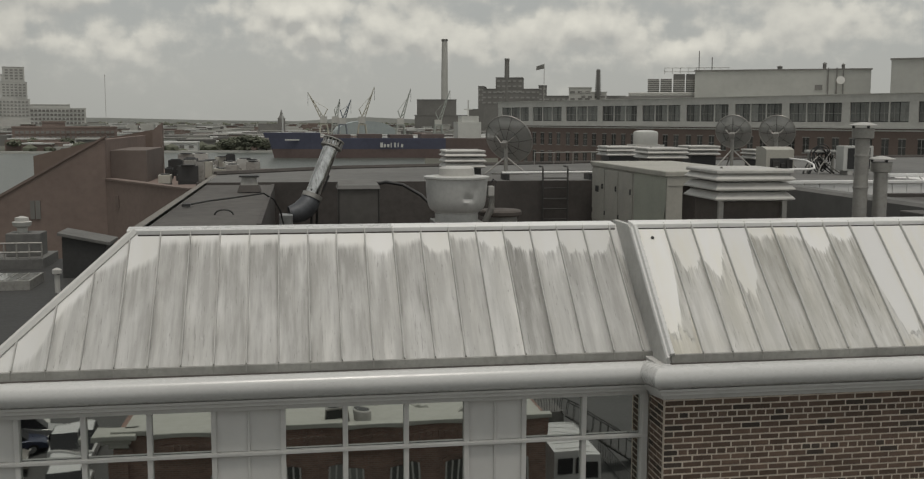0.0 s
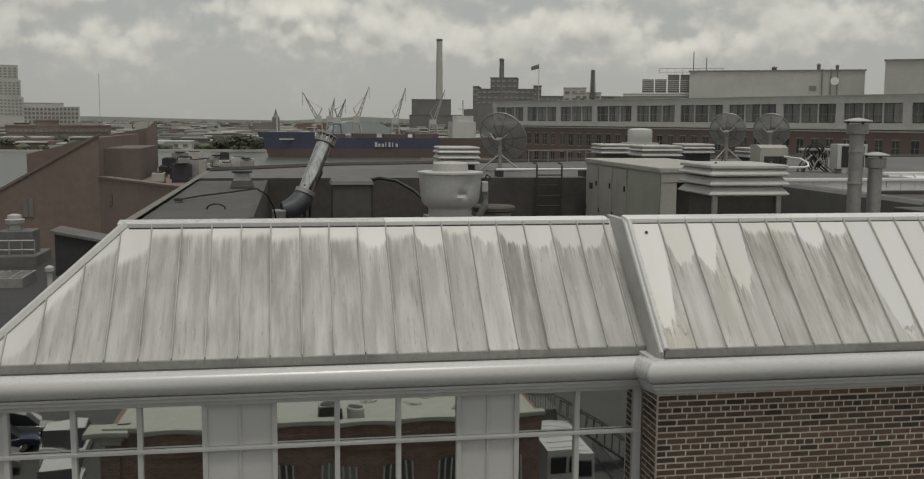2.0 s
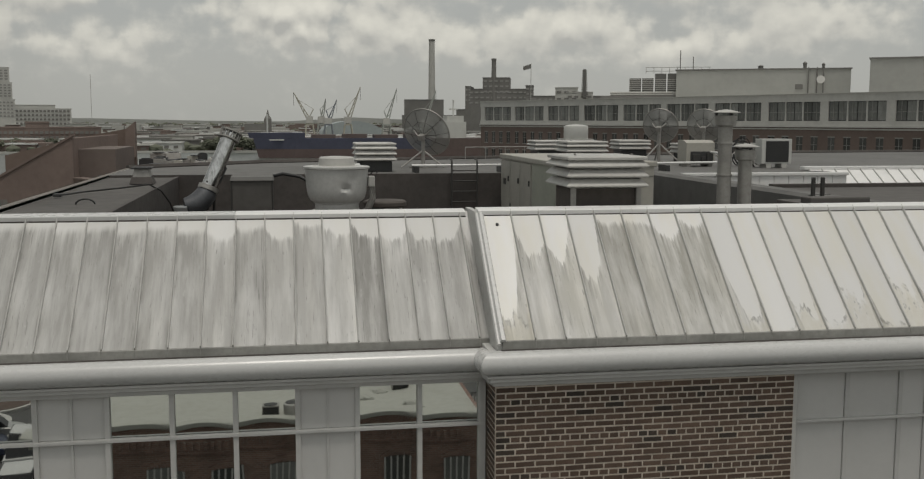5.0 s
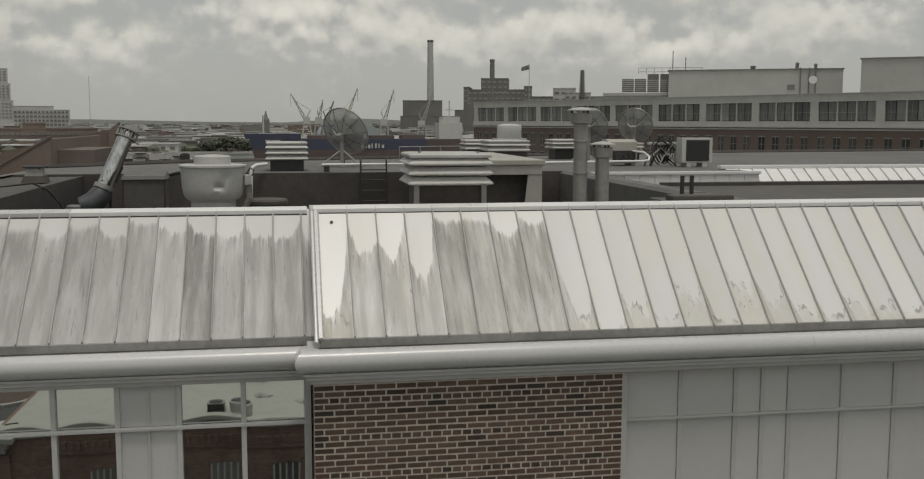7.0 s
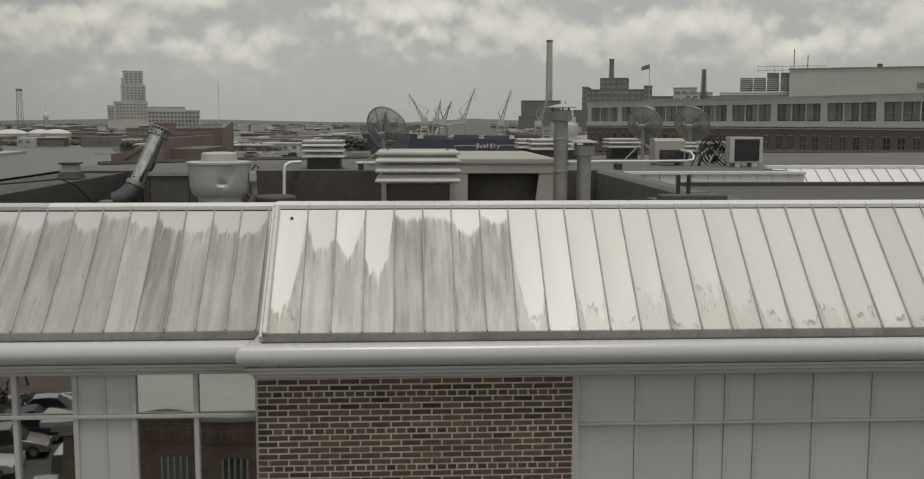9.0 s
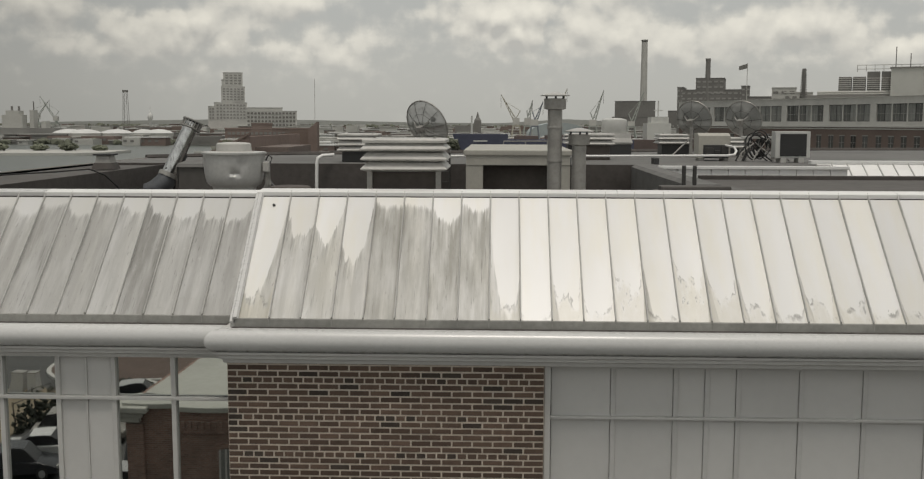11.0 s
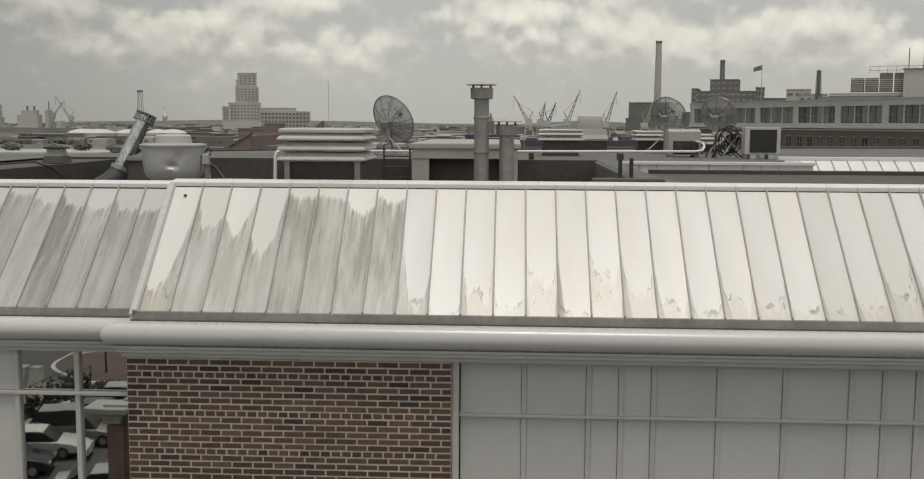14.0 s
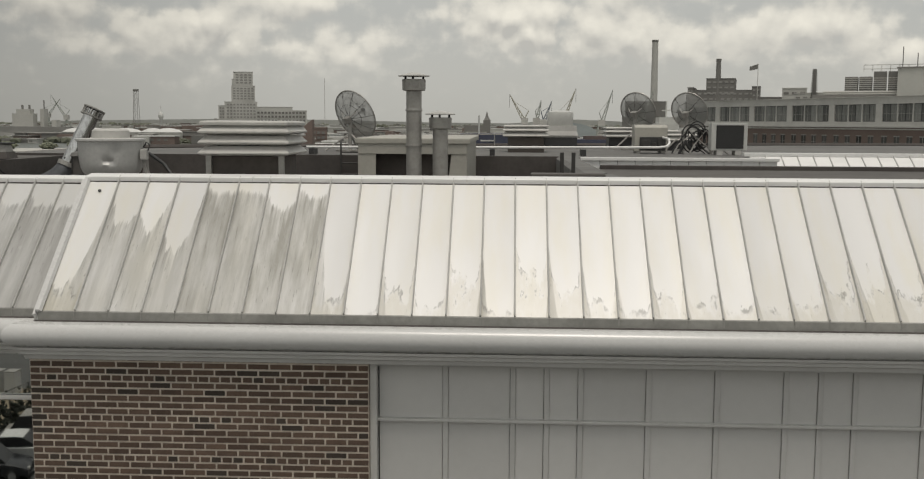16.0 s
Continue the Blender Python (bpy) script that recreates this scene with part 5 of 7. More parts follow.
# twin flues behind the coping
def capped_flue(x, y, top, r, cap_r, label):
    ob = thing("capped_flue", label, "flue", at(x, y, 16.06), "galvanised flues behind the coping")
    h = top - 16.06
    b = B()
    lathe(b, [(r, 0.0), (r, h - 0.16)], 24)
    part("pipe", b, M_GALVD, ob, "", True)
    for q in (0.33, 0.66):
        if h > 0.9:
            b = B()
            lathe(b, [(r + 0.006, h * q), (r + 0.010, h * q + 0.012), (r + 0.006, h * q + 0.03)], 24)
            part("joint_band", b, M_GALVD, ob, "", True)
    b = B()
    lathe(b, [(r, h - 0.19), (cap_r * 0.74, h - 0.18), (cap_r * 0.76, h - 0.06), (cap_r * 0.70, h - 0.055)], 24)
    part("collar", b, M_GALVD, ob, "", True)
    b = B()
    lathe(b, [(cap_r, h - 0.024), (cap_r, h - 0.014), (cap_r * 0.5, h + 0.010), (0.02, h + 0.022)], 28)
    part("rain_cap", b, M_VENT, ob, "pale shallow rain cap", True)
    for a in (0, 120, 240):
        b = B()
        c, s = math.cos(radians(a + 30)) * cap_r * 0.66, math.sin(radians(a + 30)) * cap_r * 0.66
        box(b, c - 0.012, c + 0.012, s - 0.012, s + 0.012, h - 0.07, h - 0.01)
        part("strut", b, M_DARK, ob)
    return ob


capped_flue(3.45, 2.38, 17.29, 0.088, 0.178, "tall weathered galvanised flue with a flat rain cap")
capped_flue(3.75, 2.42, 16.86, 0.088, 0.172, "short weathered galvanised flue with a flat rain cap")

for x in (5.19, 5.33):
    p = thing("stub_post", "short dark square post at the deck edge", "post", at(x, 3.3, 16.06))
    b = B()
    box(b, -0.024, 0.024, -0.024, 0.024, 0.0, 0.33, 0.006)
    part("shaft", b, M_IRON, p)
    b = B()
    box(b, -0.07, 0.07, -0.07, 0.07, 0.0, 0.02, 0.004)
    part("base_plate", b, M_IRON, p)
p = thing("deck_for_posts", "grey membrane pad under the stub posts", "roof pad", at(5.25, 3.2, 15.2))
b = B()
box(b, -0.4, 0.3, -0.45, 0.5, 0.0, 0.86, 0.02)
box(b, -0.45, 0.42, -0.55, -0.28, 0.0, 0.96, 0.02)
part("pad", b, M_MEMB, p)

gr = thing("guard_rail", "low grey pipe guard rail at the roof edge", "railing", at(2.9, 18.2, 16.10, 19))
for i in range(6):
    b = B()
    tube(b, [(0.65 * i, 0, 0), (0.65 * i, 0, 0.33)], 0.014, 6)
    part("post", b, M_GALVD, gr)
b = B()
tube(b, [(0, 0, 0.33), (3.25, 0, 0.33)], 0.016, 6)
part("rail", b, M_GALVD, gr)


# ---------------------------------------------------------------- long warehouse building on the right
def facade_frame(p, q):
    """Pose whose x runs along a facade from p to q and whose y points into the building."""
    d = Vector((q[0] - p[0], q[1] - p[1], 0))
    return pose(p[0], p[1], 0, 0, 0, math.degrees(math.atan2(d.y, d.x))), d.length


LA, LB = (50.8, 265.0), (127.0, 97.0)
fm, flen = facade_frame(LA, LB)
wh = thing("warehouse_building", "long red-brick warehouse with a pale concrete top floor", "building", fm)
DEEP = 46.0
b = B()
box(b, 0, flen, 0, DEEP, 0, 16.6)
part("brick_wall", b, M_FARBRICK, wh, "red-brown brick wall")
b = B()
box(b, 0.3, flen - 0.3, 0.35, DEEP - 0.3, 16.6, 21.4)
part("top_floor_wall", b, M_PLASTIC, wh)
for z0, z1, o in ((20.9, 22.3, 0.0), (16.5, 17.35, -0.1), (22.3, 22.45, -0.12), (16.15, 16.5, -0.35), (15.7, 15.95, -0.15)):
    b = B()
    box(b, -0.2, flen + 0.2, o, DEEP if z0 > 20 else 0.7, z0, z1)
    part("cornice_band", b, M_STONE, wh, "pale concrete band")
BAY = 13.6
nb = int(flen / BAY)
pil = B()
box(pil, -0.85, 0.85, 0.0, 0.6, 17.3, 20.95)
pil_me = mesh_of("pier", pil, M_STONE)
post = B()
box(post, -0.14, 0.14, 0.12, 0.5, 17.3, 20.95)
post_me = mesh_of("mullion", post, M_STONE)
win = B()
box(win, 0, 1.78, 0.28, 0.34, 17.5, 20.8)
win_me = mesh_of("window", win, M_WINDOW)
bar = B()
box(bar, 0, 1.78, 0.22, 0.30, 18.9, 18.98)
box(bar, 0.85, 0.93, 0.22, 0.30, 17.5, 20.8)
bar_me = mesh_of("glazing_bar", bar, M_FRAME)
loww = B()
box(loww, 0.2, 1.6, -0.03, 0.1, 11.5, 14.3)
loww_me = mesh_of("window", loww, M_LOWGLASS)
lowf = B()
box(lowf, 0.1, 1.7, -0.08, 0.0, 14.3, 14.5)
box(lowf, 0.1, 1.7, -0.12, 0.0, 11.3, 11.5)
box(lowf, 0.86, 0.94, -0.06, 0.0, 11.5, 14.3)
box(lowf, 0.2, 1.6, -0.06, 0.0, 12.9, 12.97)
lowf_me = mesh_of("window_frame", lowf, M_FRAME)
for i in range(nb + 1):
    x = 0.9 + BAY * i
    piece("pier", pil_me, wh, pose(x, 0, 0))
    for j in range(6):
        xw = x + 1.0 + j * 1.98
        if xw + 2 > flen:
            break
        w = piece("window", win_me, wh, pose(xw, 0, 0))
        piece("glazing_bar", bar_me, w, pose(0, 0, 0))
        if j % 2 == 1:
            piece("mullion", post_me, wh, pose(xw + 1.88, 0, 0))
    for j in range(4):
        xw = x + 0.9 + j * 3.3
        if xw + 2 > flen:
            break
        for dz in (0.0, -4.6):
            w = piece("window", loww_me, wh, pose(xw, 0, dz))
            piece("window_frame", lowf_me, w, pose(0, 0, 0))
b = B()
box(b, 1, flen - 1, 1, DEEP - 1, 22.3, 22.36)
part("roof", b, M_MEMB2, wh)


def pushed(p, q, k):
    """Frame of a roof block moved k times as far from the street, and as much larger."""
    o = Vector((-3.7, -9.6))
    p2, q2 = o + (Vector(p) - o) * k, o + (Vector(q) - o) * k
    m, _ = facade_frame(p2, q2)
    return m @ Matrix.Translation((0, 0, 17.3 * (1 - k))) @ Matrix.Diagonal((k, k, k, 1))


# blocks on the roof: places along the facade and behind it
ph = thing("penthouse", "plain grey-green clad rooftop penthouse", "rooftop block", pushed((76.7, 189.8), (107.0, 174.9), 1.2))
b = B()
box(b, 0, 33.5, 0, 14, 21.0, 27.55)
part("wall", b, plain("penthouse_cladding", (0.40, 0.402, 0.375), 0.7, amount=0.2, big=0.15, fine=1, bump=0.0), ph)
b = B()
box(b, -0.2, 33.7, -0.2, 14.2, 27.5, 27.75)
part("coping", b, M_HAZYD, ph)
for x, w, h in ((16.5, 0.5, 0.9), (25.0, 0.35, 1.5), (28.5, 0.3, 1.2)):
    b = B()
    lathe(b, [(w, 27.7), (w, 27.7 + h * 0.7), (w * 1.4, 27.7 + h * 0.75), (0.05, 27.7 + h)], 10, (x, 3, 0))
    part("vent_pipe", b, M_HAZYD, ph)
for x in (0.6, 3.2):
    b = B()
    tube(b, [(x, 2, 27.6), (x, 2, 32.0 - 0.5 * x)], 0.09, 6)
    part("antenna", b, M_HAZYD, ph)
b = B()
box(b, 23.2, 24.6, -0.12, 0.0, 23.6, 24.6)
part("hatch", b, M_HAZYD, ph)
for x in (25.6, 27.2, 28.4):
    b = B()
    tube(b, [(x, -0.3, 22.4), (x, -0.3, 27.9)], 0.12, 6)
    part("riser_pipe", b, M_HAZYD, ph)
b = B()
lathe(b, [(0.05, 0), (0.75, 0.25), (0.8, 0.3)], 16)
b.transform(Matrix.Translation((27.9, -0.8, 25.4)) @ Euler((radians(75), 0, 0)).to_matrix().to_4x4())
part("small_dish", b, M_STONE, ph)

ph2 = thing("penthouse", "tall plain grey rooftop block", "rooftop block", pushed((96.5, 151.8), (112.0, 141.0), 1.22))
b = B()
box(b, 0, 26, 0, 16, 21.0, 28.0)
part("wall", b, plain("penthouse_cladding", (0.35, 0.352, 0.33), 0.7, amount=0.2, big=0.15, fine=1, bump=0.0), ph2)
b = B()
box(b, -0.2, 26.2, -0.2, 16.2, 27.9, 28.15)
part("coping", b, M_HAZYD, ph2)

ct = thing("cooling_plant", "dark louvred cooling plant with pipe racks on a roof", "cooling plant", pushed((71.2, 202.6), (80.5, 199.1), 1.16))
for i in range(4):
    b = B()
    box(b, 2.7 * i, 2.7 * i + 2.4, 0, 5, 23.2 + 0.3 * (i > 1), 26.4 + 1.0 * (i > 1))
    u = part("louvred_box", b, M_HAZYD, ct)
    for j in range(7):
        b = B()
        box(b, 2.7 * i, 2.7 * i + 2.4, -0.15, 0, 23.5 + 0.42 * j, 23.65 + 0.42 * j)
        part("slat", b, M_HAZY, u)
for z in (27.9, 28.7):
    b = B()
    tube(b, [(3.5, -0.3, z), (17, -0.3, z)], 0.07, 6)
    part("guard_rail", b, M_HAZY, ct)
for i in range(9):
    b = B()
    tube(b, [(3.5 + 1.65 * i, -0.3, 27.4), (3.5 + 1.65 * i, -0.3, 28.75)], 0.06, 6)
    part("guard_post", b, M_HAZY, ct)
for z in (22.9, 23.3):
    b = B()
    tube(b, [(-4, -1, z), (11, -1, z)], 0.22, 8)
    part("pipe", b, M_HAZY, ct)
b = B()
box(b, -6, 12, -1.5, 6, 21.2, 22.7)
part("platform", b, M_HAZYD, ct)


# ---------------------------------------------------------------- distant landmarks
def stack(x, y, z1, r0, r1, label, mat, z0=0.0):
    ob = thing("chimney_stack", label, "chimney", at(x, y, 0))
    b = B()
    lathe(b, [(r0, z0), (r1, z1 - 3)], 20)
    part("shaft", b, mat, ob, "", True)
    b = B()
    lathe(b, [(r1 * 1.05, z1 - 3), (r1 * 1.12, z1 - 2), (r1 * 1.12, z1)], 20)
    part("rim", b, M_HAZYD, ob, "dark rim")
    return ob


stack(210.5, 1475, 135, 5.6, 4.2, "tall pale concrete power-station chimney with a dark rim", M_HAZY)
stack(239.3, 1165.5, 89.5, 3.4, 2.6, "round brick factory chimney behind a stepped roof", M_HAZYD, 40)


def block(name, label, cat, p, q, depth, tiers, mat, rows=0, wmat=None, cols=8, zones=()):
    """A block between two plan points; tiers are (start, end, height) as shares of its length and metres, each on the ground."""
    m, ln = facade_frame(p, q)
    ob = thing(name, label, cat, m)
    for n_t, (a, c, h) in enumerate(tiers):
        fwd = 0.15 * n_t
        b = B()
        box(b, a * ln, c * ln, -fwd, depth + fwd, 0, h)
        wl = part("wall", b, mat, ob)
        b = B()
        box(b, a * ln - 0.3, c * ln + 0.3, -0.3 - fwd, depth + 0.3 + fwd, h, h + 0.8)
        part("roof", b, mat, ob)
        for r in range(rows):
            z = h - 4.5 - r * 6.0
            if z < 12:
                break
            n = max(2, int(cols * (c - a)))
            for i in range(n):
                wd = (c - a) * ln / n
                b = B()
                box(b, a * ln + wd * (i + 0.2), a * ln + wd * (i + 0.8), -0.4 - fwd, -fwd, z, z + 1.9)
                part("window", b, wmat or M_WINDOW, wl)
    for a, c, z0, z1, nr, nc in zones:
        for r in range(nr):
            for i in range(nc):
                wd, ht = (c - a) * ln / nc, (z1 - z0) / nr
                b = B()
                box(b, a * ln + wd * (i + 0.18), a * ln + wd * (i + 0.82), -0.9, 0.0, z0 + ht * (r + 0.25), z0 + ht * (r + 0.75))
                part("window", b, wmat or M_WINDOW, ob)
    return ob


block("power_station", "dark boxy power station beside the chimney", "power station", (164.7, 1430.6), (219.9, 1423), 40, [(0, 1, 46.5)], M_HAZYD)
block("power_station_annex", "dark stepped annex of the power station", "factory", (150, 1330), (250, 1310), 40, [(0, 0.7, 24), (0.7, 1, 32)], M_HAZYD)
block("brick_factory", "large dark stepped brick factory with rows of windows", "factory", (192, 1174.6), (372, 1130.6), 60, [(0.10, 0.48, 54), (0.19, 0.36, 67), (0.08, 0.115, 57), (0.46, 0.51, 58), (0.5, 1.0, 46)], M_HAZYD, 3, M_HAZYM, 30)
block("white_factory", "small pale block beyond the warehouse", "factory", (231.2, 859.2), (262.5, 850.1), 20, [(0, 0.6, 46), (0.3, 1.0, 42)], M_HAZY, 2, M_HAZYD, 6)
tw = thing("process_tower", "thin dark lattice process tower", "tower", at(255.4, 852.3, 0))
b = B()
for i in range(12):
    s = 2.4 - 0.08 * i
    box(b, -s, s, -s, s, 38 + 2 * i, 39.2 + 2 * i)
box(b, -1.2, 1.2, -1.2, 1.2, 0, 62)
part("shaft", b, M_HAZYD, tw)
fl = thing("flagpole", "white flagpole with a flying flag", "flagpole", at(269.6, 1107.4, 0))
b = B()
tube(b, [(0, 0, 0), (0, 0, 81)], 0.35, 6)
part("pole", b, M_HAZY, fl)
b = B()
loft(b, [[(0, 0, 80.5), (0, 0.2, 80.5), (0, 0.2, 75.5), (0, 0, 75.5)], [(-5, 0.8, 79.0), (-5, 1.0, 79.0), (-5, 1.0, 74.2), (-5, 0.8, 74.2)], [(-9, 0, 77.6), (-9, 0.2, 77.6), (-9, 0.2, 73.4), (-9, 0, 73.4)]])
part("flag", b, M_HAZYD, fl)

block("stepped_tower", "pale stepped residential tower by the water", "tower block", (-383, 1336), (-334, 1349), 26, [(0, 0.37, 37), (0.16, 1.0, 42), (0.34, 0.95, 63), (0.40, 0.90, 81.5), (0.36, 0.62, 72)], M_TOWER, wmat=M_HAZYM, zones=((0.44, 0.88, 66, 80, 4, 4), (0.37, 0.93, 45, 62, 5, 6), (0.20, 0.97, 20, 41, 5, 9), (0.02, 0.16, 20, 36, 4, 2)))
block("office_block", "long low grey office block beside the tower", "office building", (-336, 1348.4), (-270, 1363), 26, [(0, 1, 31), (0.0, 0.72, 35.5)], M_TOWER, wmat=M_HAZYD, zones=((0.02, 0.98, 10, 31, 4, 14),))
block("brick_mill", "long low brown brick mill on the far quay", "mill", (-163, 603), (-108, 616), 18, [(0, 1, 12.5), (0.28, 0.5, 15.5)], M_FARBRICK2, wmat=M_HAZYD, zones=((0.02, 0.98, 2.5, 11.5, 3, 20),))
ms = thing("radio_mast", "very thin distant radio mast", "mast", at(-246.5, 1369, 0))
b = B()
tube(b, [(0, 0, 0), (0, 0, 75)], 0.32, 5)
part("shaft", b, M_HAZY, ms)


def lattice_tower(x, y, h, w, label):
    ob = thing("lattice_tower", label, "tower", at(x, y, 0))
    for sx, sy in ((-1, -1), (1, -1), (1, 1), (-1, 1)):
        b = B()
        tube(b, [(sx * w, sy * w, 0), (sx * w * 0.6, sy * w * 0.6, h)], 0.26, 5)
        part("leg", b, M_HAZYD, ob)
    n = 8
    for i in range(n):
        z0, z1 = h * i / n, h * (i + 1) / n
        a0, a1 = w * (1 - 0.4 * i / n), w * (1 - 0.4 * (i + 1) / n)
        b = B()
        tube(b, [(-a0, -a0, z0), (a1, -a1, z1)], 0.16, 4)
        part("brace", b, M_HAZYD, ob)
        b = B()
        tube(b, [(a0, -a0, z0), (-a1, -a1, z1)], 0.16, 4)
        part("brace", b, M_HAZYD, ob)
    b = B()
    box(b, -w * 0.8, w * 0.8, -w * 0.8, w * 0.8, h, h + 2.5)
    part("head", b, M_HAZYD, ob)
    return ob


lattice_tower(-447, 1209.5, 52, 3.4, "grey lattice tower on the far shore")
mo = thing("white_spire", "small white domed spire among trees", "spire", at(-485.8, 1408, 0))
b = B()
lathe(b, [(2.2, 0), (2.2, 19), (3.4, 21), (3.8, 25), (2.4, 28), (0.7, 30), (0.4, 37)], 16)
part("shaft", b, M_TANK, mo, "", True)
sp = thing("church_spire", "dark distant church spire", "church", at(-18, 990, 0))
b = B()
box(b, -3.5, 3.5, -3.5, 3.5, 0, 19)
part("tower", b, M_HAZYD, sp)
b = B()
lathe(b, [(3.4, 19), (1.6, 22), (0.2, 27.5)], 8)
part("spire", b, M_HAZYD, sp)
b = B()
box(b, -22, -3, -5, 5, 0, 14)
part("nave", b, M_HAZYD, sp)

for x, y, r in ((-312, 757, 12), (-291, 766, 12), (-272, 772, 9), (-262, 777, 11), (-330, 770, 12)):
    tk = thing("storage_tank", "white cylindrical storage tank with a domed roof", "storage tank", at(x, y, 0), "storage tanks on the shore")
    b = B()
    lathe(b, [(r, 0), (r, 8.0)], 28)
    part("shell", b, M_HAZY, tk, "", True)
    b = B()
    lathe(b, [(r * 1.02, 8.0), (r * 0.8, 9.6), (r * 0.4, 10.8), (0.2, 11.2)], 28)
    part("dome", b, M_TANK, tk, "white domed roof", True)


# ---------------------------------------------------------------- ship and cranes
ship = thing("cargo_ship", "moored cargo ship with a blue hull and rusty red underside", "ship", at(-17, 470.5, 0))
LEN = 118.0


def hull_band(z0, z1, x0, x1, material, name, label):
    b = B()
    secs = []
    for i in range(15):
        q = i / 14
        x = x0 + (x1 - x0) * q
        f0 = min(1.0, max(0.03, (x + 3.0) / 22)) ** 0.6
        ring = []
        for z in (z0, (z0 + z1) / 2, z1):
            ring.append((x - 0.32 * z * max(0, 1 - x / 16) * 1.0, -8.5 * f0 * (0.92 + 0.08 * z / 11), z))
        for z in (z1, (z0 + z1) / 2, z0):
            ring.append((x - 0.32 * z * max(0, 1 - x / 16) * 1.0, 8.5 * f0, z))
        secs.append(ring)
    loft(b, secs)
    return part(name, b, material, ship, label)


hull_band(0.0, 4.2, 3.0, LEN, M_RED, "boot", "rusty red lower hull")
hull_band(4.2, 9.2, 3.0, 82, M_BLUE, "topside", "blue painted topside")
hull_band(4.2, 9.2, 82, LEN, M_HULLB, "aft_topside", "rust-brown topside")
hull_band(9.2, 11.6, 1.5, 24, M_BLUE, "forecastle", "blue raised bow")
# hull lettering as a plain white bar
for q, (w, h) in enumerate(((1.2, 2.2), (1.0, 1.5), (1.0, 1.5), (0.5, 2.1), (0.8, 2.2), (0.5, 2.1), (1.0, 1.5))):
    b = B()
    box(b, 51.4 + 1.6 * q, 51.4 + 1.6 * q + w, -8.62, -8.50, 5.0, 5.0 + h)
    part("letter_bar", b, M_SHIPW, ship, "plain white hull lettering bar")
b = B()
box(b, 8.0, 14.5, -7.7, -7.1, 8.1, 8.7)
part("name_bar", b, M_SHIPW, ship)
b = B()
box(b, 88, 99, -7, 7, 9.2, 16.8)
box(b, 90, 98, -6, 6, 16.8, 19.6)
part("superstructure", b, M_SHIPW, ship, "white superstructure")
b = B()
tube(b, [(94, 0, 19), (94, 0, 27)], 0.35, 6)
box(b, 92, 96, -0.3, 0.3, 22.5, 23.0)
part("mast", b, M_SHIPW, ship)
b = B()
tube(b, [(7, 0, 11), (7, 0, 20)], 0.4, 6)
part("fore_mast", b, M_SHIPW, ship)
for i in range(4):
    b = B()
    box(b, 27 + 14.5 * i, 38 + 14.5 * i, -6, 6, 9.2, 10.8 + 0.3 * (i % 2))
    part("hatch_cover", b, M_HULLB, ship)


def jib_crane(x, y, base, tx, tz, material, label, h=14.0):
    """Dock crane: portal, tower, cab and a latticed jib from the tower to a tip offset tx sideways and tz up."""
    ob = thing("dock_crane", label, "crane", at(x, y, 0), "dock cranes")
    for sx, sy in ((-1, -1), (1, -1), (1, 1), (-1, 1)):
        b = B()
        tube(b, [(sx * 4, sy * 4, 0), (sx * 2.2, sy * 2.2, h)], 0.5, 6)
        part("leg", b, material, ob)
    b = B()
    box(b, -2.6, 2.6, -2.6, 2.6, h, h + 1)
    lathe(b, [(1.5, h), (1.2, base)], 10)
    part("tower", b, material, ob)
    b = B()
    box(b, -2.4, 2.2, -2, 2, base - 4.5, base)
    part("machine_house", b, M_HAZY, ob)
    p, q = Vector((0, -1, base - 3)), Vector((tx, -1, tz))
    up = Vector((0, 0, 1)).cross((q - p).normalized()).cross((q - p).normalized()) * -1
    side = (q - p).normalized().cross(Vector((0, 1, 0)))
    for s in (-1, 1):
        b = B()
        tube(b, [p + side * 1.1 * s, q], [0.42, 0.22], 5)
        part("jib_chord", b, material, ob)
    for i in range(7):
        a, c = i / 7, (i + 1) / 7
        b = B()
        tube(b, [p.lerp(q, a) + side * 1.1 * (1 - a), p.lerp(q, c) - side * 1.1 * (1 - c)], 0.2, 4)
        part("jib_brace", b, material, ob)
    b = B()
    top = Vector((-0.25 * tx, -1, base + 5))
    tube(b, [(0, -1, base), top], 0.35, 5)
    tube(b, [top, p.lerp(q, 0.75)], 0.13, 4)
    part("stay", b, material, ob)
    b = B()
    tube(b, [q, q - Vector((0, 0, 9))], 0.1, 4)
    part("hoist_rope", b, M_IRON, ob)
    return ob


jib_crane(14.6, 690, 20.0, -10.5, 36.0, M_CRANEY, "cream dock crane with its jib reaching out")
jib_crane(22.5, 690, 20.0, 3.0, 32.0, M_CRANE, "grey dock crane with a steep jib")
jib_crane(26.5, 672, 19.0, 5.5, 31.0, M_CRANEB, "blue-grey dock crane with a steep jib")
jib_crane(40.4, 689, 20.0, 8.5, 40.0, M_CRANEY, "cream dock crane with a raised jib")
jib_crane(66.4, 687, 19.0, 7.0, 39.0, M_CRANE, "grey dock crane with a raised jib")
jib_crane(92.0, 684, 18.0, 8.0, 38.0, M_CRANE, "pale dock crane beside the ship")
jib_crane(-439, 996, 22.0, -15.0, 42.0, M_CRANE, "distant grey crane with crossed jib")
jib_crane(-455, 990, 24.0, 13.0, 38.0, M_CRANE, "distant grey crane with a low jib")
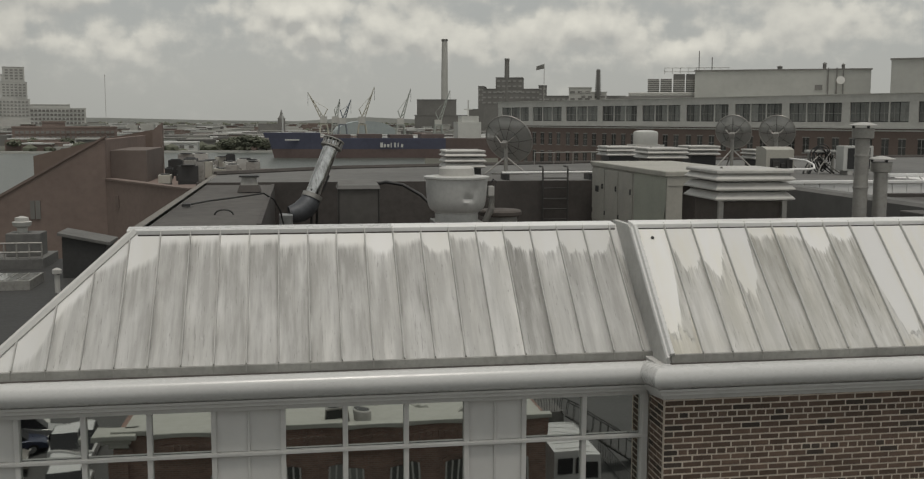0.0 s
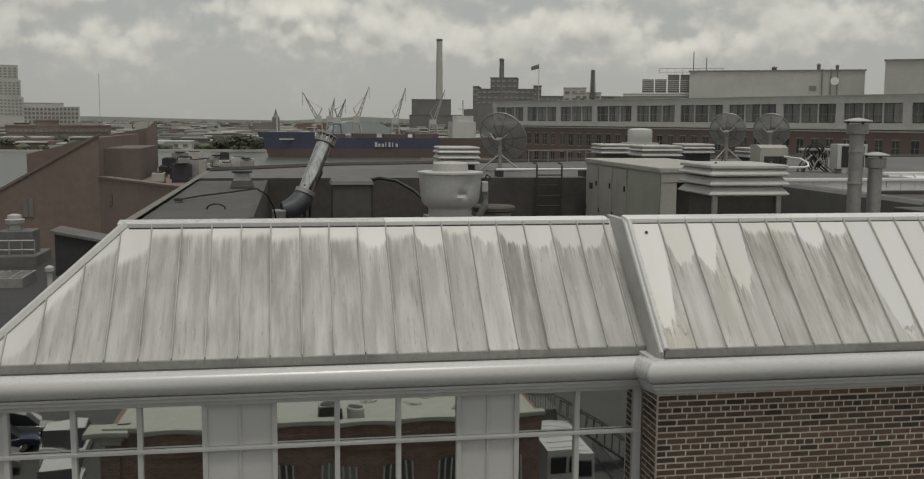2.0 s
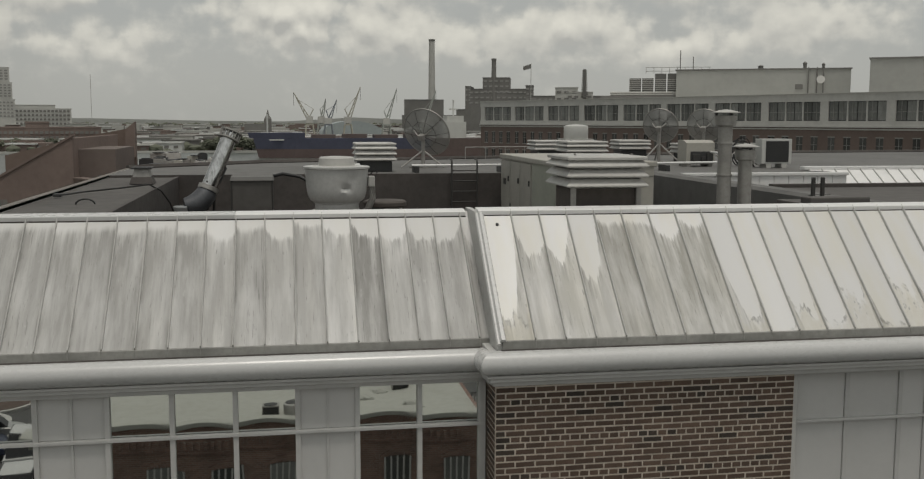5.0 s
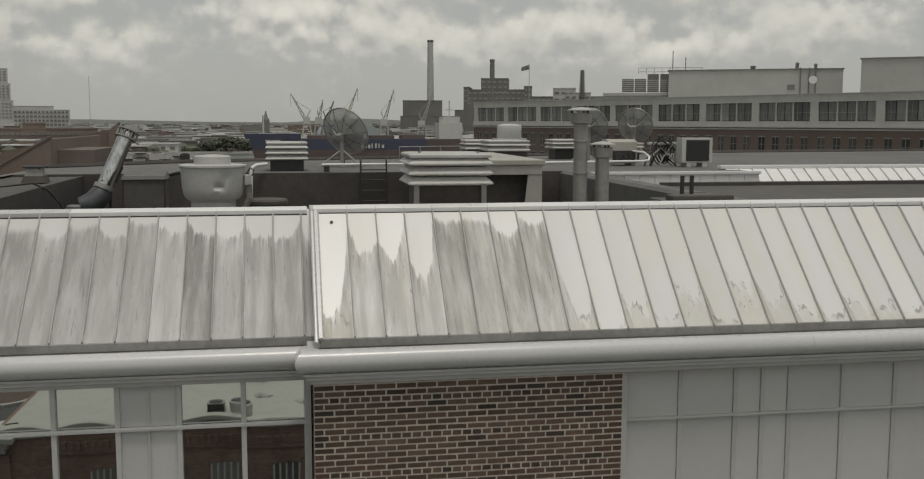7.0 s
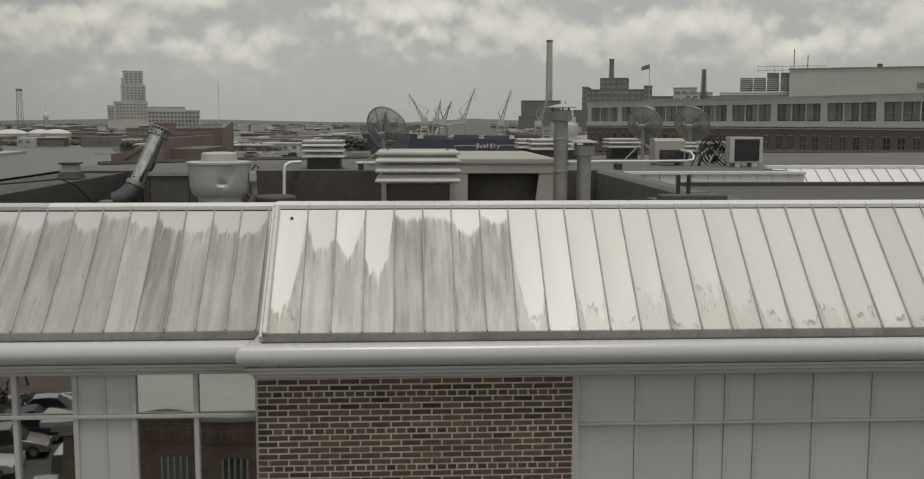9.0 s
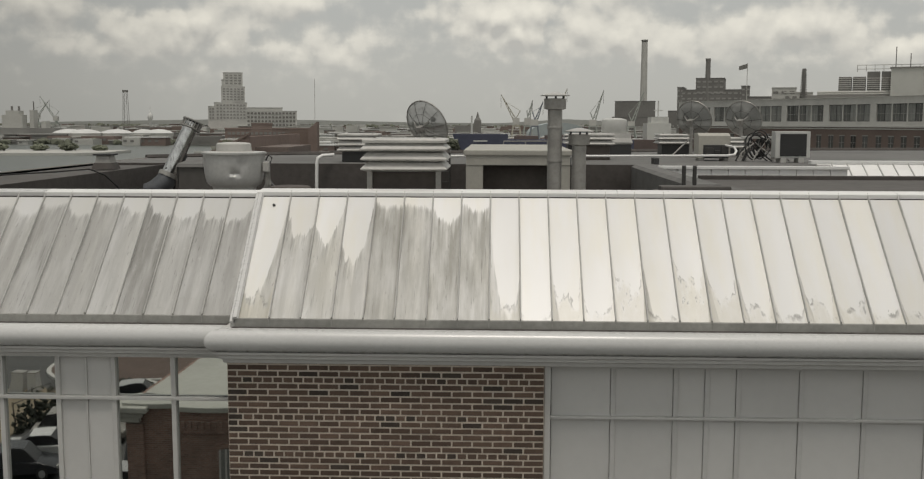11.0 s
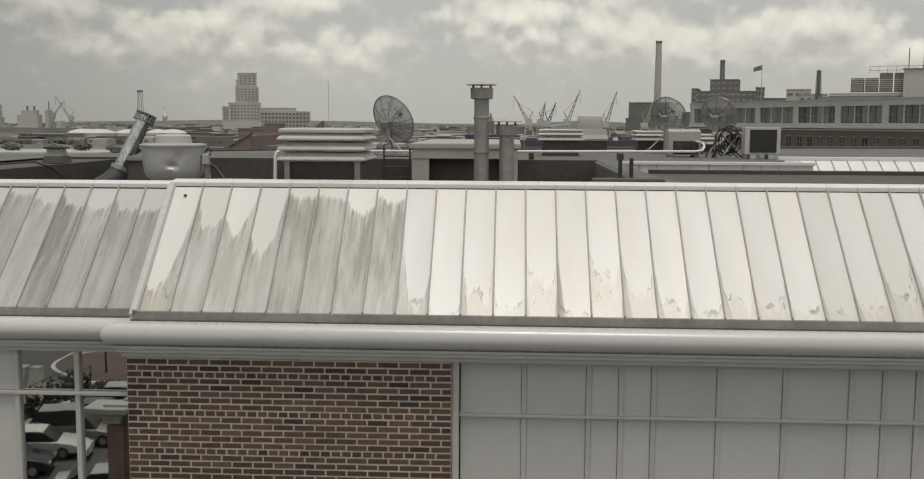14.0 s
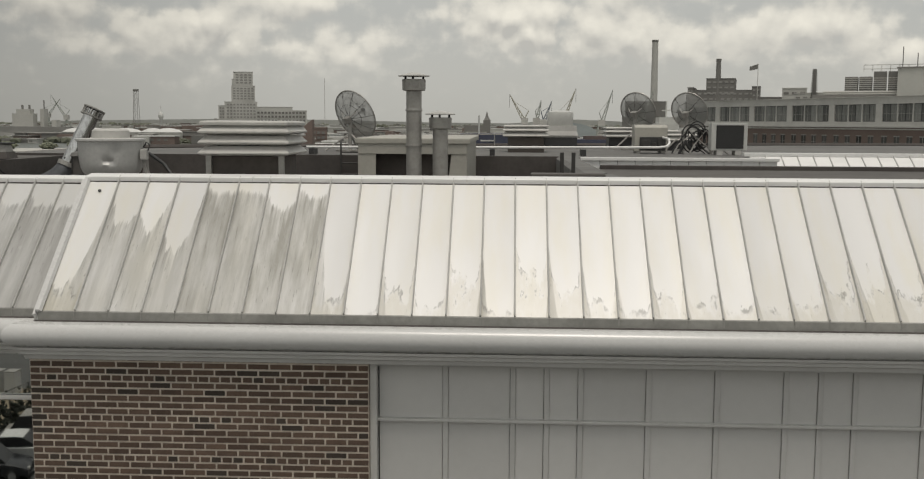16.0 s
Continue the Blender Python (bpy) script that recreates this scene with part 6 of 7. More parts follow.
ls = thing("grey_ship", "grey ship hull moored on the far shore", "ship", at(-420, 785, 0))
b = B()
loft(b, [[(0, -8, 0), (0, 8, 0), (-4, 8, 12), (-4, -8, 12)], [(60, 20, 0), (60, 36, 0), (64, 36, 11.5), (64, 20, 11.5)]])
part("hull", b, M_HAZYM, ls)
for x0, x1, z1 in ((4, 13, 20), (5.5, 11, 30), (24, 41, 22), (27, 38, 25.5), (44, 47, 26), (52, 56, 17)):
    b = B()
    box(b, x0, x1, 4 + x0 * 0.33, 12 + x0 * 0.33, 11, z1)
    part("superstructure", b, M_HAZY, ls)
for x, z0, z1 in ((8, 30, 39), (30, 25, 29), (35, 25, 29), (45.5, 26, 33)):
    b = B()
    tube(b, [(x, 8 + x * 0.33, z0), (x, 8 + x * 0.33, z1)], 0.9 if z1 < 30 else 0.5, 8)
    part("mast", b, M_HAZYD, ls)

shed = thing("domed_shed", "wide pale arched storage shed behind the cranes", "shed", at(46, 730, 0))
b = B()
prism(b, [(-22, 0)] + [(-22 * math.cos(math.pi * i / 14), 8 + 9 * math.sin(math.pi * i / 14)) for i in range(15)] + [(22, 0)], "y", 0, 60)
part("shell", b, plain("pale_shed_sheet", (0.33, 0.37, 0.37), 0.6, amount=0.2, big=0.05, fine=0.5, bump=0.0), shed, "", True)

# low town beyond the water, too many houses to count
tb = {"red": B(), "grey": B(), "dark": B(), "white": B()}
rt = random.Random(21)
for i in range(2300):
    az = radians(rt.uniform(-34, 24))
    d = rt.uniform(565, 760) if rt.random() < 0.3 else rt.uniform(700, 1500) if rt.random() < 0.75 else rt.uniform(1500, 2600)
    x, y = d * math.sin(az), -10 + d * math.cos(az)
    if -430 < x < -150 and y < 700:
        continue
    w, dp, h = rt.uniform(7, 30), rt.uniform(8, 20), rt.uniform(2.5, 7.0) + (d > 1200) * rt.uniform(0, 6)
    box(tb[rt.choice(("red", "red", "red", "grey", "grey", "dark", "dark", "white") if d < 900 else ("red", "red", "grey", "grey", "dark", "white"))], x - w / 2, x + w / 2, y, y + dp, 0, h)
    if rt.random() < 0.55:
        box(tb[rt.choice(("white", "grey", "dark"))], x - w / 2 - 0.5, x + w / 2 + 0.5, y - 0.5, y + dp, h, h + 0.7)
    for j in range(int(w / 5)):
        if rt.random() < 0.7 and d < 1100:
            box(tb["dark"], x - w / 2 + 5 * j + 1, x - w / 2 + 5 * j + 3.4, y - 0.3, y, h * 0.45, h * 0.75)
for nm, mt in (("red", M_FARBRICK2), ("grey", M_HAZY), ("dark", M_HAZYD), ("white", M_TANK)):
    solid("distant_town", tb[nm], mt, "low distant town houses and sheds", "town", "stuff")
bm = B()
rh = random.Random(8)
for i in range(5200):
    az = radians(rh.uniform(-36, 30))
    d = rh.choice((rh.uniform(560, 900), rh.uniform(560, 900), rh.uniform(900, 1800), rh.uniform(1800, 3600), rh.uniform(2400, 4200)))
    x, y = d * math.sin(az), -10 + d * math.cos(az)
    if (-430 < x < -140 and y < 720) or (-60 < x < 110 and y < 560):
        continue
    s = rh.uniform(1.2, 2.8) * (1 + d / 1900)
    clump(bm, (x, y, s * 0.55), s * rh.uniform(0.9, 1.7), s, s * rh.uniform(0.6, 1.0), rh, 0.5)
solid("distant_woods", bm, M_LEAF, "grey-green distant tree belts", "trees", "stuff")
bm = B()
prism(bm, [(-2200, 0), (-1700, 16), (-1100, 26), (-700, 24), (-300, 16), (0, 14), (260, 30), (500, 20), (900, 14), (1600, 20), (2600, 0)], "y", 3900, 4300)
solid("backdrop_hills", bm, M_HILL, "low hills on the horizon, haze put into their pale colour", "hills")


def tree(x, y, h, r, label, seed):
    ob = thing("tree", label, "tree", at(x, y, 0), "shore trees")
    q = random.Random(seed)
    b = B()
    tube(b, [(0, 0, 0), (0.1, 0, h * 0.35), (0.2, 0.1, h * 0.6)], [0.35, 0.26, 0.12], 8)
    for i in range(6):
        a = q.uniform(0, 6.28)
        tube(b, [(0.1, 0, h * q.uniform(0.3, 0.5)), (r * 0.7 * math.cos(a), r * 0.7 * math.sin(a), h * q.uniform(0.6, 0.8))], [0.14, 0.04], 5)
    part("trunk", b, M_BARK, ob)
    b = B()
    for i in range(260):
        a, e, rr = q.uniform(0, 6.28), q.uniform(-0.9, 1.0), r * q.uniform(0.45, 1.05)
        c = Vector((rr * math.cos(a) * math.sqrt(max(0, 1 - e * e)), rr * math.sin(a) * math.sqrt(max(0, 1 - e * e)), h * 0.62 + h * 0.36 * e * q.uniform(0.6, 1)))
        s = r * q.uniform(0.08, 0.17)
        clump(b, c, s, s, s * q.uniform(0.5, 0.9), q, r * 0.05)
    part("crown", b, M_LEAF, ob, "loose green crown")
    return ob


for i, (x, y, h, r) in enumerate(((-37, 552, 8.5, 4.5), (-31, 550, 9.5, 5.5), (-25, 551, 9, 5), (-20, 553, 7.5, 4), (-43, 556, 7, 4), (-105, 540, 6.5, 4), (-113, 538, 6, 4), (-158, 588, 6.5, 5), (-149, 590, 7, 5.5), (-141, 589, 6, 5), (-131, 592, 7, 5.5), (-122, 592, 6, 5), (-262, 520, 5.5, 5), (-243, 528, 5, 4.5), (-226, 524, 6, 5), (-212, 532, 4.5, 4))):
    tree(x, y, h, r, "leafy green shore tree", 40 + i)
bm = B()
prism(bm, [(-160, 529), (-50, 546.5), (-10, 546.5), (-10, 549), (-50, 549), (-160, 532)], "z", 0, 1.2)
prism(bm, [(-420, 455), (-205, 490), (-196, 500), (-200, 545), (-420, 545)], "z", 0, 1.4)
solid("quay_wall", bm, M_HAZY, "pale concrete quay along the far shore", "quay")

# ---------------------------------------------------------------- brick pavilion and roofs to the left
pv = thing("brick_pavilion", "red-brown brick building with sloping parapet walls", "building", at(-20, 82, 0))
b = B()
prism(b, [(0, 0), (0, 15.8), (-9, 10.6), (-17, 5.9), (-17, 0)], "y", 0, 0.6)
part("gable_wall", b, M_PAVB, pv, "sloping brick gable wall")
b = B()
box(b, -0.6, 0.0, 0.6, 24, 0, 15.6)
part("side_wall", b, M_PAVB, pv)
b = B()
prism(b, [(0.1, 15.8), (0.1, 15.98), (-9, 10.78), (-17, 6.08), (-17, 5.9)], "y", -0.1, 0.7)
part("coping", b, M_FARBRICK2, pv)
b = B()
prism(b, [(0.0, 0.3), (8.3, -13.4), (14, -13.4), (14, 28), (0.0, 28)], "z", 0, 11.75)
part("low_block", b, M_PAVB, pv)
b = B()
prism(b, [(0.0, 0.0), (8.3, -13.7), (9.0, -13.5), (0.6, 0.6)], "z", 0, 12.1)
part("low_parapet", b, M_PAVB, pv)
b = B()
prism(b, [(-0.08, -0.05), (8.25, -13.8), (9.05, -13.6), (0.7, 0.6)], "z", 12.1, 12.26)
part("low_coping", b, M_FARBRICK2, pv)
b = B()
box(b, 0.0, 3.1, 2.5, 14, 11.75, 14.6)
part("rear_wall", b, plain("pink_render", (0.165, 0.135, 0.12), 0.9, amount=0.2, big=0.3, fine=2, bump=0.0), pv, "pinkish rendered wall")
b = B()
prism(b, [(1.2, 0), (1.2, 17.0), (0.2, 16.2), (-5, 15.2), (-13, 13.2), (-13, 0)], "y", 29.4, 30.0)
part("fin_wall", b, plain("pink_brick", (0.185, 0.14, 0.118), 0.9, amount=0.2, big=0.3, fine=2, bump=0.0), pv)
b = B()
prism(b, [(1.25, 13), (1.25, 17.0), (0.2, 16.1), (0.2, 13)], "y", 28.2, 29.3)
part("fin_end", b, M_FARBRICK2, pv)
for x, z in ((-6.3, 9.6), (-5.85, 9.6)):
    b = B()
    box(b, x, x + 0.38, -0.08, 0.0, z - 0.8, z + 0.8)
    part("window", b, M_HAZYD, pv)
b = B()
prism(b, [(1.02, -1.85), (1.38, -2.44), (1.42, -2.40), (1.06, -1.80)], "z", 9.9, 10.9)
part("sign", b, M_FARBRICK2, pv)
ru = random.Random(17)
for i in range(40):
    x, y = ru.uniform(-15.8, -7.5), ru.uniform(80, 107)
    w, d, h = ru.uniform(0.6, 1.7), ru.uniform(0.6, 1.6), ru.uniform(0.5, 2.0)
    o = thing("rooftop_unit", "grey rooftop cooling unit on the pavilion", "rooftop unit", at(x, y, 11.75), "rooftop units on the pavilion")
    b = B()
    box(b, -w / 2, w / 2, -d / 2, d / 2, 0.15, h, 0.04)
    part("casing", b, ru.choice((M_VENT, M_GALVD, M_HVAC, M_DARK)), o)
    b = B()
    lathe(b, [(w * 0.36, h), (w * 0.38, h + 0.08), (w * 0.2, h + 0.1)], 12)
    part("fan_guard", b, M_DARK, o)
    b = B()
    box(b, -w / 2, w / 2, -d / 2, d / 2, 0.0, 0.15)
    part("skid", b, M_DARK, o)

nh = thing("neighbour_house", "low dark-roofed house beside the building", "house", at(0, 0, 0))
b = B()
box(b, -32, -9.5, 16, 58, 0.0, 6.6)
part("wall", b, M_FARBRICK, nh)
b = B()
prism(b, [(-33, 6.6), (-9.2, 6.6), (-9.2, 6.9), (-15, 8.4), (-27, 8.4), (-33, 6.9)], "y", 15.5, 58.5)
part("roof", b, M_SLATE, nh, "dark slate-grey roof")
b = B()
prism(b, [(-20.2, 8.35), (-20.2, 8.9), (-17.6, 8.9), (-17.6, 8.35)], "y", 46.0, 49.0)
sk = part("skylight", b, M_GALVD, nh, "grey framed skylight")
for i in range(4):
    b = B()
    box(b, -20.1 + 0.62 * i, -19.6 + 0.62 * i, 46.2, 48.8, 8.9, 8.93)
    part("pane", b, M_WINDOW, sk)
b = B()
box(b, -24.0, -18.8, 54, 58, 8.3, 9.0, 0.03)
part("deck", b, M_MEMB2, nh, "weathered roof deck")
for i in range(8):
    b = B()
    tube(b, [(-23.9 + 0.72 * i, 54.1, 9.0), (-23.9 + 0.72 * i, 54.1, 9.95)], 0.05, 6)
    part("rail_post", b, M_GALVD, nh)
for z in (9.4, 9.95):
    b = B()
    tube(b, [(-23.9, 54.1, z), (-18.85, 54.1, z)], 0.06, 6)
    part("top_rail", b, M_GALVD, nh)
b = B()
box(b, -21.2, -19.2, 55.2, 57.0, 9.0, 10.4, 0.04)
part("plant_box", b, M_MEMB2, nh, "weathered grey plant box")
b = B()
lathe(b, [(0.14, 8.3), (0.14, 9.35), (0.24, 9.4), (0.24, 9.6), (0.05, 9.7)], 12, (-16.0, 45, 0))
part("vent_pipe", b, M_VENT, nh)
b = B()
prism(b, [(-16.8, 8.2), (-16.8, 10.85), (-14.4, 10.3), (-14.4, 8.2)], "y", 50.0, 52.4)
part("stair_head", b, M_SLATE, nh, "dark slate-clad stair head")
b = B()
prism(b, [(-17.0, 10.84), (-17.0, 11.0), (-14.2, 10.42), (-14.2, 10.26)], "y", 49.8, 52.6)
part("stair_head_cap", b, M_MEMB2, nh)
fu = thing("rooftop_fan", "white dented rooftop fan on a grey plant box", "exhaust fan", at(-20.4, 56.0, 10.4))
b = B()
lathe(b, [(0.30, 0), (0.30, 0.3), (0.52, 0.42), (0.58, 0.66), (0.42, 0.70), (0.40, 0.92), (0.12, 1.0)], 24)
part("bowl", b, M_VENT, fu, "", True)


# ---------------------------------------------------------------- across the street, mirrored in the glass
op = thing("brick_townhouse", "old two-storey red brick building with a white flat roof", "building", at(0, -21.3, -0.78))
X0, X1 = -9.45, 4.4
b = B()
box(b, X0, X1, -30, 0, 0.8, 8.25)
part("wall", b, M_WALLB, op, "old red brick wall")
b = B()
box(b, X0 + 0.25, X1 - 0.2, -29.8, -0.3, 8.25, 8.36)
part("roof", b, M_ROOFW, op, "white coated flat roof")
b = B()
box(b, X0 - 0.15, X1 + 0.1, -0.35, 0.14, 8.26, 8.44, 0.03)
part("coping", b, M_ROOFW, op, "white painted coping")
b = B()
box(b, X0 - 0.75, X0 + 0.75, -0.8, 0.42, 8.16, 8.36, 0.05)
box(b, X0 - 0.45, X0 + 0.55, -0.5, 0.28, 7.98, 8.16, 0.03)
box(b, X0 - 0.2, X0 + 0.45, -0.3, 0.20, 7.80, 7.98, 0.03)
part("corner_cornice", b, M_ROOFW, op, "white corner cornice")
b = B()
box(b, X0 - 0.05, X0 + 0.55, 0.0, 0.16, 0.8, 7.75)
box(b, X0 + 1.3, X1 - 0.1, 0.0, 0.10, 7.55, 8.0)
part("pilaster", b, M_WALLB, op)
for i in range(50):
    b = B()
    x = X0 + 1.7 + 0.225 * i
    box(b, x, x + 0.11, 0.10, 0.17, 7.72, 7.95)
    part("dentil", b, M_WALLB, op)
for i in range(6):
    x = -6.455 + 1.86 * i
    b = B()
    box(b, x, x + 0.95, -0.06, 0.015, 5.40, 7.00)
    w = part("window", b, M_WINDOW, op)
    b = B()
    prism(b, [(x - 0.12, 6.93), (x - 0.12, 7.07), (x + 0.2, 7.20), (x + 0.48, 7.24), (x + 0.76, 7.20), (x + 1.07, 7.07), (x + 1.07, 6.93), (x + 0.48, 7.10)], "y", 0.0, 0.05)
    part("arch", b, M_WALLB, w)
    b = B()
    for q in (0.0, 0.22, 0.44, 0.66, 0.88):
        box(b, x + q, x + q + 0.06, 0.0, 0.05, 5.40, 7.00)
    part("glazing_bar", b, M_STONE, w)
    b = B()
    box(b, x - 0.1, x + 1.05, 0.0, 0.12, 5.30, 5.40)
    part("sill", b, M_STONE, w)
rb = thing("roof_bulkhead", "white coated raised roof section behind the coping", "rooftop block", at(-1.0, -37, 7.44))
b = B()
box(b, -3, 3.4, -8, 4, 0, 0.7, 0.03)
part("body", b, M_ROOFW, rb)


def condenser(x, y, round_top, label, mat):
    ob = thing("condenser_unit", label, "condenser", at(x, y, 7.45))
    if round_top:
        b = B()
        lathe(b, [(0.31, 0.0), (0.33, 0.05), (0.33, 0.52), (0.28, 0.56)], 24)
        part("casing", b, mat, ob, "", True)
        b = B()
        lathe(b, [(0.27, 0.55), (0.27, 0.58), (0.05, 0.60)], 24)
        part("fan_guard", b, M_DARK, ob)
    else:
        b = B()
        box(b, -0.33, 0.33, -0.28, 0.28, 0.0, 0.56, 0.02)
        part("casing", b, mat, ob)
        b = B()
        lathe(b, [(0.26, 0.56), (0.26, 0.585), (0.05, 0.60)], 20)
        part("fan_guard", b, M_DARK, ob)
        b = B()
        box(b, -0.29, 0.29, 0.28, 0.29, 0.06, 0.50)
        part("grille", b, M_DARK, ob)
    return ob


condenser(-2.6, -22.0, False, "grey square condenser with a dark grille", M_GALVD)
condenser(-1.78, -22.1, True, "pale round condenser on the white roof", M_VENT)
condenser(-1.4, -27.0, False, "grey square condenser with a dark grille", M_GALVD)
condenser(1.9, -25.2, False, "grey square condenser on the white roof", M_GALVD)
condenser(3.0, -26.5, True, "pale round condenser on the white roof", M_VENT)
cb = thing("roof_cable", "black cable snaking over the white roof", "cable", at(0, -3.5, 7.46))
b = B()
tube(b, [(-0.4, -23, 0.05), (0.0, -21.5, 0.03), (0.4, -20.8, 0.03), (0.6, -19.6, 0.03), (1.4, -19.2, 0.03), (2.4, -18.4, 0.03)], 0.035, 8)
part("cable", b, M_RUBBER, cb)
for x, y in ((0.4, -20.5), (1.0, -21.6), (2.0, -19.5), (-1.2, -21.4)):
    o = thing("roof_bundle", "crumpled white roofing bundle", "bundle", at(x, y - 3, 7.45))
    b = B()
    bmesh.ops.create_icosphere(b, subdivisions=2, radius=0.26, matrix=Matrix.Diagonal((1.5, 1, 0.5, 1)))
    for v in b.verts:
        v.co += Vector((rt.uniform(-1, 1), rt.uniform(-1, 1), rt.uniform(-1, 1))) * 0.07
    b.transform(Matrix.Translation((0, 0, 0.10)))
    part("wrap", b, M_ROOFW, o)

def car(x, y, rz, paint, label, tall=0.0, length=4.6):
    ob = thing("parked_car", label, "car", at(x, y, 0.05, rz), "cars in the parking lot")
    hw, L = 0.9, length
    b = B()
    prof = [(0.0, 0.35), (0.05, 0.62), (0.35, 0.78), (1.15, 0.92 + tall * 0.1), (L - 1.0, 0.95 + tall * 0.2), (L - 0.12, 0.90 + tall * 0.2), (L, 0.6), (L - 0.05, 0.32)]
    secs = []
    for s, k in ((-hw, 0.94), (-hw * 0.92, 1.0), (hw * 0.92, 1.0), (hw, 0.94)):
        secs.append([(px, s, 0.32 + (pz - 0.32) * k) for px, pz in prof])
    loft(b, secs)
    part("body", b, paint, ob, "", True)
    b = B()
    zt = 1.44 + tall
    cab_ = [(1.10, 0.90), (1.85, zt - 0.04), (2.3, zt), (L - 1.5 + tall * 1.2, zt - 0.02), (L - 0.7 + tall * 0.9, 0.93)]
    loft(b, [[(px, s, pz) for px, pz in cab_] for s in (-hw * 0.86, -hw * 0.80, hw * 0.80, hw * 0.86)])
    part("glasshouse", b, M_PLASTIC, ob, "dark car glass")
    b = B()
    loft(b, [[(px, s, pz) for px, pz in ((1.85, zt - 0.03), (2.3, zt + 0.015), (L - 1.5 + tall * 1.2, zt), (L - 1.5 + tall * 1.2, zt - 0.05), (2.3, zt - 0.04))] for s in (-hw * 0.79, hw * 0.79)])
    part("roof", b, paint, ob)
    for sx in (0.85, L - 0.95):
        for s in (-1, 1):
            b = B()
            lathe(b, [(0.33, -0.11), (0.33, 0.11)], 20)
            b.transform(Matrix.Translation((sx, s * (hw - 0.1), 0.33)) @ Euler((radians(90), 0, 0)).to_matrix().to_4x4())
            w = part("wheel", b, M_RUBBER, ob)
            b = B()
            lathe(b, [(0.20, -0.115), (0.20, 0.115)], 16)
            b.transform(Matrix.Translation((sx, s * (hw - 0.1), 0.33)) @ Euler((radians(90), 0, 0)).to_matrix().to_4x4())
            part("rim", b, M_GALV, w)
    for s in (-0.62, 0.62):
        b = B()
        box(b, -0.01, 0.06, s - 0.18, s + 0.18, 0.58, 0.70)
        part("headlight", b, M_VENT, ob)
        b = B()
        box(b, L - 0.06, L + 0.01, s - 0.18, s + 0.18, 0.62, 0.76)
        part("tail_light", b, M_RED, ob)
    return ob


P_W = plain("white_car_paint", (0.6, 0.6, 0.59), 0.25, amount=0.08, bump=0.0)
P_K = plain("black_car_paint", (0.025, 0.026, 0.03), 0.25, amount=0.1, bump=0.0)
P_S = plain("silver_car_paint", (0.45, 0.45, 0.44), 0.3, 0.4, amount=0.1, bump=0.0)
P_B = plain("blue_car_paint", (0.05, 0.06, 0.10), 0.3, 0.2, amount=0.1, bump=0.0)
P_T = plain("tan_car_paint", (0.30, 0.28, 0.25), 0.3, 0.3, amount=0.1, bump=0.0)
car(-17.5, -38.0, 168, P_W, "white parked saloon car")
car(-16.9, -40.7, 168, P_T, "tan parked minivan beside a white saloon", 0.35, 4.9)
car(-16.5, -43.3, 168, P_B, "dark blue car parked on asphalt", 0.2)
car(-17.9, -35.3, 168, P_K, "black parked car on asphalt", 0.15)
car(-11.9, -32.9, 168, P_S, "silver parked car on asphalt")
car(-15.9, -45.9, 168, P_S, "silver parked car on asphalt", 0.3)
car(-15.2, -44.2, 85, P_W, "white parked van with a tall body", 0.5, 4.8)
car(-14.2, -38.4, 85, P_W, "white parked van with a tall body and dark glass", 0.45, 4.7)
car(-20.5, -66.0, 5, P_K, "black car parked beyond the traffic island", 0.1)
fe = thing("overgrown_fence", "dark mesh fence overgrown with weeds beside a bare yard", "fence", at(-23.4, -41.2, 0.05, -83))
for i in range(5):
    b = B()
    tube(b, [(2.2 * i, 0, 0), (2.2 * i, 0, 1.8)], 0.04, 6)
    part("post", b, M_IRON, fe)
for z in (0.2, 0.95, 1.7):
    b = B()
    tube(b, [(0, 0, z), (8.8, 0, z)], 0.025, 5)
    part("rail", b, M_IRON, fe)
b = B()
rf = random.Random(61)
for i in range(420):
    sz = rf.uniform(0.05, 0.16)
    clump(b, (rf.uniform(0, 8.8), rf.uniform(-0.15, 0.15), rf.uniform(0.0, 1.6) * rf.random() ** 0.4), sz, sz, sz, rf, 0.05)
part("weeds", b, plain("dark_weeds", (0.055, 0.06, 0.045), 0.9, amount=0.6, big=2, fine=12, bump=0.0), fe, "dark straggling weeds")
b = B()
box(b, -40, -23.6, -50.2, -39.0, 0.02, 0.09)
solid("yard", b, M_SAND, "bare tan yard behind an overgrown fence", "yard")
for x, w in ((-27.2, 0.9), (-26.0, 0.7)):
    o = thing("white_crate", "white box crate standing at the edge of the yard", "crate", at(x, -49.6, 0.09))
    b = B()
    box(b, 0, w, 0, 0.9, 0.0, 1.5, 0.03)
    part("body", b, P_W, o)
    b = B()
    box(b, -0.03, w + 0.03, -0.03, 0.93, 1.5, 1.56, 0.01)
    part("lid", b, M_GALVD, o)
lp = thing("street_lamp", "dark street lamp on the paved traffic island", "street lamp", at(-23.0, -54.2, 0.3))
b = B()
tube(b, [(0, 0, 0), (0, 0, 3.4)], [0.09, 0.05], 10)
part("post", b, M_IRON, lp)
b = B()
lathe(b, [(0.05, 3.4), (0.22, 3.5), (0.28, 3.85), (0.18, 4.05), (0.04, 4.15)], 14)
part("lantern", b, M_DARK, lp)
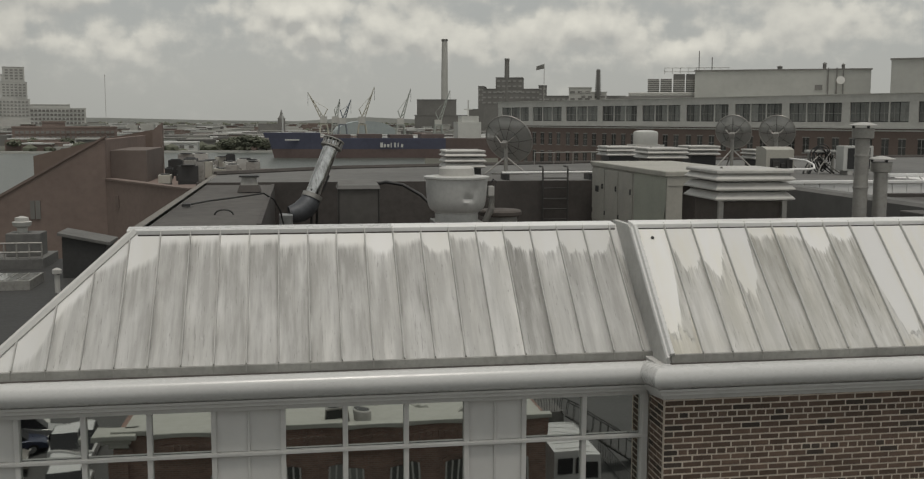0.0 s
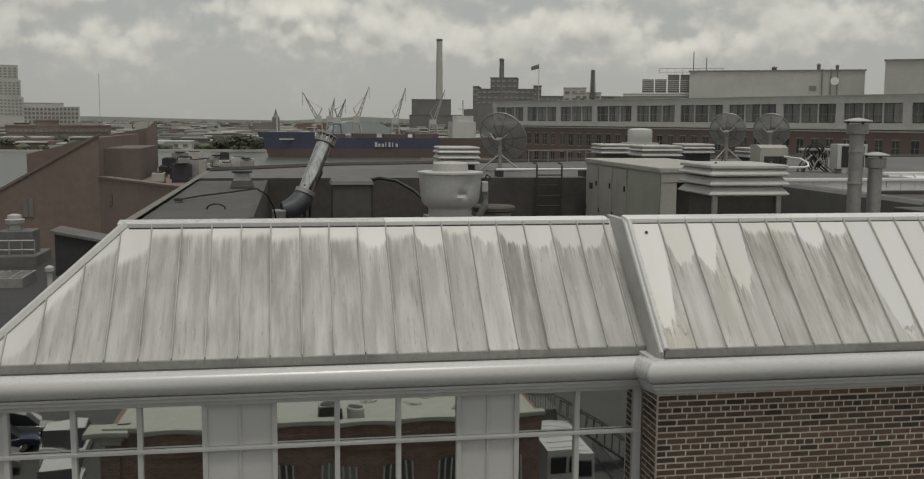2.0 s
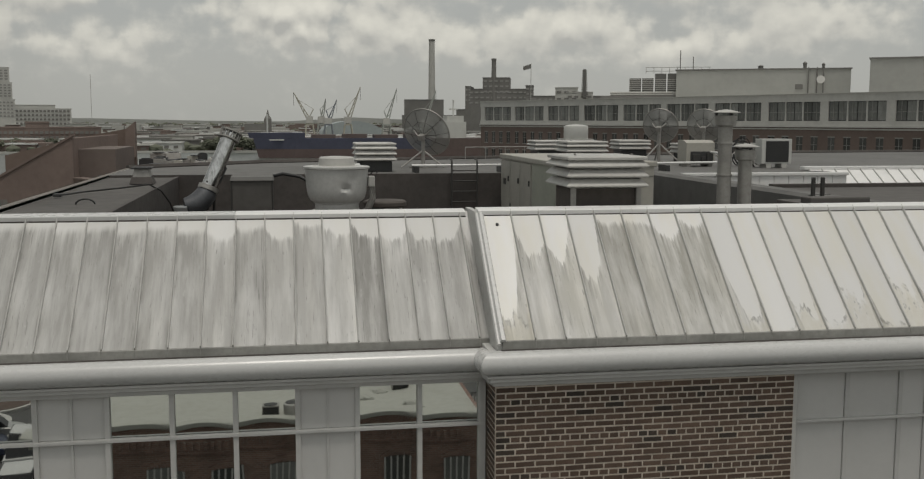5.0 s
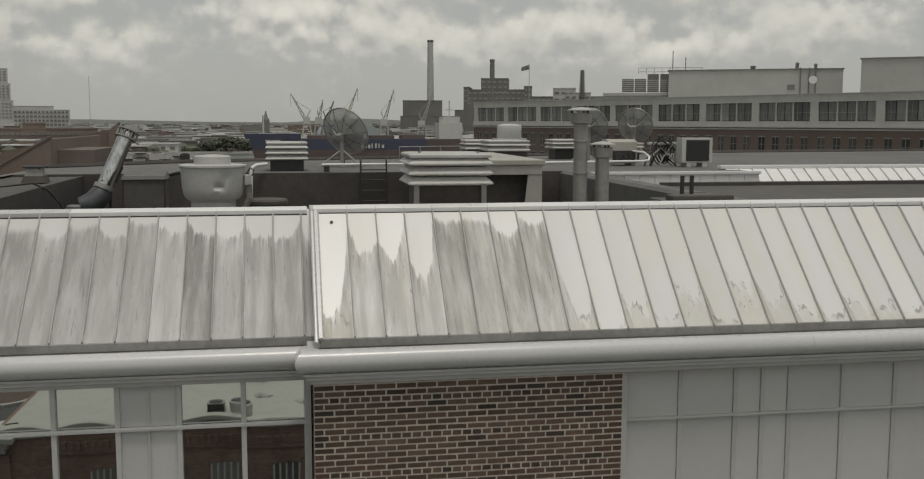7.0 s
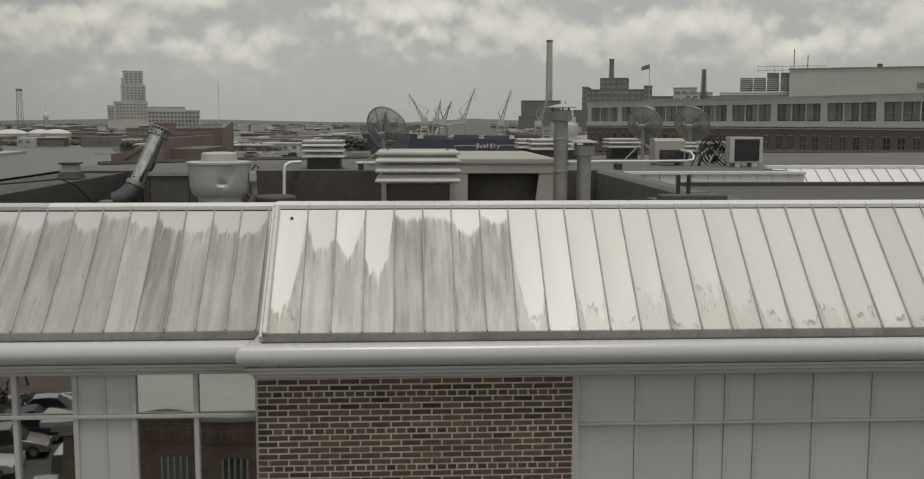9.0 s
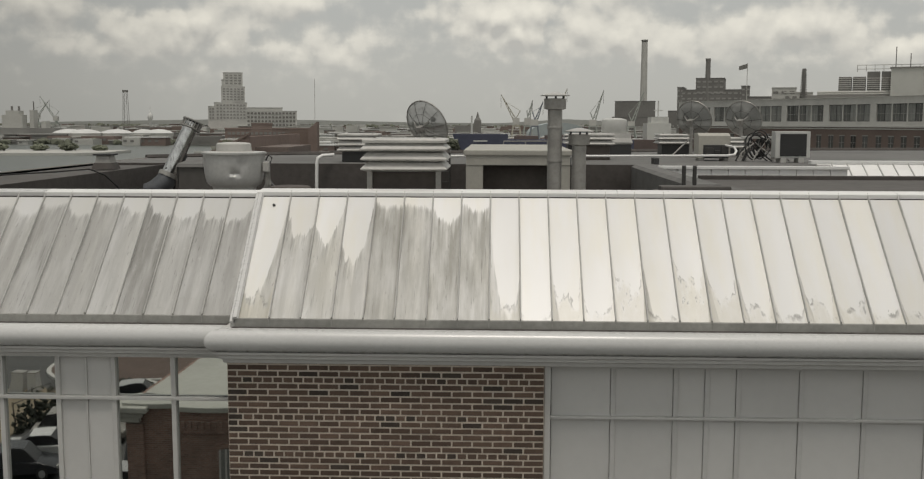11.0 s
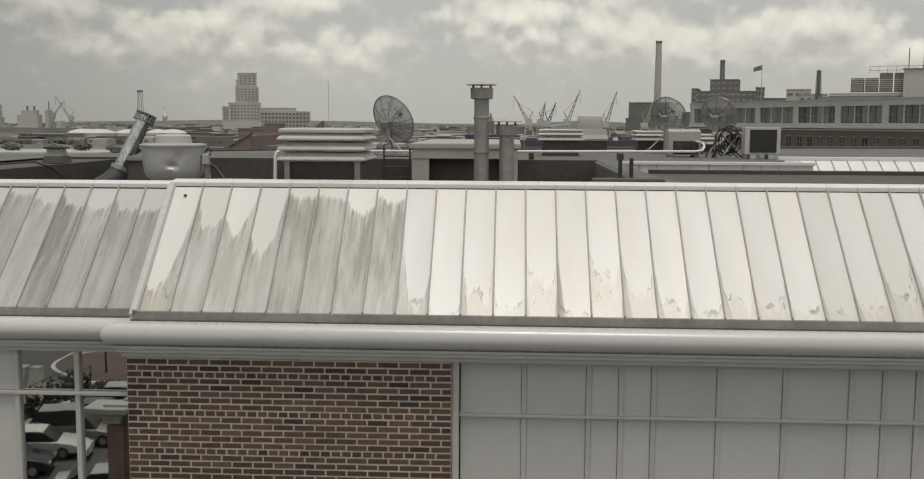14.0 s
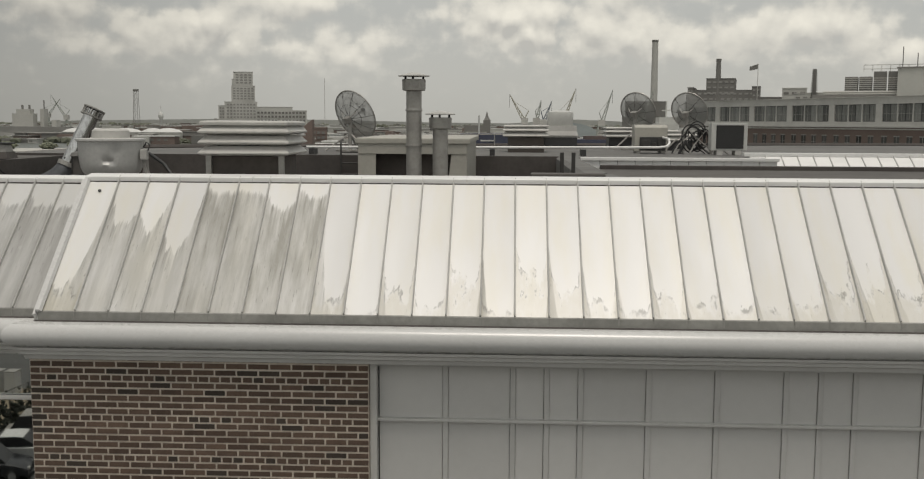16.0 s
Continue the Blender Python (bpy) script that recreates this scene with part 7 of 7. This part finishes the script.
for x, y, r in ((-21.5, -57.6, 6.3), (-2, -60, 5.0)):
    b = B()
    lathe(b, [(r, 0.0), (r, 0.22)], 40, (x, y, 0.05))
    solid("traffic_island", b, M_STONE, "pale kerb of a round paved traffic island", "kerb")
    b = B()
    lathe(b, [(r - 0.35, 0.0), (r - 0.35, 0.25)], 40, (x, y, 0.05))
    solid("island_paving", b, M_PAVER, "red-brown paving of the traffic island", "paving")
van = thing("parked_van", "white delivery van parked in the alley", "van", at(8.6, -38.2, 0.05, 90))
b = B()
loft(b, [[(px, s, pz) for px, pz in ((0, 0.4), (0, 1.1), (0.9, 1.35), (1.5, 2.25), (2.0, 2.4), (5.8, 2.4), (5.9, 0.4))] for s in (-0.98, -0.92, 0.92, 0.98)])
part("body", b, P_W, van)
b = B()
loft(b, [[(px, s, pz) for px, pz in ((0.95, 1.40), (1.48, 2.15), (1.52, 2.12), (1.0, 1.36))] for s in (-0.85, 0.85)])
part("windscreen", b, M_PLASTIC, van)
for i in range(5):
    b = B()
    box(b, 2.2 + 0.8 * i, 2.26 + 0.8 * i, -0.8, 0.8, 2.4, 2.43, 0.008)
    part("roof_rib", b, P_W, van)
for q in (-1, 1):
    b = B()
    box(b, 5.89, 5.92, 0.08 if q > 0 else -0.82, 0.82 if q > 0 else -0.08, 1.35, 2.1, 0.01)
    part("rear_window", b, M_PLASTIC, van)
for sx in (0.95, 4.7):
    for s in (-1, 1):
        b = B()
        lathe(b, [(0.36, -0.12), (0.36, 0.12)], 20)
        b.transform(Matrix.Translation((sx, s * 0.85, 0.36)) @ Euler((radians(90), 0, 0)).to_matrix().to_4x4())
        part("wheel", b, M_RUBBER, van)
fs = thing("iron_stair", "dark iron outdoor stair with railings", "stair", at(13.2, -37.6, 0.05, 180))
for i in range(14):
    b = B()
    box(b, 0.27 * i, 0.27 * i + 0.26, -0.6, 0.6, 0.18 * i + 0.12, 0.18 * i + 0.16)
    part("tread", b, M_IRON, fs)
for s in (-0.6, 0.6):
    b = B()
    tube(b, [(0, s, 0.05), (3.8, s, 2.55)], 0.05, 6)
    part("stringer", b, M_IRON, fs)
    b = B()
    tube(b, [(0, s, 1.0), (3.8, s, 3.5)], 0.03, 6)
    part("handrail", b, M_IRON, fs)
    for i in range(10):
        b = B()
        tube(b, [(0.42 * i, s, 0.05 + 0.277 * i), (0.42 * i, s, 1.0 + 0.277 * i)], 0.018, 5)
        part("baluster", b, M_IRON, fs)
gw = thing("iron_railing", "dark iron railing along the alley deck", "railing", at(6.0, -38.4, 2.6))
for i in range(22):
    b = B()
    tube(b, [(0.16 * i, 0, 0), (0.16 * i, 0, 1.0)], 0.018, 5)
    part("baluster", b, M_IRON, gw)
b = B()
tube(b, [(0, 0, 1.0), (3.4, 0, 1.0)], 0.03, 6)
part("handrail", b, M_IRON, gw)
b = B()
box(b, -0.2, 3.6, -3, 0.2, -2.55, 0.0)
part("deck", b, M_MEMB2, gw)
bed = thing("planting_bed", "low round planting bed with dark shrubs and a pale kerb", "planting bed", at(-20.8, -48.9, 0.05))
b = B()
lathe(b, [(3.1, 0.0), (3.1, 0.2), (2.7, 0.18), (2.7, 0.1)], 36)
part("kerb", b, M_STONE, bed, "pale kerb ring")
b = B()
rp_ = random.Random(71)
for i in range(260):
    a, r = rp_.uniform(0, 6.283), 2.6 * math.sqrt(rp_.random())
    sz = rp_.uniform(0.10, 0.26)
    clump(b, (r * math.cos(a), r * math.sin(a), 0.12 + sz * 0.5), sz, sz, sz * 0.8, rp_, 0.07)
part("shrubs", b, plain("dark_shrub_leaves", (0.05, 0.05, 0.04), 0.9, amount=0.5, big=2, fine=12, bump=0.0), bed, "dark low shrubs")
yr = thing("iron_railing", "low iron railing along a sloping path in the alley", "railing", at(11.5, -39.0, 0.05, 90))
for i in range(24):
    b = B()
    tube(b, [(0.3 * i, 0, 0), (0.3 * i, 0, 1.0)], 0.016, 5)
    part("baluster", b, M_IRON, yr)
for z in (0.12, 1.0):
    b = B()
    tube(b, [(0, 0, z), (6.9, 0, z)], 0.025, 6)
    part("rail", b, M_IRON, yr)
